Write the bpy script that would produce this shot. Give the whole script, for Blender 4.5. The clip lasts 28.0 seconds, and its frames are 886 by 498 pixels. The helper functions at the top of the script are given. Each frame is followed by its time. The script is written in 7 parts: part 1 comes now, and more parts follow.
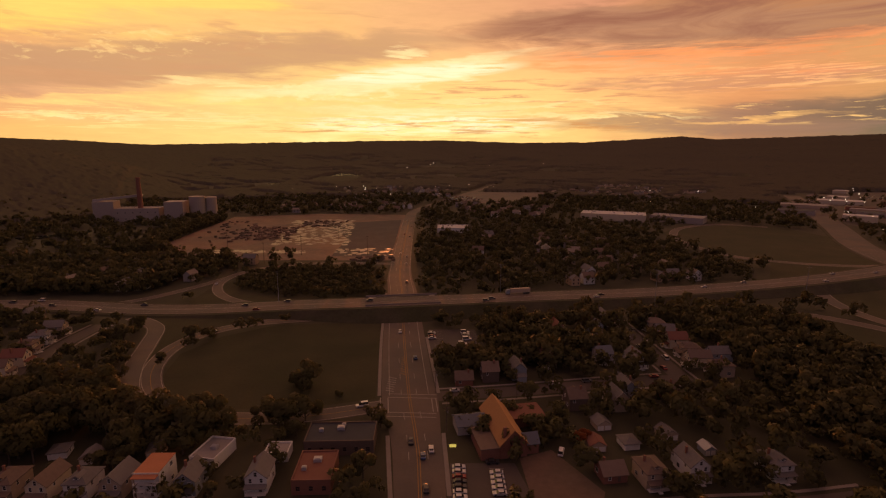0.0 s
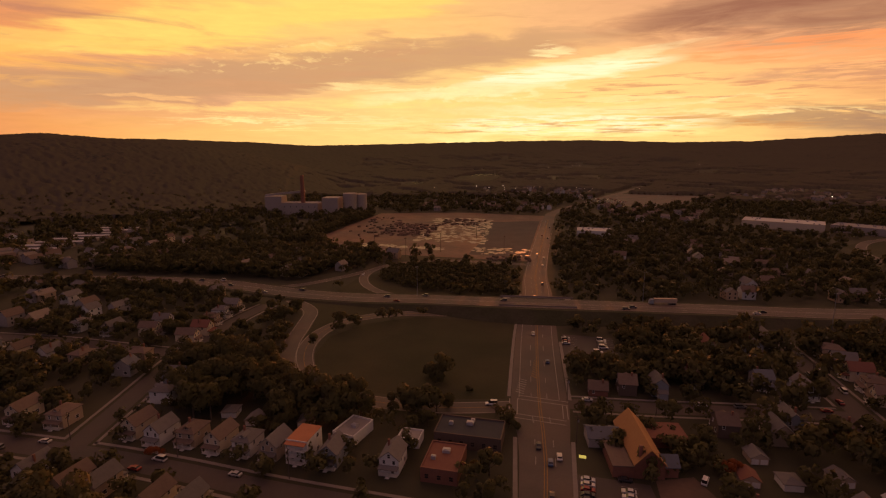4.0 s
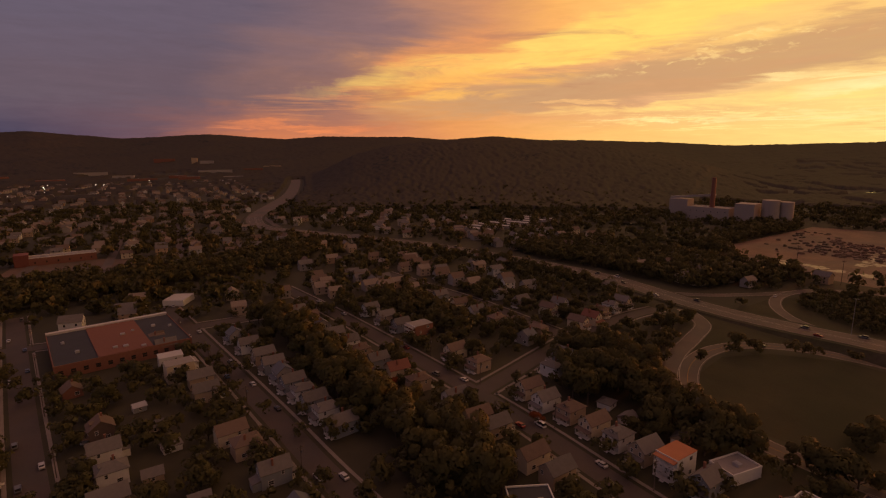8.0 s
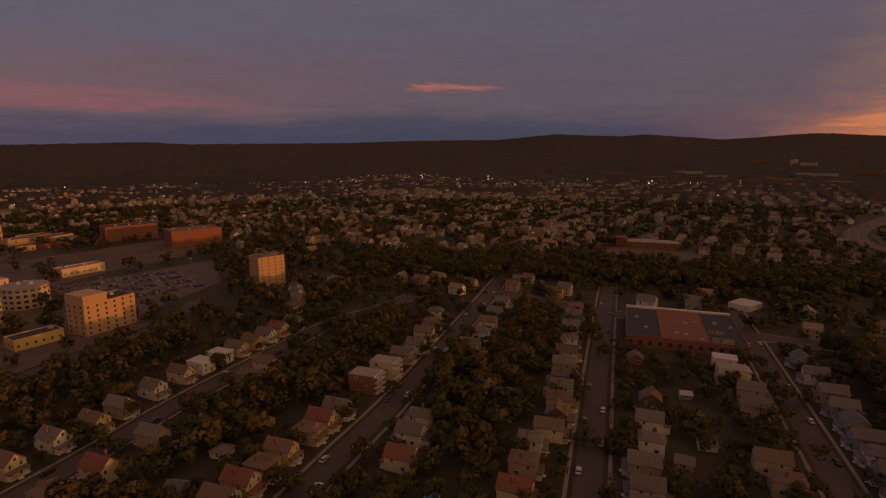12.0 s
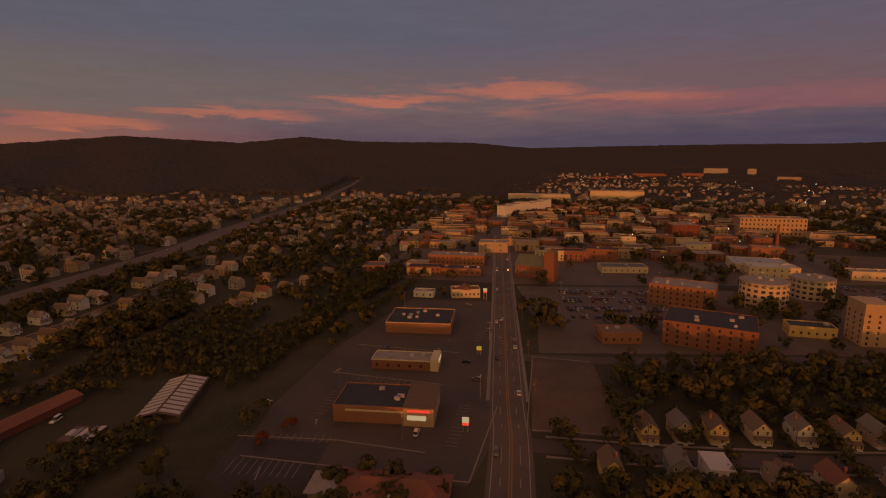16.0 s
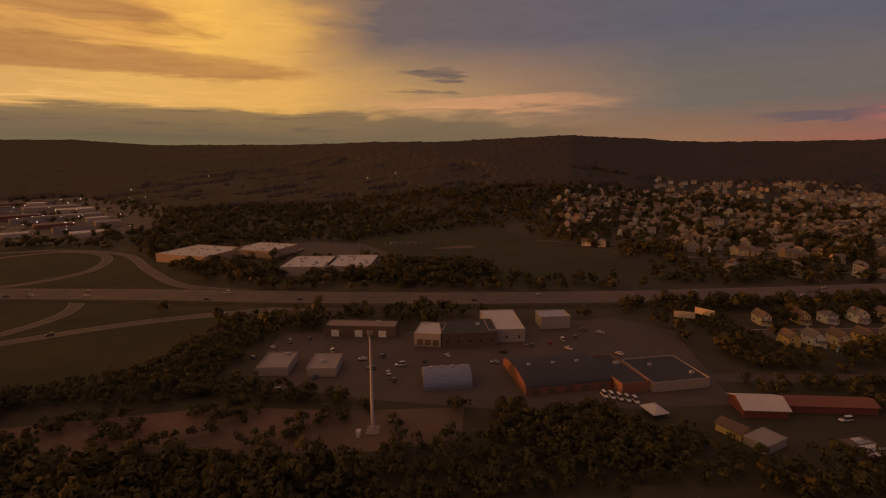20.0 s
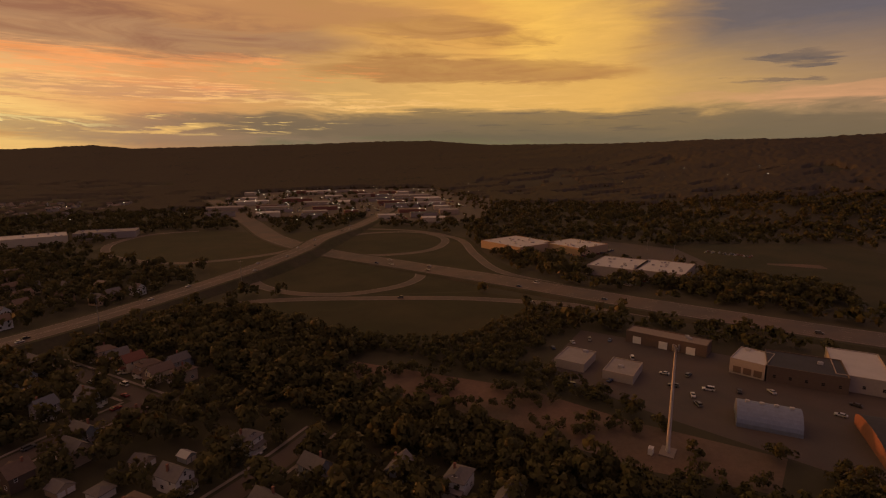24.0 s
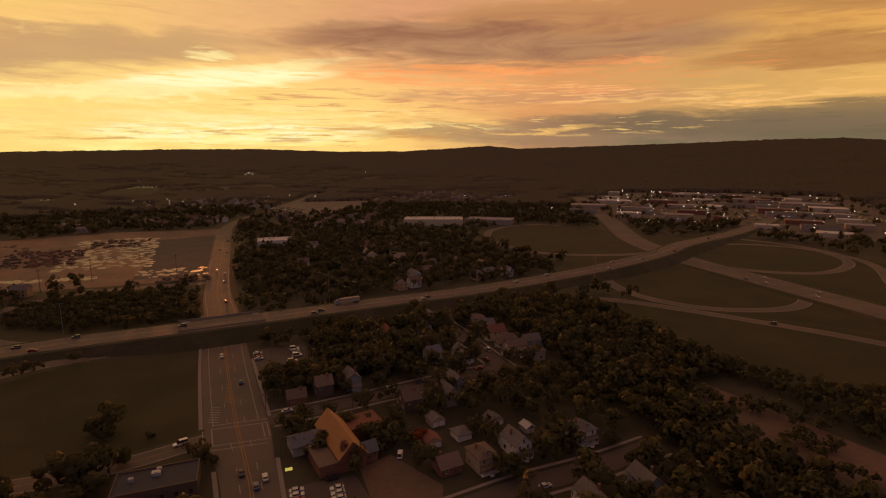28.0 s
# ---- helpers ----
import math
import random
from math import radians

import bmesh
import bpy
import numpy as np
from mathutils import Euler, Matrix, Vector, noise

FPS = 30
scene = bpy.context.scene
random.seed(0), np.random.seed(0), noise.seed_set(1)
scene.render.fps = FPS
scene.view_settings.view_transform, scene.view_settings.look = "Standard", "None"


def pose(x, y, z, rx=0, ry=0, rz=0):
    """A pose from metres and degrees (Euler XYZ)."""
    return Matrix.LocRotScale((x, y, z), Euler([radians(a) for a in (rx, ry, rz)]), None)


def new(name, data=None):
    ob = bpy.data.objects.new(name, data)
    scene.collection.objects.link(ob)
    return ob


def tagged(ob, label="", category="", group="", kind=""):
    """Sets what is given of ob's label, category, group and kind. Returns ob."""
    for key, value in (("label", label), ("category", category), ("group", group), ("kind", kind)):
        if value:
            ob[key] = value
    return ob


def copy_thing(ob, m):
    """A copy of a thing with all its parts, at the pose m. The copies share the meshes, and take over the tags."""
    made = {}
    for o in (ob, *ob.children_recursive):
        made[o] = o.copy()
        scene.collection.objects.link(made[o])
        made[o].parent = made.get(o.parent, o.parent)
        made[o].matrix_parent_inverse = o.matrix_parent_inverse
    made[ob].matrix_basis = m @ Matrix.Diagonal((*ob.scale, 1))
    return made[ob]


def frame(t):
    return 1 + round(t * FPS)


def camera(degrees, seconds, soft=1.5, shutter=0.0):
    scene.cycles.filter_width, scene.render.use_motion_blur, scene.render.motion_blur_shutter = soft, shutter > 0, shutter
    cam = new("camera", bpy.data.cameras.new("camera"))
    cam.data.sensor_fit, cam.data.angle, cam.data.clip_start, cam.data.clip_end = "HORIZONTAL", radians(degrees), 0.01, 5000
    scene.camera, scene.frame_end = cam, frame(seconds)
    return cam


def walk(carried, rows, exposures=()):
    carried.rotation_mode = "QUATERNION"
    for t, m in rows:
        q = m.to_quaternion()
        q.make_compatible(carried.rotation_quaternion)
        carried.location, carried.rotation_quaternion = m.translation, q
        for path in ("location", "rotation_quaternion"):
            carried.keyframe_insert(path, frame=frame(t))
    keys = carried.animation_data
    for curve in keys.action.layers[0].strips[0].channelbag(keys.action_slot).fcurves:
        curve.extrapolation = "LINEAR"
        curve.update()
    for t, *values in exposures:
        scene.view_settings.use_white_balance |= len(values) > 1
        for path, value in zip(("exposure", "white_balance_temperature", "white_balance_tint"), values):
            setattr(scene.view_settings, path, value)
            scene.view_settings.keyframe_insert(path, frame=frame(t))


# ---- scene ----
cam = camera(80.4, 28.0, 1.2)
EYE = 105.0
PATH = [
    (0, pose(0, 0, EYE, 78.96, 0, 0.10) @ pose(0, 0, 0, 0, 0, 0.01)),
    (0.5, pose(0, 0, EYE, 78.93, 0, 0.63) @ pose(0, 0, 0, 0, 0, -0.04)),
    (1, pose(0, 0, EYE, 78.94, 0, 1.42) @ pose(0, 0, 0, 0, 0, -0.04)),
    (1.5, pose(0, 0, EYE, 78.97, 0, 2.54) @ pose(0, 0, 0, 0, 0, -0.08)),
    (2, pose(0, 0, EYE, 78.97, 0, 4.31) @ pose(0, 0, 0, 0, 0, -0.12)),
    (2.5, pose(0, 0, EYE, 78.98, 0, 6.74) @ pose(0, 0, 0, 0, 0, -0.16)),
    (4.5, pose(0, 0, EYE, 79.01, 0, 18.83) @ pose(0, 0, 0, 0, 0, -0.26)),
    (5, pose(0, 0, EYE, 79.02, 0, 23.06) @ pose(0, 0, 0, 0, 0, -0.31)),
    (5.5, pose(0, 0, EYE, 79.03, 0, 27.72) @ pose(0, 0, 0, 0, 0, -0.25)),
    (6, pose(0, 0, EYE, 79.08, 0, 32.67) @ pose(0, 0, 0, 0, 0, -0.39)),
    (6.5, pose(0, 0, EYE, 79.11, 0, 38.26) @ pose(0, 0, 0, 0, 0, -0.38)),
    (7, pose(0, 0, EYE, 79.18, 0, 44.34) @ pose(0, 0, 0, 0, 0, -0.33)),
    (7.5, pose(0, 0, EYE, 79.17, 0, 51.02) @ pose(0, 0, 0, 0, 0, -0.35)),
    (8, pose(0, 0, EYE, 79.22, 0, 57.40) @ pose(0, 0, 0, 0, 0, -0.33)),
    (8.5, pose(0, 0, EYE, 79.31, 0, 64.25) @ pose(0, 0, 0, 0, 0, -0.25)),
    (9, pose(0, 0, EYE, 79.33, 0, 71.87) @ pose(0, 0, 0, 0, 0, -0.29)),
    (9.5, pose(0, 0, EYE, 79.37, 0, 79.39) @ pose(0, 0, 0, 0, 0, -0.27)),
    (10, pose(0, 0, EYE, 79.38, 0, 86.90) @ pose(0, 0, 0, 0, 0, -0.27)),
    (10.5, pose(0, 0, EYE, 79.40, 0, 94.21) @ pose(0, 0, 0, 0, 0, -0.35)),
    (11, pose(0, 0, EYE, 79.42, 0, 101.26) @ pose(0, 0, 0, 0, 0, -0.31)),
    (11.5, pose(0, 0, EYE, 79.46, 0, 108.30) @ pose(0, 0, 0, 0, 0, -0.27)),
    (13.5, pose(0, 0, EYE, 79.58, 0, 143.21) @ pose(0, 0, 0, 0, 0, 0.13)),
    (14, pose(0, 0, EYE, 79.53, 0, 153.88) @ pose(0, 0, 0, 0, 0, -0.04)),
    (14.5, pose(0, 0, EYE, 79.55, 0, 163.79) @ pose(0, 0, 0, 0, 0, -0.02)),
    (15, pose(0, 0, EYE, 79.55, 0, 172.84) @ pose(0, 0, 0, 0, 0, -0.10)),
    (15.5, pose(0, 0, EYE, 79.60, 0, 181.72) @ pose(0, 0, 0, 0, 0, -0.15)),
    (16, pose(0, 0, EYE, 79.65, 0, 191.28) @ pose(0, 0, 0, 0, 0, -0.22)),
    (16.5, pose(0, 0, EYE, 79.71, 0, 201.60) @ pose(0, 0, 0, 0, 0, -0.27)),
    (17, pose(0, 0, EYE, 79.67, 0, 212.88) @ pose(0, 0, 0, 0, 0, -0.24)),
    (17.5, pose(0, 0, EYE, 79.68, 0, 224.84) @ pose(0, 0, 0, 0, 0, -0.29)),
    (18, pose(0, 0, EYE, 79.68, 0, 235.83) @ pose(0, 0, 0, 0, 0, -0.34)),
    (18.5, pose(0, 0, EYE, 79.67, 0, 245.63) @ pose(0, 0, 0, 0, 0, -0.24)),
    (19, pose(0, 0, EYE, 79.68, 0, 254.58) @ pose(0, 0, 0, 0, 0, -0.22)),
    (19.5, pose(0, 0, EYE, 79.69, 0, 262.79) @ pose(0, 0, 0, 0, 0, -0.43)),
    (20, pose(0, 0, EYE, 79.71, 0, 269.53) @ pose(0, 0, 0, 0, 0, -0.41)),
    (20.5, pose(0, 0, EYE, 79.73, 0, 273.14) @ pose(0, 0, 0, 0, 0, -0.44)),
    (21, pose(0, 0, EYE, 79.72, 0, 277.04) @ pose(0, 0, 0, 0, 0, -0.32)),
    (21.5, pose(0, 0, EYE, 79.72, 0, 281.03) @ pose(0, 0, 0, 0, 0, -0.39)),
    (23.5, pose(0, 0, EYE, 79.76, 0, 298.18) @ pose(0, 0, 0, 0, 0, -0.25)),
    (24, pose(0, 0, EYE, 79.79, 0, 302.91) @ pose(0, 0, 0, 0, 0, -0.30)),
    (24.5, pose(0, 0, EYE, 79.83, 0, 307.81) @ pose(0, 0, 0, 0, 0, -0.28)),
    (25, pose(0, 0, EYE, 79.84, 0, 311.70) @ pose(0, 0, 0, 0, 0, -0.19)),
    (25.5, pose(0, 0, EYE, 79.91, 0, 316.74) @ pose(0, 0, 0, 0, 0, -0.15)),
    (26, pose(0, 0, EYE, 79.90, 0, 321.98) @ pose(0, 0, 0, 0, 0, -0.04)),
    (26.5, pose(0, 0, EYE, 79.89, 0, 327.22) @ pose(0, 0, 0, 0, 0, -0.00)),
    (27, pose(0, 0, EYE, 79.87, 0, 332.22) @ pose(0, 0, 0, 0, 0, 0.00)),
    (27.5, pose(0, 0, EYE, 79.88, 0, 336.14) @ pose(0, 0, 0, 0, 0, 0.04)),
    (28, pose(0, 0, EYE, 79.88, 0, 340.99) @ pose(0, 0, 0, 0, 0, -0.06)),
]
# the picture's white balance drifts warmer towards the sun and over the dark side
walk(cam, PATH, [(0.0, 0.12, 6650, 25), (6.0, 0.12, 6650, 24), (9.0, 0.05, 6400, 13), (11.0, -0.08, 6300, 8), (14.0, -0.1, 6500, 11), (17.0, -0.12, 6700, 13), (20.0, -0.05, 6650, 12), (25.0, 0.0, 6400, 7), (28.0, 0.04, 6550, 9)])

# ---- world: a sunset sky, its clouds by direction ----
SUN_AZ, SUN_EL = 5.0, 2.2
sun = new("sun", bpy.data.lights.new("sun", "SUN"))
sun.data.energy, sun.data.angle, sun.data.color = 1.6, radians(1.0), (1.0, 0.28, 0.07)
sun.rotation_euler = (radians(90 - SUN_EL), 0, radians(180 + SUN_AZ))


def srgb(r, g, b):
    return tuple((c / 255 / 12.92 if c / 255 <= 0.04045 else ((c / 255 + 0.055) / 1.055) ** 2.4) for c in (r, g, b)) + (1.0,)


class Nodes:
    """Short hand for building a node tree."""

    def __init__(self, tree, fresh=True):
        self.tree = tree
        if fresh:
            tree.nodes.clear()

    def add(self, kind, inputs=(), op="", clamp=False):
        n = self.tree.nodes.new(kind)
        if op:
            n.operation = op
        if clamp:
            n.use_clamp = True
        for k, v in dict(inputs).items():
            if isinstance(v, bpy.types.NodeSocket):
                self.tree.links.new(v, n.inputs[k])
            else:
                n.inputs[k].default_value = v
        return n

    def math(self, op, a, b=0.0, c=0.0, clamp=False):
        return self.add("ShaderNodeMath", {0: a, 1: b, 2: c}, op, clamp).outputs[0]

    def ramp(self, fac, stops, mode="LINEAR"):
        n = self.add("ShaderNodeValToRGB", {0: fac})
        n.color_ramp.interpolation = mode
        el = n.color_ramp.elements
        while len(el) < len(stops):
            el.new(0.5)
        for e, (p, c) in zip(el, sorted(stops)):
            e.position, e.color = p, (c, c, c, 1) if isinstance(c, (int, float)) else c
        return n.outputs[0]

    def mix(self, fac, a, b, blend="MIX"):
        n = self.add("ShaderNodeMix")
        n.data_type, n.blend_type = "RGBA", blend
        for k, v in ((0, fac), (6, a), (7, b)):
            if isinstance(v, bpy.types.NodeSocket):
                self.tree.links.new(v, n.inputs[k])
            else:
                n.inputs[k].default_value = v
        return n.outputs[2]

    def noise(self, vec, scale, detail=4.0, rough=0.5, distortion=0.0):
        n = self.add("ShaderNodeTexNoise", {"Scale": scale, "Detail": detail, "Roughness": rough, "Distortion": distortion})
        if vec is not None:
            self.tree.links.new(vec, n.inputs["Vector"])
        return n.outputs[0]

    def scaled(self, vec, x, y, z, turn=0.0):
        return self.add("ShaderNodeMapping", {"Vector": vec, "Scale": (x, y, z), "Rotation": (0, 0, turn)}).outputs[0]


def build_world():
    """Colours of the clear sky by direction and height, then cloud sheets, lit streaks and the glow round the sun."""
    w = bpy.data.worlds.new("evening_sky")
    scene.world = w
    w.use_nodes = True
    n = Nodes(w.node_tree)
    way = n.add("ShaderNodeTexCoord").outputs["Generated"]
    xyz = n.add("ShaderNodeSeparateXYZ", {0: way}).outputs
    c, k = math.cos(radians(280)), math.sin(radians(280))
    sin_a = n.math("SUBTRACT", n.math("MULTIPLY", xyz[0], -c), n.math("MULTIPLY", xyz[1], k))
    cos_a = n.math("SUBTRACT", n.math("MULTIPLY", xyz[1], c), n.math("MULTIPLY", xyz[0], k))
    az = n.math("ADD", n.math("MULTIPLY", n.math("ARCTAN2", sin_a, cos_a), 180 / math.pi), 280.0)  # 100 to 460, to the left of +y
    el = n.math("MULTIPLY", n.math("ARCSINE", xyz[2]), 180 / math.pi)
    broad = n.noise(n.scaled(way, 3.0, 3.0, 16.0), 1.0, 6, 0.58, 0.6)
    streaky = n.noise(n.scaled(way, 7.0, 7.0, 60.0), 1.0, 8, 0.62, 0.8)
    wisp = n.noise(n.scaled(way, 22.0, 22.0, 130.0), 1.0, 8, 0.66, 0.5)
    azw = n.math("ADD", az, n.math("MULTIPLY", n.math("SUBTRACT", broad, 0.5), 16.0))
    elw = n.math("ADD", el, n.math("ADD", n.math("MULTIPLY", n.math("SUBTRACT", broad, 0.5), 3.2), n.math("MULTIPLY", n.math("SUBTRACT", streaky, 0.5), 2.4)))
    turn = n.math("DIVIDE", n.math("SUBTRACT", azw, 100.0), 360.0)

    def by_az(*stops):
        return n.ramp(turn, [((a - 100) / 360, srgb(*col)) for a, col in stops])

    low = by_az((105, (70, 69, 84)), (140, (76, 73, 90)), (175, (84, 76, 90)), (205, (96, 80, 90)), (230, (150, 98, 82)), (245, (150, 112, 82)), (272, (122, 110, 78)), (300, (114, 106, 76)), (318, (120, 110, 82)), (332, (176, 134, 92)),
                (345, (250, 196, 112)), (368, (255, 226, 132)), (395, (248, 200, 112)), (412, (236, 168, 90)), (423, (206, 136, 88)), (434, (196, 122, 80)), (446, (108, 82, 86)), (459, (66, 64, 84)))
    mid = by_az((105, (98, 88, 96)), (140, (110, 90, 95)), (175, (116, 96, 98)), (205, (112, 100, 99)), (245, (112, 106, 96)), (258, (150, 122, 96)), (272, (176, 142, 96)), (285, (226, 176, 92)), (300, (226, 178, 98)), (315, (208, 164, 98)), (330, (218, 156, 96)),
                (345, (246, 190, 116)), (365, (252, 212, 128)), (395, (218, 170, 118)), (408, (210, 156, 106)), (418, (226, 158, 84)), (428, (148, 112, 96)), (441, (102, 88, 94)), (459, (98, 88, 96)))
    top = by_az((105, (98, 92, 104)), (140, (100, 94, 107)), (175, (98, 95, 107)), (205, (94, 97, 109)), (245, (96, 97, 106)), (266, (106, 99, 101)), (276, (112, 101, 96)), (285, (196, 150, 88)), (293, (240, 186, 88)), (298, (226, 168, 84)), (315, (202, 152, 88)), (345, (214, 156, 112)),
                (365, (234, 186, 120)), (390, (250, 212, 112)), (406, (240, 178, 96)), (415, (204, 146, 98)), (424, (134, 108, 104)), (438, (100, 91, 101)), (459, (98, 92, 104)))
    sky = n.mix(n.ramp(n.math("DIVIDE", elw, 20.0), [(0.07, 0.0), (0.24, 1.0)]), low, mid)
    sky = n.mix(n.ramp(n.math("DIVIDE", elw, 20.0), [(0.34, 0.0), (0.58, 1.0)]), sky, top)
    puff = n.ramp(n.math("ADD", n.math("MULTIPLY", streaky, 0.6), n.math("MULTIPLY", wisp, 0.4)), [(0.38, 0.25), (0.62, 1.0)])

    def sheet(a, e, wide, high, slope, col, strength, edge=0.7, torn=1.0):
        """A cloud sheet or streak: its middle, half its width and height in degrees, its slant, colour, density and softness."""
        nonlocal sky
        u = n.math("DIVIDE", n.math("SUBTRACT", azw, a), wide)
        v = n.math("DIVIDE", n.math("SUBTRACT", elw, n.math("MULTIPLY_ADD", n.math("SUBTRACT", azw, a), slope, e)), high)
        d = n.math("MULTIPLY_ADD", u, u, n.math("MULTIPLY", v, v))
        m = n.ramp(d, [(max(0.0, 1.0 - edge), 1.0), (1.0, 0.0)], "EASE")
        m = n.math("MULTIPLY", m, n.math("MULTIPLY_ADD", puff, torn * strength, (1 - torn) * strength))
        sky = n.mix(m, sky, srgb(*col))

    sheet(365, 3.0, 34, 7.0, 0, (255, 226, 130), 0.65, 0.95, 0.3)
    sheet(390, 7.4, 40, 2.3, -0.11, (194, 156, 108), 0.95, 0.7, 0.35)
    sheet(397, 11.4, 38, 2.1, -0.16, (255, 218, 106), 0.95, 0.8, 0.3)
    sheet(417, 9.6, 8, 3.6, -0.1, (232, 156, 88), 0.7, 0.9, 1.0)
    sheet(383, 4.4, 30, 0.7, -0.03, (255, 222, 126), 0.9, 0.8)
    sheet(366, 7.0, 20, 1.1, -0.15, (255, 243, 170), 1.0, 0.9, 0.6)
    sheet(365, 1.5, 20, 0.8, 0, (255, 240, 150), 1.0, 0.9, 0.4)
    sheet(363, 3.6, 13, 0.8, 0, (255, 243, 170), 0.9, 0.9)
    sheet(364, 9.6, 3, 0.5, 0, (255, 238, 160), 0.9, 0.8)
    sheet(334, 11.4, 27, 2.3, 0.02, (168, 128, 92), 0.95, 0.6, 0.45)
    sheet(322, 13.6, 24, 1.9, 0, (184, 132, 84), 0.9, 0.7, 0.5)
    for a, e, wide, high in ((337, 8.5, 15, 0.45), (343, 7.6, 10, 0.4), (331, 6.8, 12, 0.4), (325, 9.4, 7, 0.35)):
        sheet(a, e, wide, high, 0.01, (255, 168, 100), 0.75, 0.95)
    sheet(332, 6.0, 18, 1.1, 0, (190, 142, 104), 0.8, 0.7)
    sheet(300, 8.4, 20, 1.5, 0.02, (176, 126, 74), 0.95, 0.6, 0.5)
    sheet(303, 12.6, 8, 1.3, 0, (186, 136, 80), 0.9, 0.6, 0.5)
    sheet(290, 12.5, 9, 5.0, 0, (250, 198, 92), 0.4, 0.9, 0.2)
    sheet(264, 5.0, 16, 1.2, 0, (218, 160, 112), 0.7, 0.9, 0.4)
    sheet(324, 2.5, 30, 1.6, 0, (146, 120, 94), 0.8, 0.7, 0.5)
    sheet(292, 2.6, 42, 2.0, 0.012, (112, 98, 76), 0.85, 0.6, 0.3)
    sheet(330, 2.7, 9, 0.35, 0, (246, 196, 110), 0.8, 0.9)
    sheet(270, 8.2, 4, 0.5, 0, (84, 80, 82), 0.8, 0.7)
    sheet(272, 6.5, 4, 0.3, 0, (92, 84, 82), 0.8, 0.7)
    sheet(233, 3.2, 9, 0.5, 0.01, (84, 84, 98), 0.7, 0.9, 0.4)
    for a, e, wide, high in ((226, 3.0, 7, 0.6), (212, 3.8, 9, 0.6), (197, 5.6, 9, 0.6), (184, 6.5, 9, 0.8), (171, 5.4, 8, 0.6), (114, 6.4, 5, 0.5)):
        sheet(a, e, wide * 1.15, high * 1.15, 0.02, (204, 118, 86), 0.6, 1.0, 0.4)
    sheet(158, 4.8, 26, 1.5, 0, (146, 92, 92), 0.6, 0.9, 0.4)
    sheet(120, 1.8, 34, 2.0, 0, (68, 70, 86), 0.6, 0.9, 0.2)
    sheet(432, 2.4, 9, 0.6, 0, (232, 140, 82), 0.8, 0.9)
    for a, e, wide, high in ((372, 4.9, 9, 0.3), (358, 5.2, 8, 0.28), (352, 4.3, 12, 0.3), (381, 6.0, 10, 0.35), (366, 2.6, 14, 0.25), (346, 3.2, 12, 0.25), (388, 2.8, 16, 0.25), (404, 4.8, 6, 0.3), (322, 5.6, 12, 0.25), (310, 5.0, 12, 0.3)):
        sheet(a, e, wide, high, 0.0, (255, 232, 150) if 340 < a < 400 else (246, 196, 120), 0.95, 0.9)
    def ribs(a, e, wide, high, grain, low, top_, col, strength, slope=0.0):
        """Torn streaks within a soft window of the sky, where the grain is thick."""
        nonlocal sky
        here = n.math("MULTIPLY_ADD", sky, 0.0, az)  # one layer after the other
        u = n.math("DIVIDE", n.math("SUBTRACT", here, a), wide)
        v = n.math("DIVIDE", n.math("SUBTRACT", el, n.math("MULTIPLY_ADD", n.math("SUBTRACT", here, a), slope, e)), high)
        m = n.ramp(n.math("MULTIPLY_ADD", u, u, n.math("MULTIPLY", v, v)), [(0.25, 1.0), (1.0, 0.0)], "EASE")
        m = n.math("MULTIPLY", n.math("MULTIPLY", m, n.ramp(grain, [(low, 0.0), (top_, 1.0)])), strength)
        sky = n.mix(m, sky, srgb(*col))

    thin = n.noise(n.scaled(way, 9.0, 9.0, 150.0), 1.0, 7, 0.6, 0.7)
    thinner = n.noise(n.scaled(n.add("ShaderNodeVectorMath", {0: way, 1: (3.1, 1.7, 0.4)}, "ADD").outputs[0], 16.0, 16.0, 240.0), 1.0, 7, 0.62, 0.4)
    mottle = n.noise(n.scaled(way, 34.0, 34.0, 110.0), 1.0, 6, 0.6, 0.3)
    rolls = n.noise(n.scaled(n.add("ShaderNodeVectorMath", {0: way, 1: (1.3, 4.1, 0.9)}, "ADD").outputs[0], 5.0, 5.0, 34.0), 1.0, 7, 0.6, 0.9)
    ribs(378, 9.5, 34, 4.0, rolls, 0.50, 0.66, (206, 158, 106), 0.55, -0.12)
    ribs(336, 11.2, 26, 3.2, rolls, 0.40, 0.60, (152, 106, 78), 0.9)
    ribs(300, 10.0, 22, 4.5, rolls, 0.50, 0.66, (166, 116, 66), 0.6)
    ribs(410, 8.5, 18, 5.0, rolls, 0.52, 0.68, (168, 122, 96), 0.55, -0.12)
    ribs(339, 8.4, 16, 1.5, thin, 0.50, 0.62, (250, 162, 92), 0.7)
    ribs(322, 8.2, 16, 1.6, thinner, 0.52, 0.64, (240, 150, 84), 0.55)
    ribs(333, 6.2, 18, 1.5, thinner, 0.50, 0.60, (250, 190, 118), 0.75)
    ribs(350, 5.2, 18, 2.2, thin, 0.52, 0.62, (206, 148, 98), 0.7)
    ribs(372, 5.4, 9, 1.1, mottle, 0.50, 0.60, (255, 240, 160), 0.85)
    ribs(390, 9.0, 16, 1.6, mottle, 0.54, 0.66, (255, 226, 140), 0.5, -0.12)
    ribs(362.5, 7.4, 12, 1.0, thin, 0.40, 0.52, (255, 250, 190), 1.0, -0.08)
    ribs(362, 2.3, 16, 1.3, thinner, 0.44, 0.56, (255, 250, 186), 0.95)
    ribs(360, 1.9, 24, 1.4, thin, 0.54, 0.62, (206, 150, 84), 0.75)
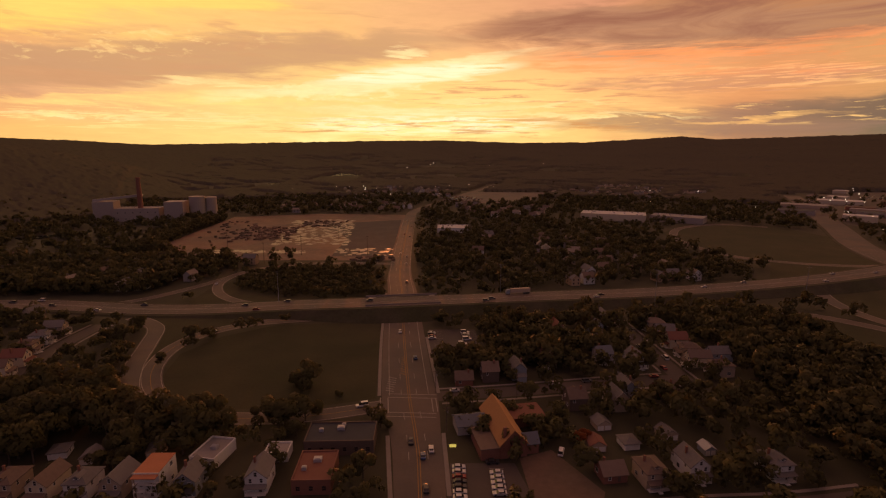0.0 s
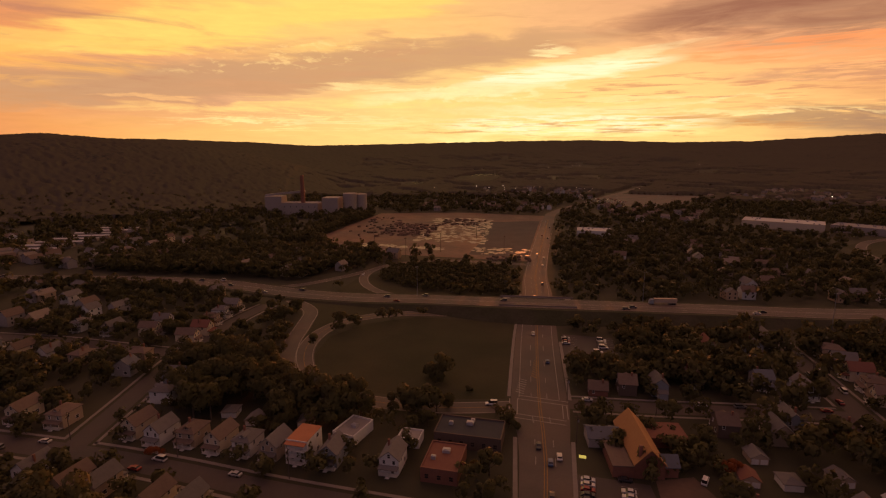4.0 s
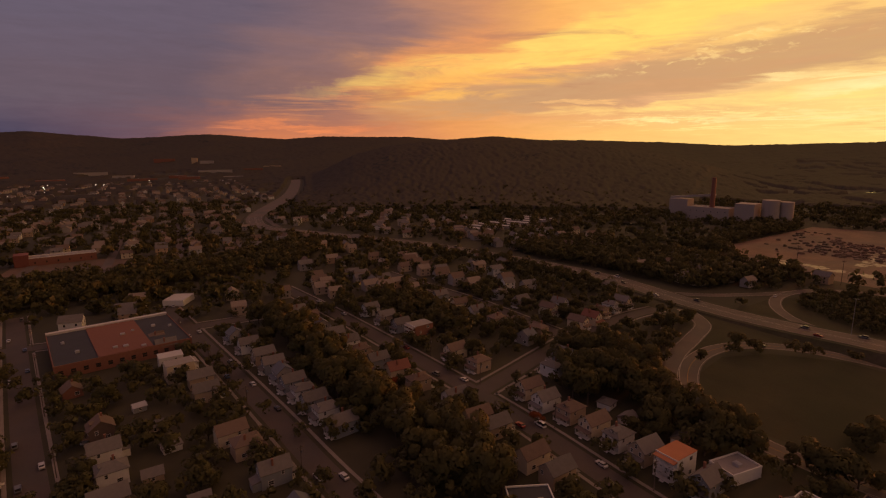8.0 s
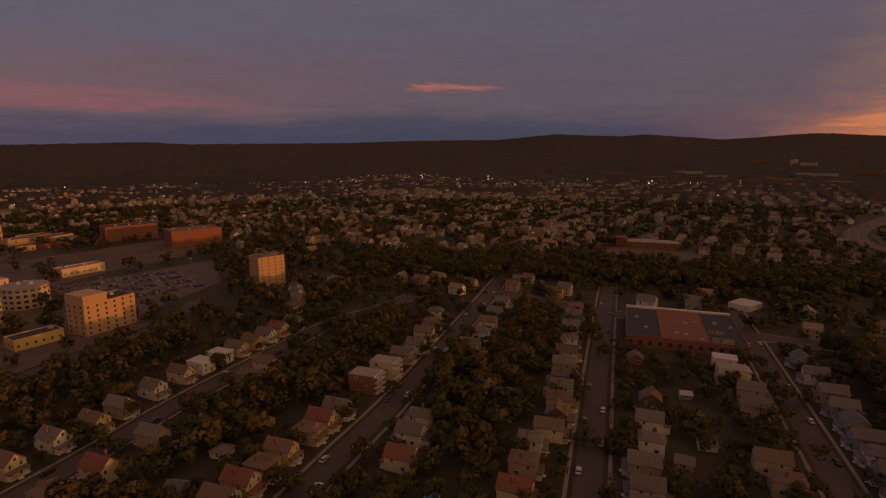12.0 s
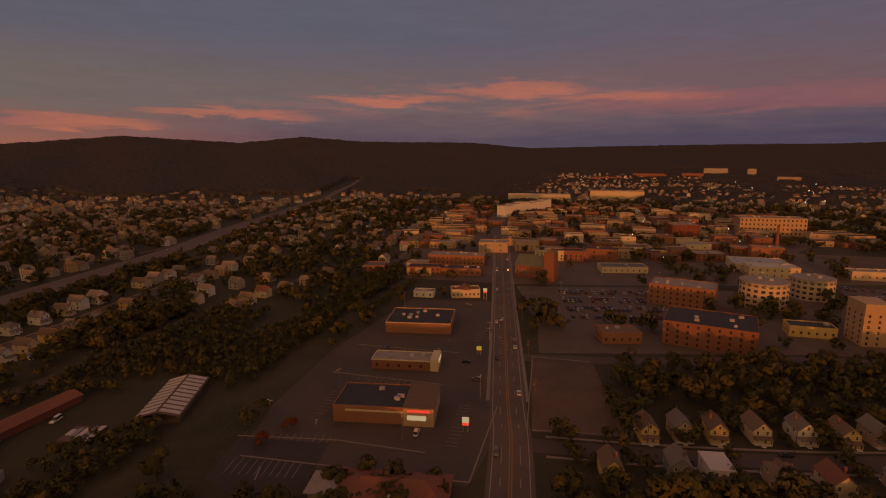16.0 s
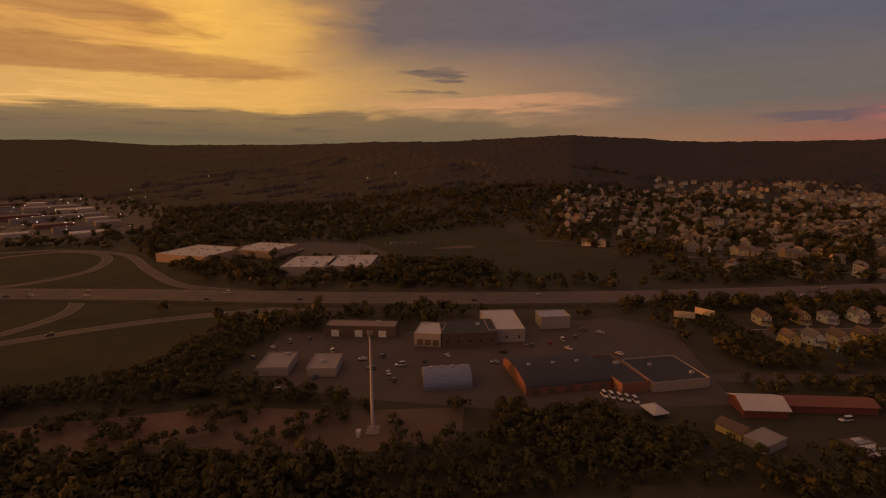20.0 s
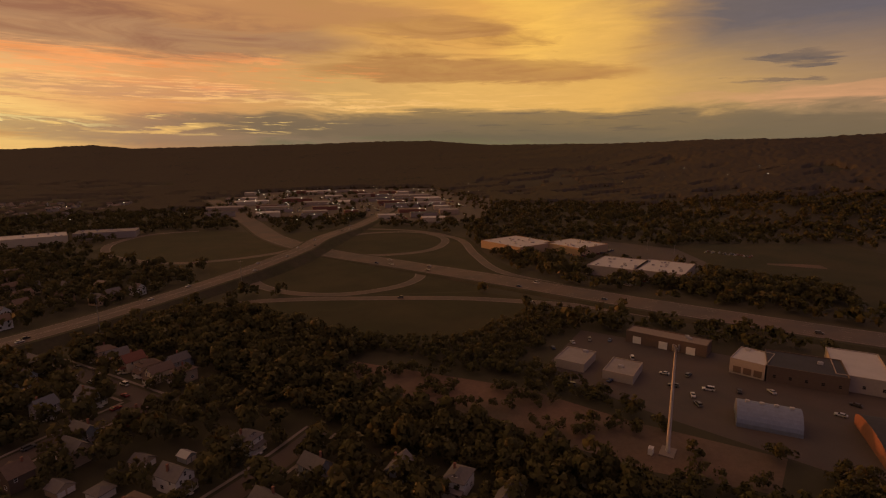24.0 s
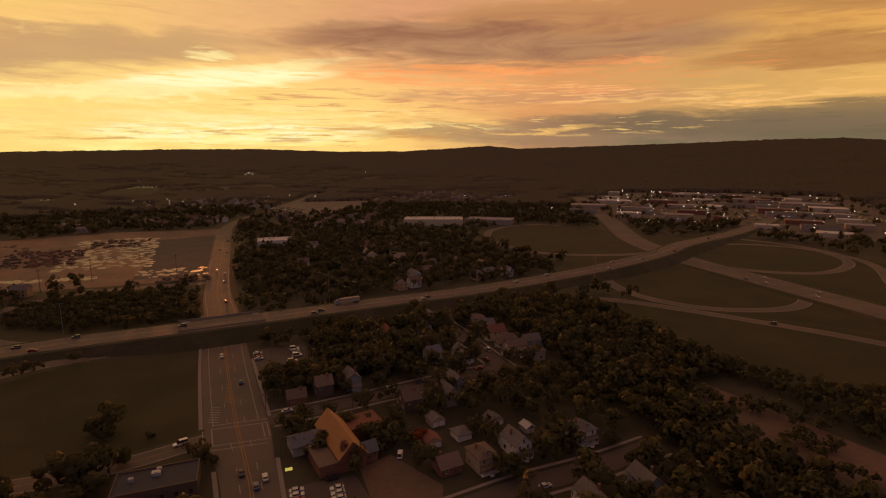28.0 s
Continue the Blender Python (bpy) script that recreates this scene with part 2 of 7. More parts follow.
    ribs(388, 2.6, 18, 1.6, thinner, 0.52, 0.62, (255, 232, 140), 0.8)
    ribs(330, 3.0, 20, 1.2, thinner, 0.55, 0.63, (250, 206, 120), 0.85)
    ribs(306, 5.4, 22, 1.4, thin, 0.52, 0.62, (242, 190, 108), 0.75)
    ribs(290, 3.3, 26, 1.5, thin, 0.54, 0.64, (94, 84, 72), 0.5)
    ribs(428, 5.0, 12, 2.4, thin, 0.50, 0.66, (236, 156, 88), 0.35, -0.1)
    ribs(412, 7.0, 14, 2.2, rolls, 0.42, 0.58, (255, 196, 92), 0.7, -0.16)
    ribs(190, 5.6, 30, 2.6, rolls, 0.50, 0.66, (190, 118, 94), 0.3)
    # fine unevenness of the cloud sheets
    sky = n.mix(1.0, sky, n.ramp(n.math("ADD", n.math("MULTIPLY", wisp, 0.5), n.math("MULTIPLY", streaky, 0.5)), [(0.33, (0.94, 0.892, 0.918, 1)), (0.5, (1.0, 0.945, 0.98, 1)), (0.68, (1.07, 1.005, 1.035, 1))]), "MULTIPLY")
    nishita = n.add("ShaderNodeTexSky")
    nishita.sky_type, nishita.sun_disc, nishita.altitude = "NISHITA", False, 150.0
    nishita.sun_elevation, nishita.sun_rotation = radians(SUN_EL), radians(-SUN_AZ)
    over = n.add("ShaderNodeVectorMath", {0: nishita.outputs[0], "Scale": 0.15}, "SCALE").outputs[0]
    # red glow added overhead, above the view, to warm and lift the ground
    over = n.mix(0.75, over, (0.38, 0.165, 0.138, 1))
    sky = n.mix(n.ramp(xyz[2], [(0.32, 0.0), (0.62, 0.65)]), sky, over)
    bg = n.add("ShaderNodeBackground", {0: sky, 1: SKY_GAIN}).outputs[0]
    n.add("ShaderNodeOutputWorld", {0: bg})


SKY_GAIN = 1.04
build_world()

# ---- materials ----
def material(name, base, rough=0.85, metal=0.0, vary=0.25, scale=0.5, bump=0.0, fine=6.0, second=None, patch=0.0, rand=0.0, spec=0.3):
    """A surface with grain and stains at two scales; second: another colour in large patches; rand: a change from piece to piece."""
    m = bpy.data.materials.new(name)
    m.use_nodes = True
    n = Nodes(m.node_tree)
    pos = n.add("ShaderNodeNewGeometry").outputs["Position"]
    big, small = n.noise(pos, scale, 5, 0.6), n.noise(pos, scale * fine, 4, 0.6)
    col = tuple(base) + (1.0,)
    if second:
        col = n.mix(n.ramp(n.noise(pos, scale * 0.35, 4, 0.55, 0.4), [(0.5 - 0.12 - patch, 0.0), (0.5 + 0.12 - patch, 1.0)]), col, tuple(second) + (1.0,))
    f = n.math("ADD", n.math("MULTIPLY", n.math("SUBTRACT", big, 0.5), vary * 2.2), n.math("MULTIPLY", n.math("SUBTRACT", small, 0.5), vary * 1.5))
    if rand:
        r = n.add("ShaderNodeObjectInfo").outputs["Random"]
        f = n.math("ADD", f, n.math("MULTIPLY", n.math("SUBTRACT", r, 0.5), rand * 2))
    col = n.mix(1.0, col, n.add("ShaderNodeCombineColor", {0: n.math("ADD", f, 1.0), 1: n.math("ADD", f, 1.0), 2: n.math("ADD", f, 1.0)}).outputs[0], "MULTIPLY")
    b = n.add("ShaderNodeBsdfPrincipled", {"Base Color": col, "Roughness": rough, "Metallic": metal, "Specular IOR Level": spec})
    if bump:
        n.tree.links.new(n.add("ShaderNodeBump", {"Height": small, "Strength": bump, "Distance": 0.3}).outputs[0], b.inputs["Normal"])
    n.add("ShaderNodeOutputMaterial", {0: b.outputs[0]})
    return m


def woods_shade(m, low, high, rgb):
    """Darkens a ground where the land climbs, its colour taking on the self-shadow of woods."""
    n = Nodes(m.node_tree, False)
    b = [q for q in n.tree.nodes if q.bl_idname == "ShaderNodeBsdfPrincipled"][0]
    pos = n.add("ShaderNodeNewGeometry").outputs["Position"]
    z = n.add("ShaderNodeSeparateXYZ", {0: pos}).outputs[2]
    f = n.math("DIVIDE", n.math("SUBTRACT", n.math("MULTIPLY_ADD", n.noise(pos, 0.01, 3), 6.0, z), low + 3.0), high - low, clamp=True)
    col = n.mix(f, b.inputs["Base Color"].links[0].from_socket, tuple(rgb) + (1.0,))
    n.tree.links.new(col, b.inputs["Base Color"])


def glowing(name, colour, strength):
    m = bpy.data.materials.new(name)
    m.use_nodes = True
    n = Nodes(m.node_tree)
    n.add("ShaderNodeOutputMaterial", {0: n.add("ShaderNodeEmission", {0: tuple(colour) + (1.0,), 1: strength}).outputs[0]})
    return m


GRASS = material("grass", (0.034, 0.034, 0.013), 0.95, vary=0.25, scale=0.05, fine=14, second=(0.048, 0.042, 0.018), bump=0.3)
LAND = material("land", (0.040, 0.036, 0.017), 0.9, vary=0.35, scale=0.012, fine=9, second=(0.054, 0.045, 0.024), patch=-0.08, bump=0.2, spec=0.4)
woods_shade(LAND, 3.0, 14.0, (0.027, 0.0235, 0.012))
ASPHALT = material("asphalt", (0.088, 0.066, 0.055), 0.78, spec=0.3, vary=0.18, scale=0.08, fine=12, second=(0.072, 0.060, 0.053))
OLD_ASPHALT = material("worn_asphalt", (0.125, 0.090, 0.072), 0.75, spec=0.3, vary=0.2, scale=0.08, fine=12, second=(0.094, 0.077, 0.067))
CONCRETE = material("concrete", (0.22, 0.185, 0.16), 0.85, vary=0.2, scale=0.3)
DIRT = material("dirt", (0.138, 0.085, 0.059), 0.85, vary=0.3, scale=0.06, fine=8, second=(0.09, 0.07, 0.05), bump=0.4)
BANK = material("rough_bank_grass", (0.042, 0.042, 0.018), 0.9, vary=0.4, scale=0.08, fine=8, second=(0.06, 0.05, 0.03), bump=0.4)

# ---- ground ----
# skyline as hills: direction (degrees left of the first view), height of the crest above the eye in degrees of elevation
CRESTS = [(0, 0.66), (8, 0.6), (20, 0.35), (29, 0.2), (35, 0.55), (42, 0.82), (47, 0.9), (52, 1.35), (57, 1.0), (61, 1.3), (70, 1.38), (74, 1.1),
          (81, 1.6), (88, 1.12), (95, 1.7), (97.5, 1.55), (104, 1.82), (110, 1.28), (119, 1.2), (126, 0.98), (141, 0.82), (145, 1.0), (155, 0.7), (163, 0.74),
          (173, 0.65), (182, 0.5), (188, 1.1), (200, 1.25), (206, 1.72), (212, 1.12), (222, 1.68), (231, 0.9), (244, 0.96), (251, 1.5), (256, 1.82),
          (269, 1.3), (277, 1.27), (284, 1.05), (298, 1.0), (304, 1.45), (309, 1.42), (320, 1.06), (333, 0.7), (336, 1.0), (345, 0.45), (352, 0.4), (360, 0.66)]
# where the land begins to rise, and where its crest lies, in metres
FEET = [(0, 2500, 4300), (25, 2400, 4300), (36, 2300, 4200), (70, 2300, 4200), (80, 2200, 4200), (110, 2100, 4200), (150, 2200, 4300),
        (180, 2000, 4200), (188, 1500, 3300), (200, 1250, 3000), (225, 1150, 2600), (240, 900, 2300), (256, 650, 1900), (270, 700, 2100), (285, 1100, 2800), (305, 1500, 3400), (335, 2000, 4000), (360, 2500, 4300)]
# the nearer wooded hill beyond the trailers: direction and crest in degrees of elevation from the eye
NEAR_HILL = [(24, -4.0), (28, -2.9), (33, -1.5), (38, -0.45), (43, 0.2), (48, 0.45), (54, 0.55), (59, 0.4), (63, 0.0), (67, -1.0), (70, -2.6), (72.2, -4.0)]
CREST_A, CREST_E = np.array(CRESTS).T
FOOT_A, FOOT_R, CREST_R = np.array(FEET).T
HILL_A, HILL_E = np.array(NEAR_HILL).T


def terrain(x, y):
    x, y = np.asarray(x, float), np.asarray(y, float)
    r, a = np.hypot(x, y), np.degrees(np.arctan2(-x, y)) % 360
    foot, crest = np.interp(a, FOOT_A, FOOT_R), np.interp(a, FOOT_A, CREST_R)
    top = EYE - 11 + crest * np.tan(np.radians(np.interp(a, CREST_A, CREST_E)))
    s = np.clip((r - foot) / (crest - foot), 0, 1)
    roll = 7 * (np.sin(x / 170 + 2) * np.sin(y / 140) + 0.6 * np.sin(x / 71 + y / 93))
    near = np.clip(EYE + 1750 * np.tan(np.radians(np.interp(a, HILL_A, HILL_E))), 0, None)
    near = near * np.sin(np.clip((r - 1010) / 1500, 0, 1) * np.pi) ** 1.3
    return np.maximum(near, top * s**1.35) + roll * np.clip((r - foot) / 700, 0, 1) * np.clip((1 - s) * 3, 0, 1) - np.clip(r - crest, 0, None) * 0.05


def part(name, bm, mat, parent=None, label="", smooth=False):
    """Links a bmesh as one mesh object, under a thing if one is given."""
    me = bpy.data.meshes.new(name)
    bm.to_mesh(me)
    bm.free()
    if smooth:
        me.shade_smooth()
    return linked(name, me, mat, parent, label)


def linked(name, me, mat, parent=None, label=""):
    if mat and not me.materials:
        me.materials.append(mat)
    ob = new(name, me)
    if parent:
        ob.parent = parent
    return tagged(ob, label)


def mesh_of(name, verts, faces):
    me = bpy.data.meshes.new(name)
    me.from_pydata([tuple(v) for v in verts], [], [tuple(f) for f in faces])
    me.update()
    return me


def build_ground():
    rings = np.concatenate([[0, 40, 90], np.linspace(140, 1000, 44), 1000 * 1.042 ** np.arange(1, 39)])
    rings[-1] = 4850
    rings = np.minimum(rings, 4850)
    rings = np.unique(rings)
    n = 360
    ang = np.radians(np.arange(n) * 360 / n)
    verts = [(0, 0, 0)]
    for r in rings[1:]:
        x, y = -np.sin(ang) * r, np.cos(ang) * r
        verts += list(zip(x, y, terrain(x, y)))
    faces = [(0, 1 + (j + 1) % n, 1 + j)[::-1] for j in range(n)]
    for i in range(len(rings) - 2):
        a, b = 1 + i * n, 1 + (i + 1) * n
        faces += [(a + j, a + (j + 1) % n, b + (j + 1) % n, b + j) for j in range(n)]
    me = mesh_of("ground", verts, faces)
    me.shade_smooth()
    tagged(linked("ground", me, LAND), "dark grassy valley floor with wooded hills around", "ground", kind="structure")


def smooth_line(pts, step=8.0):
    """A gentle curve through the points, at even steps."""
    p = np.array(pts, float)
    if p.shape[1] == 2:
        p = np.c_[p, np.zeros(len(p))]
    out = []
    for i in range(len(p) - 1):
        a, b, c, d = p[max(i - 1, 0)], p[i], p[i + 1], p[min(i + 2, len(p) - 1)]
        k = max(1, int(np.linalg.norm(c - b) / step))
        for j in range(k):
            t = j / k
            out.append(0.5 * (2 * b + (c - a) * t + (2 * a - 5 * b + 4 * c - d) * t**2 + (3 * b - a - 3 * c + d) * t**3))
    return np.array(out + [p[-1]])


def sideways(line):
    t = np.gradient(line[:, :2], axis=0)
    t /= np.linalg.norm(t, axis=1)[:, None] + 1e-9
    return np.c_[t[:, 1], -t[:, 0], 0 * t[:, 0]]


def strip_mesh(name, line, left, right, lift, skirt=0.0, slope=0.0):
    """A band along a line, from left to right of it (metres, right positive); skirt: earth sides that fall to the ground."""
    side = sideways(line)
    left, right = (np.broadcast_to(np.asarray(v, float), (len(line),))[:, None] for v in (left, right))
    base = line.copy()
    base[:, 2] += terrain(line[:, 0], line[:, 1]) + lift
    rows = [base + side * left, base + side * right]
    if skirt:
        drop = base[:, 2] - terrain(line[:, 0], line[:, 1]) + 0.4
        a, b = base + side * left, base + side * right
        a2, b2 = a - side * (drop * slope + 0.3)[:, None], b + side * (drop * slope + 0.3)[:, None]
        a2[:, 2] -= drop
        b2[:, 2] -= drop
        rows = [a2, a, b, b2]
    k, m = len(line), len(rows)
    verts = np.stack(rows, 1).reshape(-1, 3)
    faces = [(i * m + j, i * m + j + 1, (i + 1) * m + j + 1, (i + 1) * m + j) for i in range(k - 1) for j in range(m - 1)]
    me = mesh_of(name, verts, [f[::-1] for f in faces])
    return me


MAIN = [(75, -900), (58, -680), (43, -520), (24.5, -324), (14, -211), (9.5, -165), (1, 0), (-7.2, 142), (-10.5, 178), (-15, 210), (-22.2, 278), (-30.4, 370), (-39, 462), (-51, 770), (-40, 900), (40, 1150), (150, 1500)]
HWY = [(-1880, 578, 1), (-1540, 468, 1), (-1237, 362, 1), (-1030, 271, 1), (-859, 195, 1), (-741, 178, 1), (-640, 222, 1), (-507, 290, 1), (-392, 322, 1), (-287, 338, 1), (-200, 328, 1), (-151, 327, 1.5), (-99, 328, 3.8), (-48, 324, 6.7), (-2, 330, 6.7), (69, 344, 5.5), (153, 358, 4.6), (245, 379, 5), (308, 395, 6.5), (384, 426, 7), (450, 463, 7), (600, 532, 3), (800, 640, 1), (1000, 760, 1)]
CROSS = [(760, 1150, 0), (620, 880, 0.5), (520, 690, 0.5), (440, 540, 0.5), (405, 420, 0.5), (394, 300, 1), (386, 205, 1.5), (372, 70, 2), (367, -50, 2), (370, -170, 2), (382, -340, 2), (400, -500, 1.5), (432, -640, 1), (490, -982, 0), (548, -1310, 0), (600, -1600, 0)]
build_ground()
LIFT = 0.06
LINES, LOTS, SPOTS = [], [], [(154, -183, 24), (142, -170, 10), (200, -131, 16), (182, -111, 9), (170, -152, 10), (197, -87, 8), (205, -160, 14)]


def road(name, pts, left, right, mat, label, lift=LIFT, earth=None, slope=1.8):
    line = smooth_line(pts)
    LINES.append((line[:, :2], float(np.max(right)) + (8 if earth else 2)))
    if earth:
        tagged(linked("embankment", strip_mesh("embankment", line, left - 3, right + 3, -0.05, 1, slope), earth), "grassy embankment under the highway", "embankment", kind="structure")
    return tagged(linked(name, strip_mesh(name, line, left, right, lift), mat), label, "road", kind="structure")




def main_half(y):
    """Half the width of the wide road, which opens out at the crossing."""
    return np.interp(y, (-330, -211, -150, 142, 178, 200, 280, 370, 462, 770), (7.0, 7.6, 8.0, 8.0, 9.4, 11.8, 11.6, 10.8, 9.2, 8.2))


MAIN_LINE = smooth_line(MAIN)
MAIN_W = main_half(MAIN_LINE[:, 1])
road("road_main", MAIN, -MAIN_W, MAIN_W, OLD_ASPHALT, "wide worn asphalt town road with lane lines")
HWY_W = np.interp(smooth_line(HWY)[:, 0], (-1000, -720), (15.0, 9.8))
road("highway", HWY, -HWY_W, HWY_W, OLD_ASPHALT, "divided asphalt highway on a low embankment", 0.1, BANK, 1.3)
road("highway_cross", CROSS, -15, 15, OLD_ASPHALT, "divided asphalt highway along the valley", 0.1, BANK)

# ---- colours of things ----
def paint(name, rgb, **k):
    return material(name, rgb, **{"rough": 0.75, "vary": 0.14, "scale": 0.8, **k})


WALLS = {"white": paint("white_clapboard", (0.62, 0.60, 0.56)), "cream": paint("cream_clapboard", (0.56, 0.47, 0.33)), "grey": paint("grey_siding", (0.33, 0.30, 0.275)),
         "tan": paint("tan_siding", (0.40, 0.31, 0.22)), "blue": paint("blue_grey_siding", (0.24, 0.255, 0.27)), "yellow": paint("yellow_siding", (0.58, 0.43, 0.17)),
         "red": paint("barn_red_boards", (0.18, 0.062, 0.045)), "brick": paint("red_brick", (0.22, 0.098, 0.066), fine=14, vary=0.2), "dark": paint("dark_brown_shingle", (0.12, 0.085, 0.065)),
         "orange_brick": paint("orange_brick", (0.27, 0.13, 0.082), fine=14, vary=0.18), "pale_brick": paint("buff_brick", (0.44, 0.31, 0.19), fine=12), "concrete": paint("painted_block", (0.34, 0.29, 0.25))}
ROOFS = {"grey": paint("grey_shingles", (0.15, 0.134, 0.124), rough=0.9, fine=9, vary=0.22, rand=0.15), "brown": paint("brown_shingles", (0.15, 0.105, 0.08), rough=0.9, fine=9, vary=0.22, rand=0.15),
         "tan": paint("tan_shingles", (0.24, 0.19, 0.15), rough=0.9, fine=9, vary=0.2), "red": paint("rusty_red_roofing", (0.19, 0.08, 0.055), rough=0.85, fine=9), "blue": paint("slate_blue_shingles", (0.125, 0.13, 0.145), rough=0.85, fine=9),
         "dark": paint("black_tar_roof", (0.045, 0.045, 0.052), rough=0.8, vary=0.25, scale=0.12), "white": paint("white_membrane_roof", (0.47, 0.44, 0.42), rough=0.7, vary=0.12, scale=0.12), "gold": paint("golden_tiles", (0.36, 0.18, 0.07), rough=0.8, fine=12),
         "gravel": paint("gravel_roof", (0.28, 0.25, 0.23), rough=0.95, scale=0.15, vary=0.2), "orange": paint("orange_coated_roof", (0.42, 0.16, 0.075), rough=0.8, scale=0.3), "metal": paint("weathered_metal_roof", (0.38, 0.37, 0.39), rough=0.5, metal=0.3, scale=0.3)}
TRIM = paint("white_trim", (0.62, 0.58, 0.53))
GLASS = material("window_glass", (0.035, 0.032, 0.032), 0.12, vary=0.1, spec=0.5)
TYRE = material("black_rubber", (0.02, 0.02, 0.02), 0.9)
STEEL = material("galvanised_steel", (0.36, 0.36, 0.37), 0.45, 0.7)
WOODPOLE = material("weathered_wood_pole", (0.12, 0.09, 0.07), 0.9, scale=2)
BARK = material("bark", (0.09, 0.07, 0.055), 0.95, scale=2)
LIGHT = glowing("lamp_light", (1.0, 0.86, 0.66), 4.0)
RED_LIGHT = glowing("red_sign_light", (1.0, 0.07, 0.04), 0.9)
WARM_SIGN = glowing("lit_cream_sign", (1.0, 0.75, 0.40), 0.5)
HEADLIGHT = glowing("headlight", (1.0, 0.9, 0.75), 3.0)


def leaves(name, rgb, other, sheen=0.12, far=False):
    m = bpy.data.materials.new(name)
    m.use_nodes = True
    n = Nodes(m.node_tree)
    geo = n.add("ShaderNodeNewGeometry")
    r = n.math("ADD", n.math("MULTIPLY", n.add("ShaderNodeObjectInfo").outputs["Random"], 0.6), n.math("MULTIPLY", geo.outputs["Random Per Island"], 0.10))
    col = n.mix(n.math("MULTIPLY", n.noise(geo.outputs["Position"], 0.03, 2), n.math("ADD", r, 0.25), clamp=True), tuple(rgb) + (1,), tuple(other) + (1,))
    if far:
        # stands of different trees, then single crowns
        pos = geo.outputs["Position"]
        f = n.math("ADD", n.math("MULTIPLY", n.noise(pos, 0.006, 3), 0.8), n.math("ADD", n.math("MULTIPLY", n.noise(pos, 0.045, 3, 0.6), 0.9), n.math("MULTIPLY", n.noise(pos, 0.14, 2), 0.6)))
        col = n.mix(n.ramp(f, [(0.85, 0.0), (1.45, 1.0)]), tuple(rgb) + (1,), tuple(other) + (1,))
    d = n.add("ShaderNodeBsdfDiffuse", {0: col}).outputs[0]
    t = n.add("ShaderNodeBsdfTranslucent", {0: col}).outputs[0]
    leafy = n.add("ShaderNodeMixShader", {0: 0.30, 1: d, 2: t}).outputs[0]
    gloss = n.add("ShaderNodeBsdfGlossy", {"Roughness": 0.55}).outputs[0]
    shine = n.math("MULTIPLY", n.add("ShaderNodeFresnel", {0: 1.35}).outputs[0], sheen)
    n.add("ShaderNodeOutputMaterial", {0: n.add("ShaderNodeMixShader", {0: shine, 1: leafy, 2: gloss}).outputs[0]})
    return m


LEAF = leaves("green_leaves", (0.098, 0.090, 0.037), (0.120, 0.103, 0.044), 0.07)
# crown self-shadow darkens this base colour, haze warms it; sheen adds haze sunward
SHADED_CANOPY = leaves("self_shaded_canopy", (0.009, 0.0075, 0.0035), (0.044, 0.032, 0.013), 0.068, True)
RED_LEAF = leaves("russet_leaves", (0.22, 0.06, 0.02), (0.30, 0.10, 0.03))


# ---- building blocks ----
def box_into(bm, x0, x1, y0, y1, z0, z1, m=None):
    v = [bm.verts.new((x, y, z)) for x in (x0, x1) for y in (y0, y1) for z in (z0, z1)]
    if m:
        for p in v:
            p.co = m @ p.co
    for f in ((0, 1, 3, 2), (4, 6, 7, 5), (0, 4, 5, 1), (2, 3, 7, 6), (0, 2, 6, 4), (1, 5, 7, 3)):
        bm.faces.new([v[i] for i in f])


def boxes(*args):
    bm = bmesh.new()
    for a in args:
        box_into(bm, *a)
    return bm


def prism(profile, y0, y1, along="y"):
    """A solid with the given outline in x and z, drawn out along y (or with x and y exchanged)."""
    bm = bmesh.new()
    a = [bm.verts.new((p[0], y0, p[1]) if along == "y" else (y0, p[0], p[1])) for p in profile]
    b = [bm.verts.new((p[0], y1, p[1]) if along == "y" else (y1, p[0], p[1])) for p in profile]
    k = len(profile)
    bm.faces.new(a)
    bm.faces.new(b[::-1])
    for i in range(k):
        bm.faces.new((a[i], b[i], b[(i + 1) % k], a[(i + 1) % k]))
    bmesh.ops.recalc_face_normals(bm, faces=bm.faces)
    return bm


def tube(r0, r1, z0, z1, n=8, x=0, y=0):
    bm = bmesh.new()
    bmesh.ops.create_cone(bm, cap_ends=True, segments=n, radius1=r0, radius2=r1, depth=z1 - z0, matrix=Matrix.Translation((x, y, (z0 + z1) / 2)))
    return bm


def two_tone(name, bm, mats, rule):
    """A mesh in several materials; rule tells the slot of a face."""
    for f in bm.faces:
        f.material_index = rule(f)
    me = bpy.data.meshes.new(name)
    bm.to_mesh(me)
    bm.free()
    for m in mats:
        me.materials.append(m)
    return me


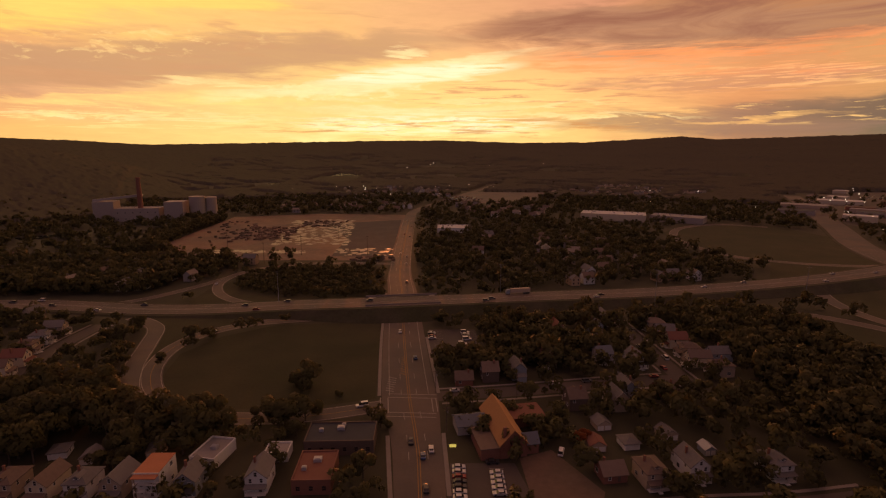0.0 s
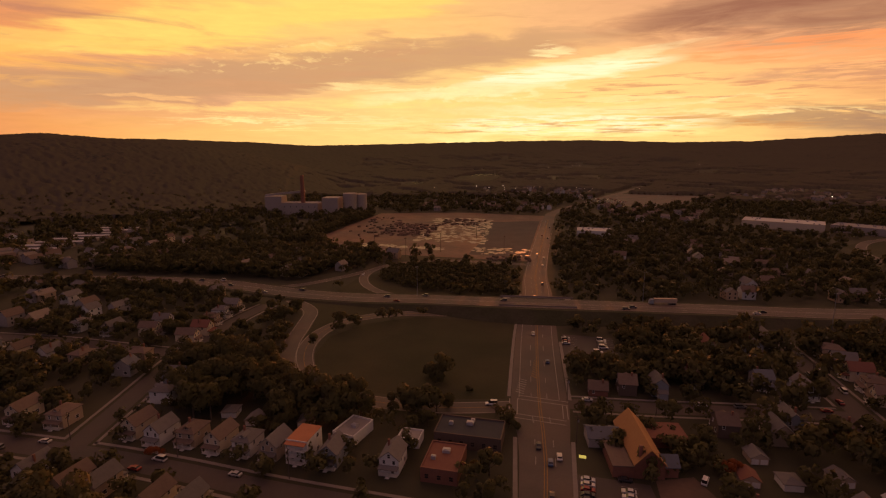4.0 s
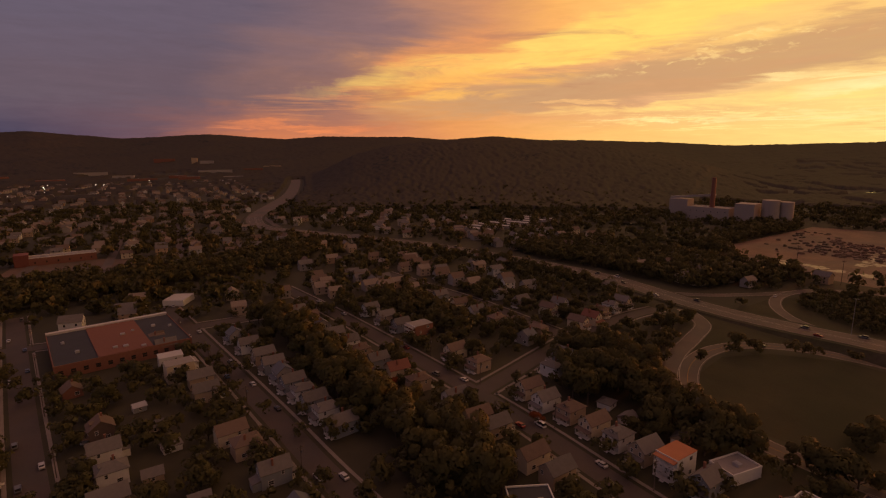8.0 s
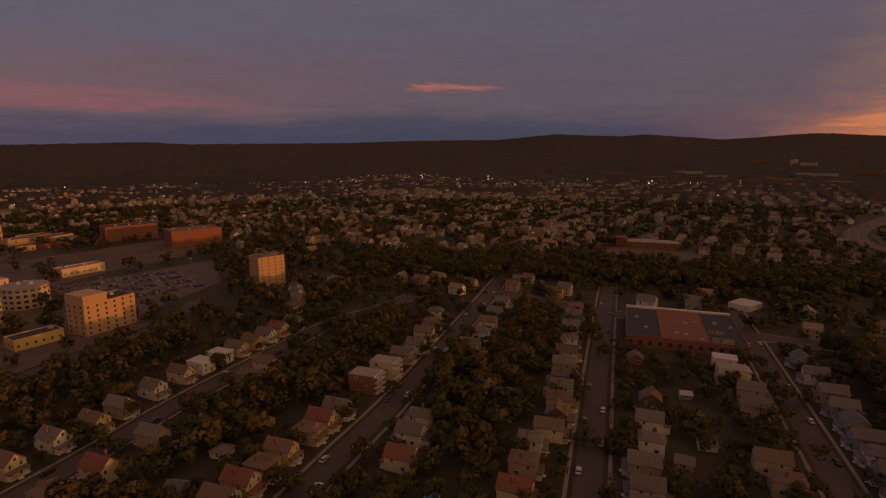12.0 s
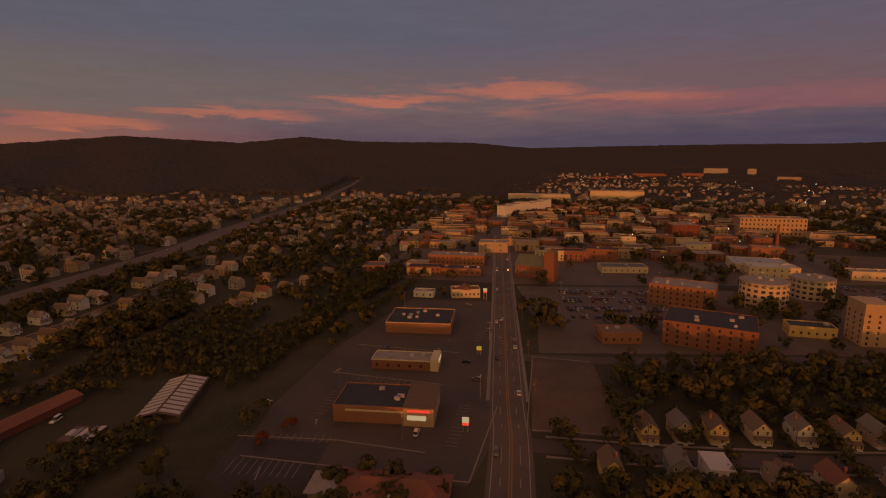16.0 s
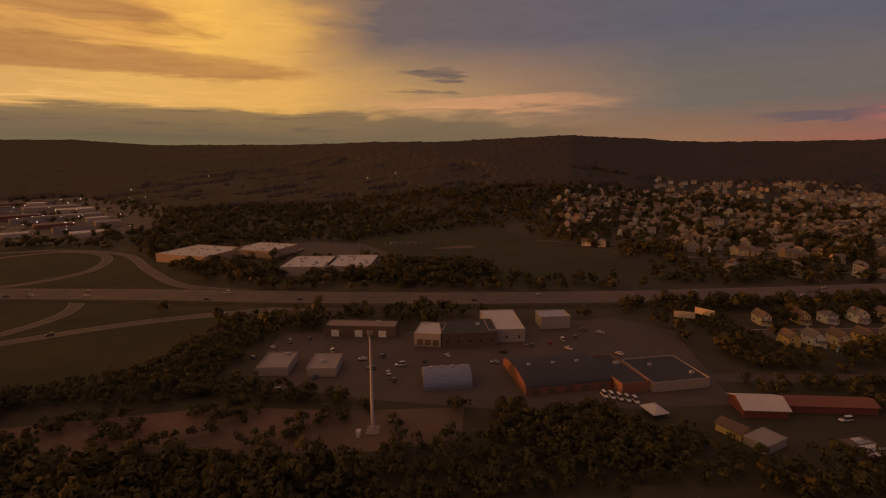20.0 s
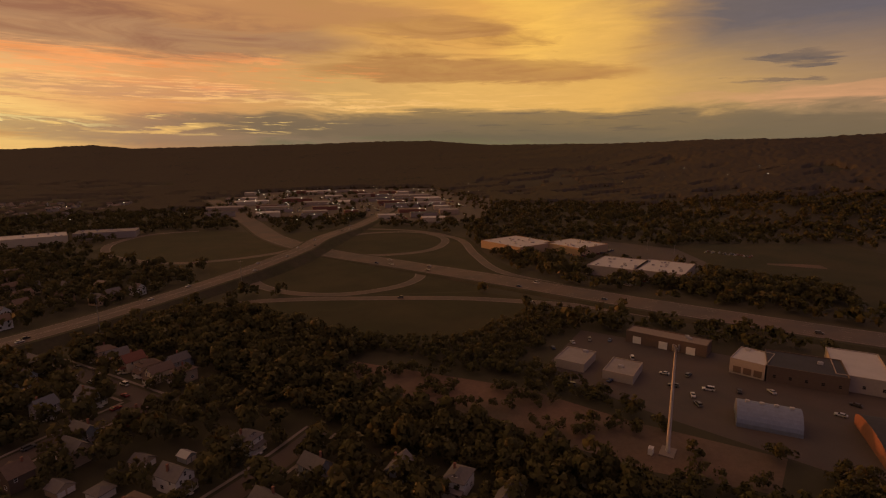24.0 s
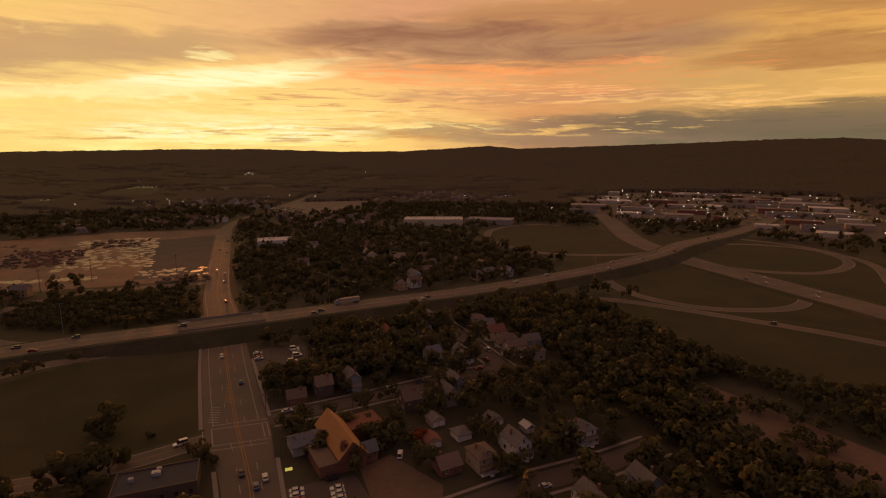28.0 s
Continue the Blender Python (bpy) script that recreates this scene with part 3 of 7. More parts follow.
def window_mesh(w=0.95, h=1.5, rim_paint=None):
    """A framed sash window seen from outside, facing -y: frame with a sill lip, two panes set back, meeting rail between; one closed shell."""
    bm = bmesh.new()
    f, d = 0.12, -0.06

    def ring(x0, x1, z0, z1, y):
        return [bm.verts.new(p) for p in ((x0, y, z0), (x1, y, z0), (x1, y, z1), (x0, y, z1))]

    back = ring(-w / 2 - f, w / 2 + f, -f, h + f, 0.02)
    rim = ring(-w / 2 - f, w / 2 + f, -f, h + f, d)
    rim[0].co.y = rim[1].co.y = d - 0.06
    xs, zs = (-w / 2, w / 2), (0, h / 2 - 0.04, h / 2 + 0.04, h)
    g = [[bm.verts.new((x, d, z)) for x in xs] for z in zs]
    for k in range(4):
        bm.faces.new((back[k], back[k - 1], rim[k - 1], rim[k]))
    bm.faces.new((rim[0], rim[1], g[0][1], g[0][0]))
    bm.faces.new((g[3][0], g[3][1], rim[2], rim[3]))
    bm.faces.new((rim[0], g[0][0], g[1][0], g[2][0], g[3][0], rim[3]))
    bm.faces.new((rim[1], rim[2], g[3][1], g[2][1], g[1][1], g[0][1]))
    bm.faces.new((g[1][0], g[1][1], g[2][1], g[2][0]))
    glass = set()
    for a, b in ((0, 1), (2, 3)):
        hole = [g[a][0], g[a][1], g[b][1], g[b][0]]
        deep = [bm.verts.new((v.co.x, -0.02, v.co.z)) for v in hole]
        for k in range(4):
            bm.faces.new((hole[k], hole[k - 1], deep[k - 1], deep[k]))
        glass.add(bm.faces.new(deep))
    bmesh.ops.recalc_face_normals(bm, faces=bm.faces)
    return two_tone("window", bm, (rim_paint or TRIM, GLASS), lambda q: 1 if q in glass else 0)


WINDOW = window_mesh()
WIDE_WINDOW = window_mesh(1.7, 1.5)


def thing(name, label, category, group="", at=None):
    ob = new(name)
    if at:
        ob.matrix_basis = at
    return tagged(ob, label, category, group)


def put(name, me, parent, m):
    ob = new(name, me)
    ob.parent = parent
    ob.matrix_basis = m
    return ob


def roof_gable(w, d, eave, rise, over=0.45, thick=0.22):
    """A saddle roof with its ridge along y."""
    k = rise / (w / 2)
    x = w / 2 + over
    z = eave - over * k
    return prism([(-x, z), (0, eave + rise), (x, z), (x, z + thick), (0, eave + rise + thick * 1.15), (-x, z + thick)], -d / 2 - over, d / 2 + over)


def roof_hip(w, d, eave, rise, over=0.5, ridge=0.35):
    bm = bmesh.new()
    x, y = w / 2 + over, d / 2 + over
    rx, ry = (0, max(d - w, 0) / 2 + ridge) if d >= w else ((w - d) / 2 + ridge, 0)
    lo = [bm.verts.new((sx * x, sy * y, eave)) for sx, sy in ((-1, -1), (1, -1), (1, 1), (-1, 1))]
    up = [bm.verts.new((p.co.x, p.co.y, eave + 0.22)) for p in lo]
    a, b = (bm.verts.new((-rx, -ry, eave + rise)), bm.verts.new((rx, ry, eave + rise)))
    bm.faces.new(lo[::-1])
    for i in range(4):
        bm.faces.new((lo[i], lo[(i + 1) % 4], up[(i + 1) % 4], up[i]))
    if d >= w:
        bm.faces.new((up[0], up[1], a)), bm.faces.new((up[1], up[2], b, a)), bm.faces.new((up[2], up[3], b)), bm.faces.new((up[3], up[0], a, b))
    else:
        bm.faces.new((up[0], up[1], b, a)), bm.faces.new((up[1], up[2], b)), bm.faces.new((up[2], up[3], a, b)), bm.faces.new((up[3], up[0], a))
    return bm


def gable_walls(w, d, eave, rise):
    return prism([(-w / 2, -0.3), (w / 2, -0.3), (w / 2, eave), (0, eave + rise), (-w / 2, eave)], -d / 2, d / 2)


def house(kind, wall, roof, label, w=7.6, d=11.0, storeys=2, porch=True, chimney=True, dormer=False, rear=False):
    """A town house, its front to -y. kind: front (gable to the street), side (ridge along the street), hip, flat (porches stacked in front)."""
    h = thing("house", label, "house", "town houses")
    eave = 0.6 + 2.75 * storeys
    W, R = WALLS[wall], ROOFS[roof]
    rise = 0.42 * w if kind == "front" else 0.36 * d if kind == "side" else 2.4
    if kind == "front":
        part("wall", gable_walls(w, d, eave, rise), W, h)
        part("roof", roof_gable(w, d, eave, rise), R, h)
    elif kind == "side":
        a, b = gable_walls(d, w, eave, rise), roof_gable(d, w, eave, rise)
        for m in (a, b):
            bmesh.ops.rotate(m, verts=m.verts, matrix=Matrix.Rotation(math.pi / 2, 3, "Z"))
        part("wall", a, W, h), part("roof", b, R, h)
    elif kind == "hip":
        part("wall", boxes((-w / 2, w / 2, -d / 2, d / 2, -0.3, eave)), W, h)
        part("roof", roof_hip(w, d, eave, rise), R, h)
    else:
        part("wall", boxes((-w / 2, w / 2, -d / 2, d / 2, -0.3, eave + 0.5)), W, h)
        part("roof", boxes((-w / 2 - 0.1, w / 2 + 0.1, -d / 2 - 0.1, d / 2 + 0.1, eave + 0.5, eave + 0.66)), R, h)
        part("cornice", boxes((-w / 2 - 0.35, w / 2 + 0.35, -d / 2 - 0.35, -d / 2 - 0.1, eave + 0.15, eave + 0.75)), TRIM, h)
    # stacked or single front porch with posts
    levels = storeys if kind == "flat" and porch else 1
    if porch:
        py = -d / 2 - 2.0
        for s in range(levels):
            z = 0.55 + 2.75 * s
            part("porch_floor", boxes((-w / 2 + 0.2, w / 2 - 0.2, py, -d / 2, z - 0.22, z), *([(-0.8, 0.8, py - 0.9, py, -0.1, 0.28)] if s == 0 else [])), TRIM, h)
            for x in (-w / 2 + 0.4, 0.0, w / 2 - 0.4):
                part("porch_post", boxes((x - 0.1, x + 0.1, py + 0.08, py + 0.28, z, z + 2.45)), TRIM, h)
            part("porch_rail", boxes((-w / 2 + 0.3, w / 2 - 0.3, py + 0.1, py + 0.2, z + 0.75, z + 0.85), (-w / 2 + 0.3, w / 2 - 0.3, py + 0.1, py + 0.2, z + 0.2, z + 0.28)), TRIM, h)
        z = 0.55 + 2.75 * (levels - 1)
        part("porch_roof", prism([(py - 0.35, z + 2.45), (-d / 2, z + 2.45), (-d / 2, z + 3.15), (py - 0.35, z + 2.65)], -w / 2, w / 2, "x"), R, h)
    part("door", boxes((0.9, 1.9, -d / 2 - 0.06, -d / 2, 0.55, 2.65)), WALLS["dark"], h)
    front = [(-w / 4, s) for s in range(storeys)] + [(w / 4, s) for s in range(1, storeys)]
    for x, s in front:
        put("window", WINDOW, h, pose(x, -d / 2 - 0.01, 1.45 + 2.75 * s))
    if kind == "front":
        put("window", WINDOW, h, pose(0, -d / 2 - 0.01, eave + 0.5))
    for sx, turn in ((-1, -90), (1, 90)):
        for s in range(storeys):
            put("window", WIDE_WINDOW if s % 2 == 0 else WINDOW, h, pose(sx * (w / 2 + 0.01), (d / 5 if (s + sx) % 2 else -d / 5), 1.45 + 2.75 * s, 0, 0, turn))
    for x in (w / 4,):
        put("window", WINDOW, h, pose(x, d / 2 + 0.01, 1.45 + 2.75 * (storeys - 1), 0, 0, 180))
    if chimney:
        part("chimney", boxes((-w / 4 - 0.35, -w / 4 + 0.35, 0.6, 1.3, eave, eave + rise + 0.9), (-w / 4 - 0.43, -w / 4 + 0.43, 0.52, 1.38, eave + rise + 0.9, eave + rise + 1.1)), WALLS["brick"], h)
    if dormer:
        part("dormer", boxes((-1.1, 1.1, -d / 2 + 1.2, 0, eave, eave + 1.9)), W, h)
        part("dormer_roof", prism([(-1.4, eave + 1.75), (0, eave + 2.7), (1.4, eave + 1.75)], -d / 2 + 0.9, 0.3), R, h)
        put("window", WINDOW, h, pose(0, -d / 2 + 1.19, eave + 0.45))
    if rear:
        part("rear_wing", boxes((-w / 2 + 0.8, w / 2 - 2.2, d / 2, d / 2 + 3.0, -0.3, 3.2)), W, h)
        part("rear_roof", prism([(d / 2, 3.2), (d / 2 + 3.3, 3.2), (d / 2, 4.1)], -w / 2 + 0.5, w / 2 - 1.9, "x"), R, h)
    return h


def garage(wall, roof, label, w=6.5, d=7.0, eave=2.6, kind="front"):
    h = thing("garage", label, "garage", "backyard garages")
    if kind == "hip":
        part("wall", boxes((-w / 2, w / 2, -d / 2, d / 2, -0.3, eave)), WALLS[wall], h)
        part("roof", roof_hip(w, d, eave, 1.7), ROOFS[roof], h)
    else:
        part("wall", gable_walls(w, d, eave, 0.3 * w), WALLS[wall], h)
        part("roof", roof_gable(w, d, eave, 0.3 * w, 0.35, 0.16), ROOFS[roof], h)
    for x in (-w / 4, w / 4):
        part("garage_door", boxes((x - w / 5, x + w / 5, -d / 2 - 0.05, -d / 2, 0, 2.15)), TRIM, h)
    put("window", WINDOW, h, pose(w / 2 + 0.01, 0, 1.0, 0, 0, 90))
    return h


def block(name, label, category, at, w, d, h, wall, roof, storeys=0, step=4.0, bay=(1.2, 1.5), parapet=0.6, units=2, base=None, sides="fl", band=None):
    """A flat-roofed building: walls, parapet, roof deck, roof units and rows of windows. Its front is to -y; windows on the sides named."""
    b = thing(name, label, category, at=at)
    W, t = WALLS[wall], 0.3
    SPOTS.append((at.translation.x, at.translation.y, math.hypot(w, d) / 2 + 2))
    part("wall", boxes((-w / 2, w / 2, -d / 2, d / 2, -0.4, h)), W, b)
    part("roof", boxes((-w / 2 + t, w / 2 - t, -d / 2 + t, d / 2 - t, h, h + 0.12)), ROOFS[roof], b)
    if parapet:
        part("parapet", boxes((-w / 2 - 0.05, w / 2 + 0.05, -d / 2 - 0.05, -d / 2 + t, h, h + parapet), (-w / 2 - 0.05, w / 2 + 0.05, d / 2 - t, d / 2 + 0.05, h, h + parapet),
                              (-w / 2 - 0.05, -w / 2 + t, -d / 2 + t, d / 2 - t, h, h + parapet), (w / 2 - t, w / 2 + 0.05, -d / 2 + t, d / 2 - t, h, h + parapet)), WALLS[band] if band else W, b)
    rnd = random.Random(round(w * 7 + d * 13 + h))
    for _ in range(units):
        x, y, s = rnd.uniform(-w / 2 + 2.5, w / 2 - 2.5), rnd.uniform(-d / 2 + 2.5, d / 2 - 2.5), rnd.uniform(0.7, 1.3)
        u = part("roof_unit", boxes((x - s, x + s, y - s * 0.8, y + s * 0.8, h + 0.12, h + 1.2), (x - s * 0.7, x + s * 0.7, y - s * 0.5, y + s * 0.5, h + 1.2, h + 1.4)), ROOFS["metal"], b)
    if storeys:
        sh = h / storeys
        me = window_mesh(bay[0], min(bay[1], sh * 0.6), W)
        for side, length, off, turn in (("f", w, d, 0), ("b", w, d, 180), ("l", d, w, -90), ("r", d, w, 90)):
            if side not in sides:
                continue
            k = max(1, int(length / step))
            for i in range(k):
                for s in range(storeys):
                    a = -length / 2 + (i + 0.5) * length / k
                    m = pose(0, 0, 0, 0, 0, turn) @ pose(a, -off / 2 - 0.01, s * sh + 0.32 * sh)
                    put("window", me, b, m)
    return b

# ---- streets, lots and markings ----
def street(pts, half=4.5, walk=True, label="narrow asphalt side street between sidewalks"):
    line = smooth_line(pts)
    tagged(linked("road", strip_mesh("road", line, -half, half, LIFT - 0.012 + 0.0007 * (len(LINES) % 12)), ASPHALT), label, "road", kind="structure")
    LINES.append((line[:, :2], half + 2.5))
    if walk:
        WALKS.append((pts, half, len(LINES) - 1))


WALKS = []


def pave(pts, half, own):
    """Sidewalks on both sides of a street, open where another road crosses."""
    line = smooth_line(pts, 3.0)
    side = sideways(line)
    for s in (-1, 1):
        a, b = sorted((s * (half + 1.6), s * (half + 2.9)))
        mid = line[:, :2] + side[:, :2] * (a + b) / 2
        ok = np.ones(len(line), bool)
        for i, (other, reach) in enumerate(LINES):
            if i != own:
                ok &= ((mid[:, None, :] - other[None, ::1, :]) ** 2).sum(2).min(1) > (reach - 1.0) ** 2
        bm = bmesh.new()
        z = terrain(line[:, 0], line[:, 1])
        for i in range(len(line) - 1):
            if ok[i] and ok[i + 1]:
                box = [line[i + e] + side[i + e] * w for e, w in ((0, a), (0, b), (1, b), (1, a))]
                top = [bm.verts.new((p[0], p[1], z[i] + 0.12)) for p in box]
                low = [bm.verts.new((p[0], p[1], z[i] - 0.1)) for p in box]
                bm.faces.new(top)
                for k in range(4):
                    bm.faces.new((top[k], top[k - 1], low[k - 1], low[k]))
        tagged(part("sidewalk", bm, CONCRETE), "pale concrete sidewalk with grass verge", "sidewalk", kind="structure")


def lot(name, pts, mat, label, category="lot", lift=None, level=None, clear=True):
    p = [Vector((*q, 0)) for q in pts]
    lift = 0.006 + 0.0013 * len(LOTS) if lift is None else lift
    if clear:
        LOTS.append(np.array(pts, float))
    bm = bmesh.new()
    bm.faces.new([bm.verts.new((q.x, q.y, (float(terrain(q.x, q.y)) if level is None else level) + lift)) for q in p])
    bmesh.ops.recalc_face_normals(bm, faces=bm.faces)
    if bm.faces[:][0].normal.z < 0:
        bmesh.ops.reverse_faces(bm, faces=bm.faces)
    bmesh.ops.triangulate(bm, faces=bm.faces)
    return tagged(part(name, bm, mat), label, category, kind="structure")


PAINT_W = material("worn_white_paint", (0.30, 0.26, 0.23), 0.8, vary=0.3, scale=0.4)
PAINT_Y = material("worn_yellow_paint", (0.30, 0.17, 0.05), 0.8, vary=0.3, scale=0.4)


def stripe(pts, at, width=0.16, mat=None, dash=0, lift=LIFT + 0.03, smooth=True, label="painted lane line"):
    """Painted lines at the given distances right of a road's middle line, whole or dashed."""
    line = smooth_line(pts, 3.0) if smooth else np.array([(*p, 0) for p in pts], float)
    side = sideways(line)
    bm = bmesh.new()
    z = terrain(line[:, 0], line[:, 1]) + line[:, 2] + lift
    for a in at:
        for i in range(len(line) - 1):
            if dash and (i // dash) % 3 > 0:
                continue
            q = [line[i] + side[i] * (a - width), line[i] + side[i] * (a + width), line[i + 1] + side[i + 1] * (a + width), line[i + 1] + side[i + 1] * (a - width)]
            bm.faces.new([bm.verts.new((c[0], c[1], zz)) for c, zz in zip(q, (z[i], z[i], z[i + 1], z[i + 1]))][::1])
    bmesh.ops.recalc_face_normals(bm, faces=bm.faces)
    me = part("lane_line", bm, mat or PAINT_W)
    return tagged(me, label, "road marking", kind="structure")


NORTH, SOUTH = MAIN[7:14], MAIN[1:7]
stripe(MAIN[1:8], (-6.4, 6.4), 0.14)
stripe(MAIN[9:14], (-8.4, 8.4), 0.14)
stripe(MAIN[1:14], (-0.45, 0.45), 0.14, PAINT_Y, label="double yellow centre line")
stripe(MAIN[1:14], (-3.3, 3.3), 0.12, dash=2)
for y0 in (193.0, 209.0):
    for k in (-1.6, 1.6):
        stripe([(-24, y0 + k), (-3, y0 + k - 1.0)], (0,), 0.22, smooth=False, label="white crosswalk bar")
for x0 in (-26.5, -23.3):
    stripe([(x0 + 1.0, 194), (x0 - 0.5, 207)], (0,), 0.2, smooth=False, label="white crosswalk bar")
for x0 in (-5.0, -3.2):
    stripe([(x0 + 0.8, 195), (x0 - 0.2, 206)], (0,), 0.2, smooth=False, label="white crosswalk bar")
for k in range(7):
    stripe([(-25.5, 214 + 2.2 * k), (-21.8, 212.6 + 2.2 * k)], (0,), 0.25, smooth=False, label="white hatched island marking")
for k in range(8):
    stripe([(-20.5 - 0.1 * k, 232 + 2.6 * k), (-17.6 - 0.12 * k, 229.6 + 2.6 * k)], (0,), 0.22, PAINT_Y, smooth=False, label="yellow hatched island marking")
for k in range(8):
    stripe([(18.0 + 0.5 * k, -262 - 5 * k), (21.0 + 0.5 * k, -259.5 - 5 * k)], (0,), 0.25, PAINT_Y, smooth=False, label="yellow hatched island marking")
for off in (-9.2, -0.8, 0.8, 9.2):
    stripe(HWY[4:23], (off,), 0.16, PAINT_W, lift=0.15)
stripe(HWY[4:23], (-5.0, 5.0), 0.12, dash=2, lift=0.15)
for off in (-13.5, 13.5):
    stripe(CROSS[3:14], (off,), 0.16, lift=0.15)
stripe(CROSS[3:14], (-9.5, -5.5, 5.5, 9.5), 0.12, dash=2, lift=0.15)
for pts, side in ((MAIN[7:9], -1), (MAIN[9:12], -1), (MAIN[7:9], 1), (MAIN[9:11], 1), (MAIN[1:5], -1), (MAIN[1:5], 1)):
    line = smooth_line(pts)
    a = main_half(line[:, 1]) + 0.3
    a, b = (a, a + 1.4) if side > 0 else (-a - 1.4, -a)
    tagged(linked("sidewalk", strip_mesh("sidewalk", line, a, b, 0.14, 1, 0.02), CONCRETE), "pale concrete sidewalk along the wide road", "sidewalk", kind="structure")

ST_B = [(-20, 128), (-88, 127), (-132, 128), (-178, 127), (-309, 118), (-400, 108)]
ST_A = [(-20, 62), (-110, 56), (-157, 51), (-212, 46), (-324, 34), (-400, 26)]
ST_P = [(-5, -8), (-80, -14), (-149, -23.5), (-250, -37), (-349, -49.5), (-420, -58)]
ST_Q = [(0, -86), (-60, -98), (-131, -106), (-186, -111), (-308, -128), (-379, -139), (-430, -147)]
ST_R = [(12, -178), (-39, -180), (-90, -185), (-134, -192), (-180, -196), (-251, -200), (-290, -190), (-330, -185)]
ST_ONE = [(0, 130), (40, 131), (75, 136), (105, 138), (132, 142)]
ST_TWO = [(-14, 207), (30, 213), (75, 221), (110, 226)]
ST_THREE = [(110, 224), (108, 255), (106, 290), (104, 318)]
ST_WEST = [(-172, 127), (-182, 160), (-196, 205), (-203, 240), (-206, 275), (-205, 300)]
ST_NORTH = [(-198, 212), (-240, 211), (-285, 210), (-335, 204), (-400, 196)]
ST_CROSS = [(-335, 118), (-338, 36), (-349, -49), (-368, -138)]
ST_EAST = [(292, -185), (292, -260), (297, -330), (299, -420), (302, -480)]
ST_LANE = [(232, -120), (228, -230), (222, -330), (205, -390), (190, -470)]
ST_MILL = [(10, -262), (-25, -265), (-70, -272), (-130, -285), (-200, -292), (-250, -320)]
for s in (ST_B, ST_A, ST_P, ST_Q, ST_R, ST_ONE, ST_TWO, ST_THREE, ST_WEST, ST_CROSS, ST_EAST, ST_NORTH):
    street(s)
for s in (ST_LANE, ST_MILL):
    street(s, 4.5, False)
LOOP_ROAD = [(-25, 200), (-56, 191), (-89, 190), (-110, 197), (-126, 211), (-140, 236), (-144, 262), (-137, 284), (-116, 302), (-80, 312)]
LOOP_OUT = [(-98, 186), (-118, 195), (-136, 212), (-150, 237), (-160, 268), (-171, 296), (-195, 314)]
RAMP_N = [(-45, 468), (-125, 467), (-166, 440), (-176, 405), (-168, 376), (-150, 354), (-125, 342), (-80, 338)]
RAMP_W = [(-174, 420), (-190, 385), (-212, 352), (-245, 333), (-300, 330)]
for k, (s, a, b) in enumerate(((LOOP_ROAD, -5, 5), (LOOP_OUT, -5, 5), (RAMP_N, -4, 4), (RAMP_W, -4, 4))):
    road("ramp_road", s, a, b, OLD_ASPHALT, "curving asphalt slip road with white edge lines", LIFT + 0.012 - 0.005 * k)
    stripe(s, (a + 0.7, b - 0.7), 0.14, lift=LIFT + 0.05)
stripe(LOOP_ROAD, (0,), 0.12, PAINT_Y, lift=LIFT + 0.05, label="yellow centre line")
LOOP_A = [(430, 690), (375, 715), (310, 680), (275, 620), (268, 570), (281, 505), (325, 470), (385, 458), (440, 475)]
LOOP_B = [(300, 398), (276, 370), (266, 335), (270, 301), (292, 270), (336, 254), (376, 268), (392, 310)]
LOOP_C = [(440, 455), (492, 475), (545, 465), (580, 420), (566, 372), (530, 340), (473, 326), (425, 352), (405, 400)]
RAMP_S = [(150, 350), (182, 343), (227, 322), (252, 300), (288, 250), (322, 195), (342, 142), (352, 100), (354, 40)]
RAMP_E = [(560, 520), (590, 430), (560, 340), (480, 270), (420, 210), (398, 140)]
for k, s in enumerate((LOOP_A, LOOP_B, LOOP_C, RAMP_S, RAMP_E)):
    road("ramp_road", s, -5.0, 5.0, OLD_ASPHALT, "curving asphalt slip road of the interchange", LIFT + 0.03 - 0.005 * k)
    stripe(s, (-4.3, 4.3), 0.15, lift=LIFT + 0.05)
for s in WALKS:
    pave(*s)

lot("loop_field", [(-131, 228), (-122, 212), (-108, 202), (-89, 197), (-57, 198), (-29, 206), (-38, 306), (-100, 300), (-125, 280), (-136, 255)], GRASS, "mown grass field inside the ramp", "field")
lot("loop_verge", [(-190, 314), (-171, 290), (-161, 264), (-150, 240), (-138, 217), (-121, 203), (-128, 216), (-141, 240), (-145, 262), (-138, 286), (-116, 303), (-95, 310), (-100, 314)], GRASS, "grass wedge between the two slip roads", "field")
lot("verge_field", [(-175, 330), (-176, 380), (-150, 460), (-60, 460), (-45, 400), (-45, 345)], GRASS, "rough grass beside the ramp", "field", clear=False)
lot("meadow", [(219, 321), (262, 300), (290, 262), (345, 192), (352, 134), (245, 148), (221, 190), (212, 263)], GRASS, "rough meadow beside the slip road", "field")
lot("interchange_grass", [(262, 560), (268, 640), (320, 700), (440, 705), (468, 560), (590, 530), (606, 430), (570, 330), (480, 255), (425, 190), (350, 190), (292, 262), (258, 310), (256, 400), (300, 470)], GRASS, "mown grass of the interchange loops", "field")
lot("sports_field", [(505, 32), (560, 56), (650, 110), (745, -60), (640, -130), (540, -185), (425, -205), (436, -70), (492, -30)], GRASS, "wide mown sports field", "field", 0.05)
lot("infield", [(578, 6), (594, 8), (600, -36), (584, -42)], DIRT, "bare clay baseball infield", "field", 0.12)
PIT = material("pale_rubble", (0.19, 0.108, 0.073), 0.8, vary=0.5, scale=0.035, fine=9, second=(0.13, 0.09, 0.07), patch=-0.02, bump=0.6)
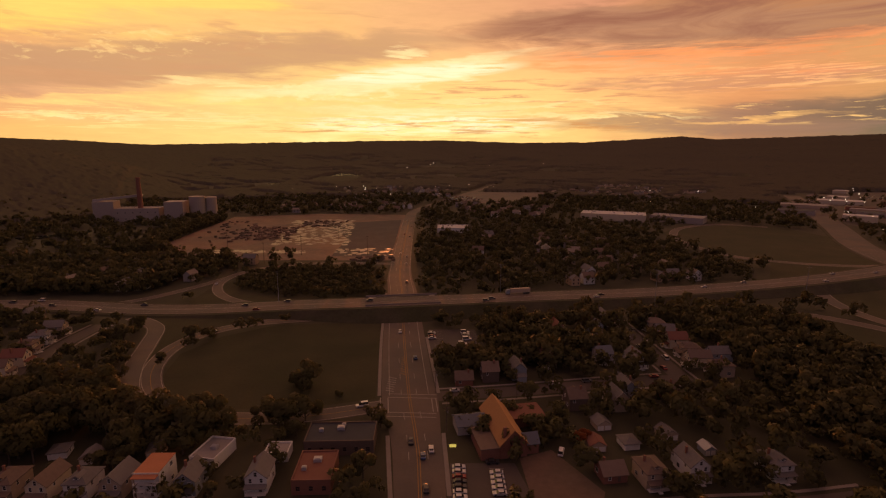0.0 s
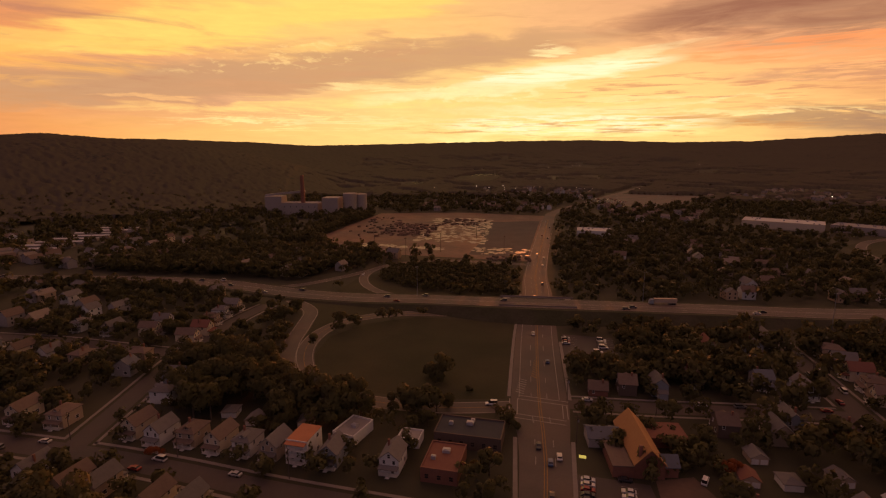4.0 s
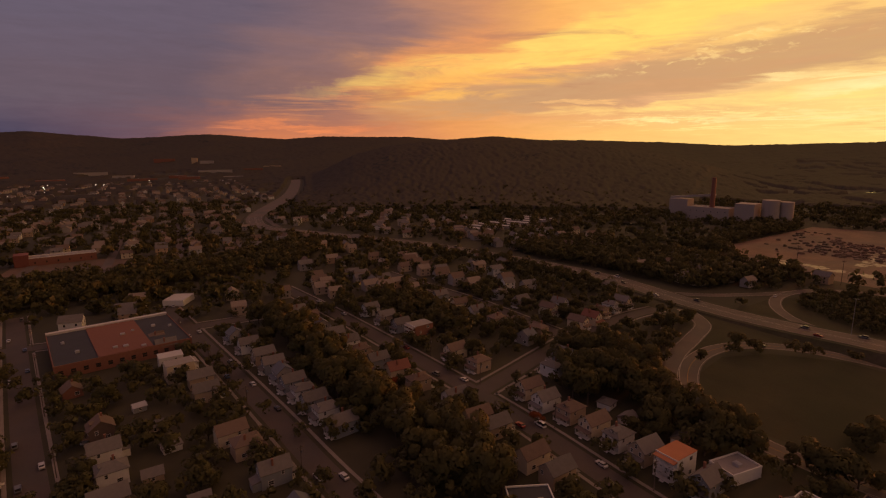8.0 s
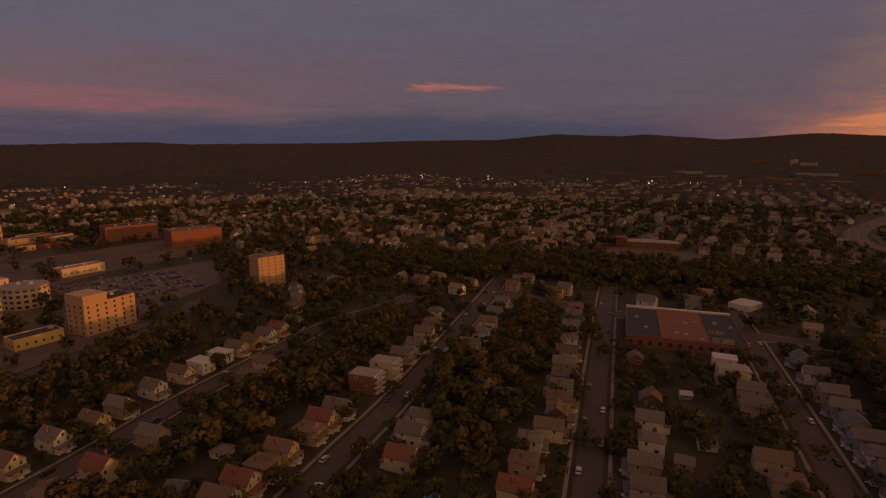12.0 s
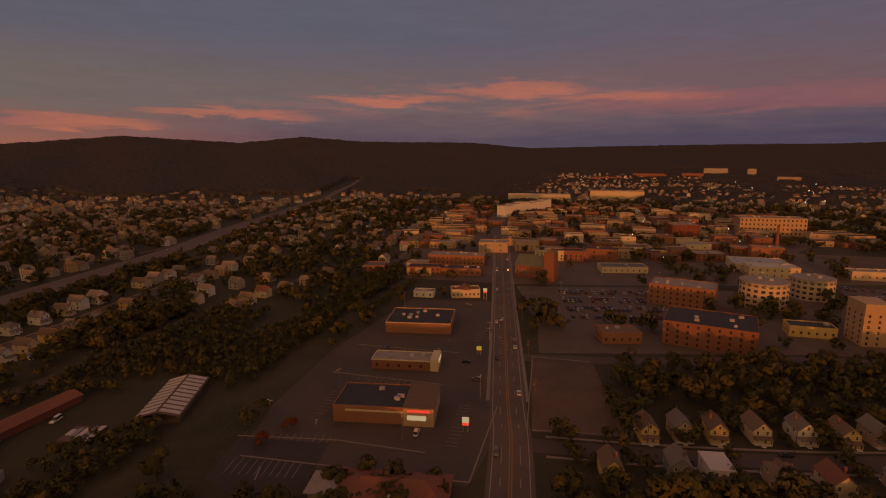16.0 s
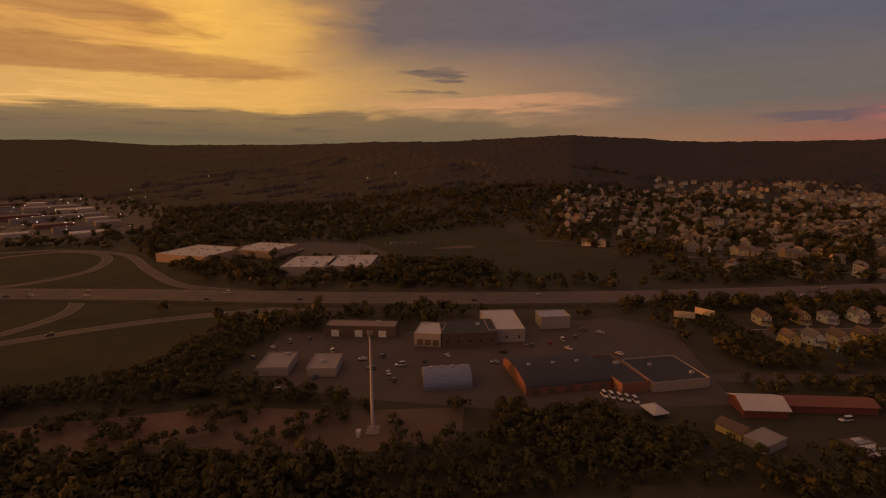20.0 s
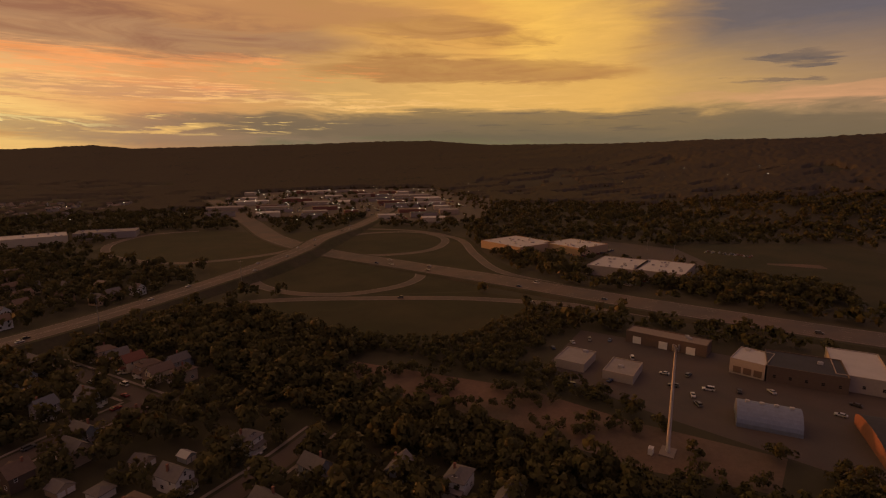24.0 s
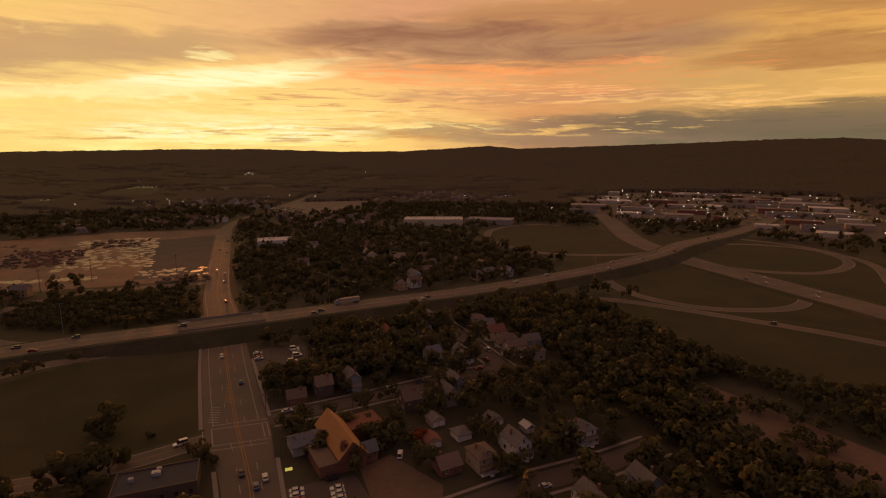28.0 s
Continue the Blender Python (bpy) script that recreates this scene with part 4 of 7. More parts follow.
lot("quarry_yard", [(-305, 540), (-318, 790), (-200, 828), (-60, 818), (-50, 482), (-182, 482)], PIT, "bare rubble-strewn yard of a cleared site", "yard", 0.08)
lot("gravel_pad", [(-110, 500), (-112, 600), (-160, 720), (-62, 760), (-54, 560), (-52, 500)], material("dark_gravel", (0.09, 0.075, 0.065), 0.95, vary=0.3, scale=0.05), "dark gravel pad", "yard", 0.12)
lot("dirt_yard", [(190, 179), (208, 91), (203, 42), (205, -10), (180, -8), (172, 28), (172, 100), (169, 162)], DIRT, "bare dirt yard with tracks", "yard")
lot("industrial_yard", [(300, 95), (302, -20), (325, -110), (300, -140), (205, -125), (200, -40), (214, 35), (232, 92)], ASPHALT, "worn asphalt industrial yard", "yard")
lot("tent_lawn", [(204, -72), (196, -100), (186, -112), (176, -100), (184, -80), (194, -66)], GRASS, "small lawn round a white tent", "field", 0.05)
lot("shop_parking", [(104, -150), (22, -150), (12, -205), (20, -262), (30, -365), (95, -360), (112, -255), (112, -190)], ASPHALT, "dark asphalt parking around the shops", "parking lot")
lot("vacant_lot", [(6, -265), (-25, -261), (-32, -190), (3, -188)], DIRT, "bare brown vacant lot", "lot")
lot("town_parking", [(22, -412), (-90, -428), (-75, -350), (-58, -322), (8, -338)], OLD_ASPHALT, "large town parking lot", "parking lot")
lot("far_parking", [(-225, -455), (-360, -430), (-300, -350), (-205, -325)], OLD_ASPHALT, "large parking lot behind the offices", "parking lot")
lot("bare_hill_lot", [(-260, -600), (-420, -590), (-400, -480), (-300, -470)], DIRT, "bare graded lot below brick mills", "lot")
lot("church_lot", [(2, 160), (24, 160), (28, 138), (1, 137)], ASPHALT, "asphalt church parking lot", "parking lot")
lot("gravel_drive", [(26, 163), (38, 168), (50, 145), (46, 135), (27, 136)], DIRT, "bare drive behind the church", "lot")
lot("north_lot", [(-9, 292), (18, 292), (20, 258), (-7, 254)], ASPHALT, "small asphalt parking lot beside the road", "parking lot")
lot("store_lot", [(560, 150), (640, 190), (620, 60), (520, 55), (515, 140)], ASPHALT, "asphalt parking behind the big stores", "parking lot")
lot("mall_lot", [(640, 480), (740, 400), (900, 470), (1140, 600), (1100, 850), (1000, 1000), (860, 820), (700, 640)], ASPHALT, "wide shopping-strip parking lots", "parking lot")
lot("retail_lot", [(530, 740), (620, 610), (770, 690), (900, 850), (900, 1100), (640, 1000)], ASPHALT, "shopping-strip parking lots", "parking lot")
lot("plaza_lot", [(-20, 1000), (140, 980), (260, 1230), (60, 1250)], OLD_ASPHALT, "parking lot of a shopping plaza", "parking lot")
lot("rail_yard", [(-548, -90), (-612, -80), (-612, -10), (-585, 20), (-515, 0)], DIRT, "bare gravel lot before a long shop", "lot")
lot("rail_bed", [(152, -60), (128, -60), (122, -140), (120, -215), (119, -305), (105, -420), (111, -420), (128, -305), (130, -215), (136, -140)], BANK, "grassy disused rail bed through brush", "track")
lot("rail_verge", [(128, -70), (112, -128), (108, -150), (113, -190), (113, -255), (118, -305), (119, -215), (121, -140)], BANK, "rough grass verge beside the old rail bed", "field")
lot("town_ground", [(150, -425), (25, -418), (-95, -432), (-225, -460), (-300, -475), (-260, -605), (-330, -700), (-330, -1000), (150, -1000)], OLD_ASPHALT, "streets and yards of the town centre", "pavement", 0.015, clear=False)
lot("office_ground", [(2, -270), (-130, -292), (-205, -300), (-225, -345), (-205, -420), (-95, -428), (-75, -352), (-58, -324), (4, -336)], OLD_ASPHALT, "paved grounds between the offices", "pavement", 0.020, clear=False)
DARK_LOT = material("fresh_asphalt", (0.05, 0.042, 0.038), 0.8, vary=0.2, scale=0.1, fine=12)
lot("dark_parking", [(111, -163), (76, -166), (74, -143), (84, -128), (108, -138)], DARK_LOT, "fresh dark asphalt parking bays", "parking lot", 0.068)
lot("dirt_pad", [(66, -108), (100, -112), (112, -128), (84, -126), (70, -122)], DIRT, "bare brown ground beside the restaurant", "lot", 0.03)


def bays(x0, y0, x1, y1, n, deep, lift=0.09):
    """A row of parking bays between two points, with bars to the left of the row."""
    d = Vector((x1 - x0, y1 - y0, 0))
    o = Vector((-d.y, d.x, 0)).normalized() * deep
    u = d.normalized() * 0.07
    bm = bmesh.new()
    for k in range(n + 1):
        p = Vector((x0, y0, lift)) + d * k / n
        bm.faces.new([bm.verts.new(q) for q in (p - u, p + u, p + u + o, p - u + o)])
    bmesh.ops.recalc_face_normals(bm, faces=bm.faces)
    tagged(part("bay_lines", bm, PAINT_W), "row of painted white parking bay lines", "road marking", kind="structure")


for r in ((110, -162.5, 77, -165.5, 12, 5.0), (104, -146, 80, -148, 9, 5.0), (104, -146.4, 80, -148.4, 9, -5.0), (92, -206, 92, -186, 7, 5.0), (34, -172, 34, -204, 12, -5.0), (48, -222, 88, -225, 14, 5.0), (48, -255, 88, -258, 14, -5.0), (50, -278, 92, -282, 15, -5.0), (34, -282, 34, -316, 12, 5.0),
          (50, -334, 92, -338, 15, -5.0), (7.4, 138.5, 7.4, 158.5, 8, 5.0), (15, 139, 15, 157, 7, -5.0), (-4.8, 258, -6, 288, 11, -5.0), (14, 288, 15, 262, 10, 5.0)):
    bays(*r)
for k in range(6):
    bays(8 - 1.5 * k, -345 - 12.5 * k, -62 - 2.5 * k, -352 - 12.5 * k, 25, 5.0)
KERB = [((112, -164), (74, -168)), ((74, -168), (40, -166)), ((93, -147), (91, -140)), ((104, -152), (22, -152)), ((22, -152), (18, -205)), ((100, -226), (44, -222)), ((101, -264), (44, -262)), ((5, -190), (5, -262)), ((-31, -191), (3, -189)), ((6, -264), (-24, -262))]
for (x0, y0), (x1, y1) in KERB:
    d = Vector((x1 - x0, y1 - y0, 0))
    m = pose((x0 + x1) / 2, (y0 + y1) / 2, 0, 0, 0, math.degrees(math.atan2(d.y, d.x)))
    bm = bmesh.new()
    bmesh.ops.create_cube(bm, size=1.0, matrix=m @ Matrix.Diagonal((d.length, 0.5, 0.5, 1)))
    tagged(part("kerb", bm, CONCRETE), "pale concrete kerb round the parking", "kerb", kind="structure")
# a river's open water and ponds that mirror the sky
WATER = material("still_water", (0.02, 0.025, 0.03), 0.06, vary=0.05, spec=0.6)
lot("pond", [(-439, 1900), (-440, 1985), (-425, 2176), (-360, 2131), (-318, 1975), (-370, 1960)], WATER, "still pond mirroring the sunset", "water", 0.5)
lot("pond", [(-478, 585), (-500, 600), (-456, 640), (-444, 632)], WATER, "still settling pond mirroring the sky", "water", 0.3)
lot("pond", [(-466, 1000), (-436, 1000), (-446, 1075), (-476, 1075)], WATER, "small pond mirroring the sky", "water", 0.3)
lot("pond", [(-503, 1500), (-485, 1500), (-490, 1560), (-515, 1570)], WATER, "narrow river reach mirroring the sky", "water", 0.3)
lot("river_bank", [(-470, 900), (-425, 900), (-425, 1005), (-475, 1005)], GRASS, "open grass before the small pond", "field", 0.2)
lot("pond_meadow", [(-420, 1560), (-270, 1560), (-300, 1985), (-450, 1910)], GRASS, "open meadow before the pond", "field", 0.2)
lot("river_meadow", [(-500, 1330), (-420, 1330), (-470, 1510), (-520, 1510)], GRASS, "open river meadow", "field", 0.2)

# ---- houses ----
KINDS = {
    "A": house("front", "white", "grey", "white clapboard house with front gable and porch", rear=True),
    "B": house("hip", "tan", "brown", "tan two-storey house with hipped brown roof", w=8.4, d=10.5, dormer=True),
    "C": house("front", "yellow", "brown", "yellow gabled house with a deep front porch", w=7.2, d=11.5),
    "E": house("side", "grey", "blue", "grey house with slate-blue saddle roof along the street", w=8.6, d=9.0),
    "F": house("front", "cream", "brown", "cream gabled house with brown shingle roof", w=7.4, d=12.0, chimney=False),
    "G": house("front", "blue", "grey", "blue-grey gabled house with grey shingles", w=7.4, d=11.0, rear=True),
    "H": house("hip", "white", "grey", "white four-square house with hipped grey roof", w=8.0, d=10.0, dormer=True),
    "I": house("front", "tan", "grey", "tan gabled house with grey shingle roof", w=7.6, d=11.5, chimney=False),
    "R": house("front", "cream", "red", "cream house with a rusty red gabled roof", w=8.2, d=11.5),
    "D": house("flat", "cream", "gravel", "three-storey flat-roofed flats with stacked porches", w=9.5, d=13.5, storeys=3, chimney=False),
    "K": house("flat", "brick", "gravel", "brick three-storey flats with porches and flat roof", w=10.0, d=14.0, storeys=3, chimney=False),
    "O": house("flat", "white", "orange", "white three-storey flats with bright orange flat roof", w=8.5, d=12.0, storeys=3, chimney=False),
    "N": house("side", "brick", "brown", "low brick house with brown saddle roof", w=9.0, d=8.5, storeys=1, porch=False),
    "S": house("side", "dark", "brown", "dark shingled house with steep brown roof", w=8.4, d=9.5, dormer=True),
    "W": house("flat", "white", "white", "two-storey shop house with pale flat roof", w=9.0, d=12.0, chimney=False, rear=False, porch=False),
    "g": garage("tan", "grey", "small tan garage with grey gabled roof"),
    "w": garage("white", "grey", "white garage with grey hipped roof", kind="hip"),
    "b": garage("blue", "metal", "pale blue garden shed with metal roof", w=4.5, d=5.5),
    "r": garage("tan", "red", "small garage with rusty red roof"),
}
PLACED, USED = [], set()
HOUSE_SIZE = 0.88


def rowed(turn, kinds, spots, jitter=3.0):
    """Houses along one side of a street: their kinds as letters, and where each stands."""
    for k, (x, y) in zip(kinds, spots):
        PLACED.append((x, y))
        m = pose(x, y, float(terrain(x, y)), 0, 0, turn + random.uniform(-jitter, jitter))
        if k in USED:
            copy_thing(KINDS[k], m)
        else:
            KINDS[k].matrix_basis = m @ Matrix.Scale(HOUSE_SIZE, 4)
            USED.add(k)


rowed(1, "AGOIHFBAF", [(-58, 149), (-79, 147), (-90, 147.5), (-100.5, 146), (-111, 145), (-122, 145), (-134, 145), (-146, 143), (-158, 145)])
rowed(180, "IFIFABR", [(-108, 112), (-119, 111), (-141, 113), (-150, 111), (-168, 113), (-190, 108), (-206, 106)])
rowed(3, "BFKGIA", [(-192, 143), (-211, 142), (-247, 142), (-262, 138), (-280, 137), (-300, 136)])
rowed(180, "GBAIEFG", [(-221, 103), (-238, 101), (-252, 101), (-268, 99), (-286, 98), (-305, 97), (-322, 95)])
rowed(4, "GHGHGEGIAE", [(-174, 66), (-187, 64), (-198, 63), (-209, 62), (-220, 61), (-232, 60), (-245, 59), (-259, 58), (-278, 55), (-297, 52)])
rowed(184, "EGBFIIDWAB", [(-134, 37), (-158, 36), (-179, 32), (-190, 29), (-231, 27), (-247, 27), (-261, 20), (-280, 18), (-300, 18), (-316, 15)])
rowed(7, "GAIHASN", [(-147, -6), (-157, -7), (-170, -9), (-186, -8), (-201, -10), (-219, -11), (-268, -22)])
rowed(187, "RBHFSCAGIFHAGB", [(-139, -43), (-154, -45), (-168, -47), (-179, -43), (-191, -43), (-203, -45), (-215, -47), (-227, -49), (-241, -52), (-257, -54), (-276, -57), (-299, -61), (-320, -64), (-340, -67)])
rowed(6, "RAHAIHFGA", [(-139, -83), (-154, -88), (-166, -91), (-238, -101), (-245, -103), (-266, -105), (-285, -108), (-305, -111), (-330, -115)])
rowed(186, "IBFRBCBRAKDIAFBH", [(-77, -134), (-88, -121), (-97, -121), (-106, -122), (-115, -122), (-125, -123), (-139, -123), (-148, -124), (-158, -124), (-184, -128), (-200, -128), (-218, -129), (-233, -129), (-252, -134), (-270, -139), (-290, -146)], 1.5)
rowed(184, "CICFACIAFWWFCARG", [(-39, -193), (-51.5, -196), (-64, -197), (-79, -200), (-95, -202), (-109, -202), (-121, -205), (-138, -208), (-154, -211), (-166, -212), (-178, -213), (-189, -213), (-200, -213), (-211, -214), (-222, -215), (-235, -215)])
rowed(4, "CGWBRIBF", [(-23, -165), (-45, -170), (-57, -170), (-76, -169), (-91, -169), (-112, -172), (-166, -181), (-180, -184)])
rowed(8, "NBAH", [(54, 153), (66, 151), (81, 155), (108, 155)])
rowed(180, "BAG", [(66, 117), (88, 119), (109, 121)])
rowed(-80, "GHIB", [(123, 97), (129, 78), (128, 60), (112, 70)])
rowed(8, "EARGIB", [(79, 246), (94, 242), (64, 285), (87, 289), (97, 305), (50, 243)])
rowed(188, "GNISG", [(78, 210), (96, 212), (71, 200), (54, 200), (34, 229)])
rowed(-90, "BIRBFGB", [(123, 292), (123, 279), (124, 266), (125, 253), (124, 241), (136, 246), (130, 231)])
rowed(100, "FRBHIFA", [(-208, 228), (-209, 241), (-216, 256), (-219, 270), (-221, 284), (-237, 232), (-241, 246)])
rowed(-80, "HGEB", [(-168, 168), (-176, 184), (-206, 186), (-212, 200)])
rowed(182, "GFAB", [(-301, 190), (-277, 190), (-258, 190), (-239, 191)])
rowed(2, "HI", [(-283, 229), (-260, 229)])
rowed(184, "NS", [(9, 222), (21, 226)])
rowed(90, "CAFCIH", [(274, -193), (274, -206), (274, -220), (276, -236), (276, -252), (277, -270)])
rowed(-90, "FCHAF", [(311, -200), (312, -225), (312, -242), (313, -262), (314, -280)])
rowed(80, "BFR", [(208, -312), (208, -328), (206, -346)])
rowed(160, "BIFAGH", [(-262, -238), (-276, -246), (-288, -258), (-300, -270), (-322, -280), (-336, -262)])
rowed(5, "gggwgbgwgr", [(-159, 14), (-152, 3), (-181, 3), (-197, 10), (-215, 6), (-236, 2), (-205, -68), (-230, -75), (-255, -78), (-170, -66)], 8)
rowed(10, "wgrgb", [(66, 171), (82, 177), (54, 170), (60, 184), (92, 167)], 8)
rowed(15, "gwgr", [(-120, 162), (-133, 165), (-100, 166), (-221, 100)], 8)
rowed(10, "ggwg", [(-97, -140), (-64, -140), (-118, -144), (-140, -146)], 12)

# ---- larger buildings near the road ----
church = thing("church", "brick church with steep golden roof and low wings", "church")
church.matrix_basis = pose(21.5, 176.5, 0, 0, 0, 11)
part("wall", gable_walls(9.5, 27, 5.2, 5.0), WALLS["brick"], church)
part("roof", roof_gable(9.5, 27, 5.2, 5.0, 0.5, 0.3), ROOFS["gold"], church, "golden tiled roof")
part("wing", boxes((-11.5, -4.76, -13.2, 1.5, -0.3, 4.0)), WALLS["brick"], church)
part("wing_roof", boxes((-11.8, -4.76, -13.5, 1.8, 4.0, 4.3)), ROOFS["brown"], church)
part("hall", gable_walls(9, 11, 3.6, 2.0), WALLS["grey"], church).matrix_basis = pose(-10.4, 8.2, 0, 0, 0, 90)
part("hall_roof", roof_gable(9, 11, 3.6, 2.0), ROOFS["blue"], church).matrix_basis = pose(-10.4, 8.2, 0, 0, 0, 90)
part("rear_wing", boxes((5.2, 19, 5, 16, -0.3, 3.6)), WALLS["brick"], church)
part("rear_wing_roof", boxes((5.0, 19.2, 4.8, 16.2, 3.6, 3.85)), ROOFS["red"], church)
part("chancel", gable_walls(5.5, 6, 4.0, 2.6), WALLS["brick"], church).matrix_basis = pose(6.4, -9.6, 0, 0, 0, 90)
part("chancel_roof", roof_gable(5.5, 6, 4.0, 2.6), ROOFS["blue"], church).matrix_basis = pose(6.4, -9.6, 0, 0, 0, 90)
part("chimney", boxes((-3.4, -2.5, -12.6, -11.7, 5, 11.0)), WALLS["brick"], church)
for y in (-4.5, 0, 3.5):
    put("window", window_mesh(0.9, 2.6), church, pose(4.76, y, 1.4, 0, 0, 90))
sign_board = thing("lawn_sign", "small lit yellow lawn sign before the church", "sign", at=pose(3.2, 169, 0))
part("board", boxes((-1.2, 1.2, -0.12, 0.12, 0.5, 1.5)), glowing("lit_yellow_sign", (1.0, 0.8, 0.16), 0.5), sign_board)
part("post", boxes((-1.0, -0.85, -0.06, 0.06, 0, 0.5), (0.85, 1.0, -0.06, 0.06, 0, 0.5)), STEEL, sign_board)
block("commercial_building", "low dark-roofed commercial building by the crossing", "building", pose(-36.5, 171, 0, 0, 0, 2), 24, 13, 5.0, "dark", "dark", 1, 4, units=3)
block("brick_shop", "low brick shop with worn reddish flat roof", "building", pose(-41, 151.5, 0, 0, 0, 2), 12, 16, 4.6, "brick", "red", 1, 4, units=2)
block("flat_garage", "white one-storey flat-roofed garage behind the houses", "building", pose(-79, 163, 0, 0, 0, -10), 9, 13, 3.6, "white", "gravel", 1, 4.5, units=1)
block("flat_shed", "small white flat-roofed shed behind the house", "shed", pose(-57, 164, 0, 0, 0, 2), 8, 7, 3.0, "white", "gravel", 1, 4, units=0)
block("flat_roof_hall", "dark flat-roofed hall with pale parapet edge", "building", pose(-97, 92, 0, 0, 0, -28), 18, 13, 6.0, "dark", "dark", 1, 4, band="white", units=1)
factory = block("factory", "old brick factory with patched dark and red roofs", "building", pose(-322, -3, 0, 0, 0, 97), 60, 56, 6.0, "brick", "dark", 1, 5, units=9, bay=(2.0, 2.0))
part("red_roof", boxes((-12, 12, -27, 27, 6.13, 6.5)), ROOFS["red"], factory, "faded red roof bay")
part("white_edge", boxes((-30, 30, 27, 30, 6.0, 7.2)), ROOFS["white"], factory, "pale roof along the rear")
block("white_shed", "low storage shed with white roof", "building", pose(-400, 35, 0, 0, 0, 60), 14, 18, 4.0, "white", "white", units=0, parapet=0)
shop = block("long_shop", "long low shop with red end wall and pale eaves", "building", pose(-618, -46, 0, 0, 0, 95), 62, 16, 7.0, "brick", "gravel", 1, 8, band="white", units=3)
part("tower", boxes((-33, -22, -9, 7, 0, 11)), WALLS["red"], shop, "bright red end block")
block("white_garage", "white flat-roofed garage on the dark street", "building", pose(-167, 186, 0, 0, 0, -60), 9, 7, 3.6, "white", "gravel", units=0)

# ---- shops along the wide road ----
drug = block("drugstore", "brick drugstore with dark roof and lit red sign", "shop", pose(67, -193, 0, 0, 0, 185), 30, 21, 6.6, "orange_brick", "dark", units=5)
part("entrance", boxes((13.5, 25.5, -11.5, 1, -0.3, 7.6)), WALLS["pale_brick"], drug, "buff entrance block")
part("entrance_roof", boxes((13.2, 25.8, -11.8, 10.8, 7.6, 7.9)), ROOFS["brown"], drug)
part("side_wall", boxes((13.5, 25.5, 1, 10.5, -0.3, 7.6)), WALLS["pale_brick"], drug)
part("sign", boxes((15.0, 24.0, -11.7, -11.5, 5.9, 6.9)), RED_LIGHT, drug, "lit red sign band")
part("shop_window", boxes((15.0, 22.5, -11.62, -11.5, 2.6, 4.6)), WARM_SIGN, drug, "lit shop window")
part("band", boxes((-10, 13.5, -10.75, -10.5, 4.9, 5.6)), WALLS["cream"], drug, "pale fascia band")
food = block("restaurant", "brick fast-food restaurant with stepped parapet and lit front", "restaurant", pose(67, -241, 0, 0, 0, 184), 33, 12, 4.6, "brick", "gravel", 1, 5, band="cream", units=5)
part("front_tower", boxes((13, 16.8, -6.3, 6.3, 0, 6.2)), WALLS["cream"], food, "pale stepped front")
part("lit_fascia", boxes((16.8, 16.95, -4, 5, 3.4, 5.2)), WARM_SIGN, food, "lit cream fascia")
block("parts_store", "brick store with wide black flat roof", "shop", pose(74, -303, 0, 0, 0, 185), 39, 30, 6.0, "orange_brick", "dark", units=7, band="pale_brick")
diner = block("diner", "cream roadside diner with red gable", "restaurant", pose(58, -375, 0, 0, 0, 195), 21, 11, 6.0, "cream", "red", 1, 3, units=1)
part("gable", prism([(-4, 6.0), (4, 6.0), (0, 9.0)], -5.6, 5.6), ROOFS["red"], diner)
block("row_shop", "low brick shop with dark roof", "shop", pose(75, -447, 0, 0, 0, 183), 40, 14, 6.0, "orange_brick", "dark", 1, 5, units=4)
block("row_shop", "two-storey brick shop row", "shop", pose(84, -492, 0, 0, 0, 181), 54, 18, 9.0, "orange_brick", "gravel", 2, 4, units=4)
block("white_shop", "small white flat-roofed shop behind the diner", "shop", pose(88, -370, 0, 0, 0, 183), 15, 9, 4.2, "white", "gravel", 1, 4, units=1)
grill = thing("roadside_restaurant", "wide restaurant with rust-brown hipped roof", "restaurant", at=pose(44, -140, 0, 0, 0, 185))
part("wall", boxes((-17, 17, -8, 8, -0.3, 3.2)), WALLS["cream"], grill)
part("roof", roof_hip(34, 16, 3.2, 3.6, 1.0, 1.0), ROOFS["red"], grill)
part("porch_gable", prism([(-2.5, 3.2), (2.5, 3.2), (0, 5.2)], -9.6, -4.0), TRIM, grill, "small pale gable")
part("annex", boxes((-26, -17, -4, 6, -0.3, 3.0)), WALLS["cream"], grill)
part("annex_roof", roof_hip(10, 11, 3.0, 2.0), ROOFS["gravel"], grill).location = (-21.5, 1, 0)
for k in range(9):
    put("window", WIDE_WINDOW, grill, pose(14.4 - 3.6 * k, -8.01, 1.0))

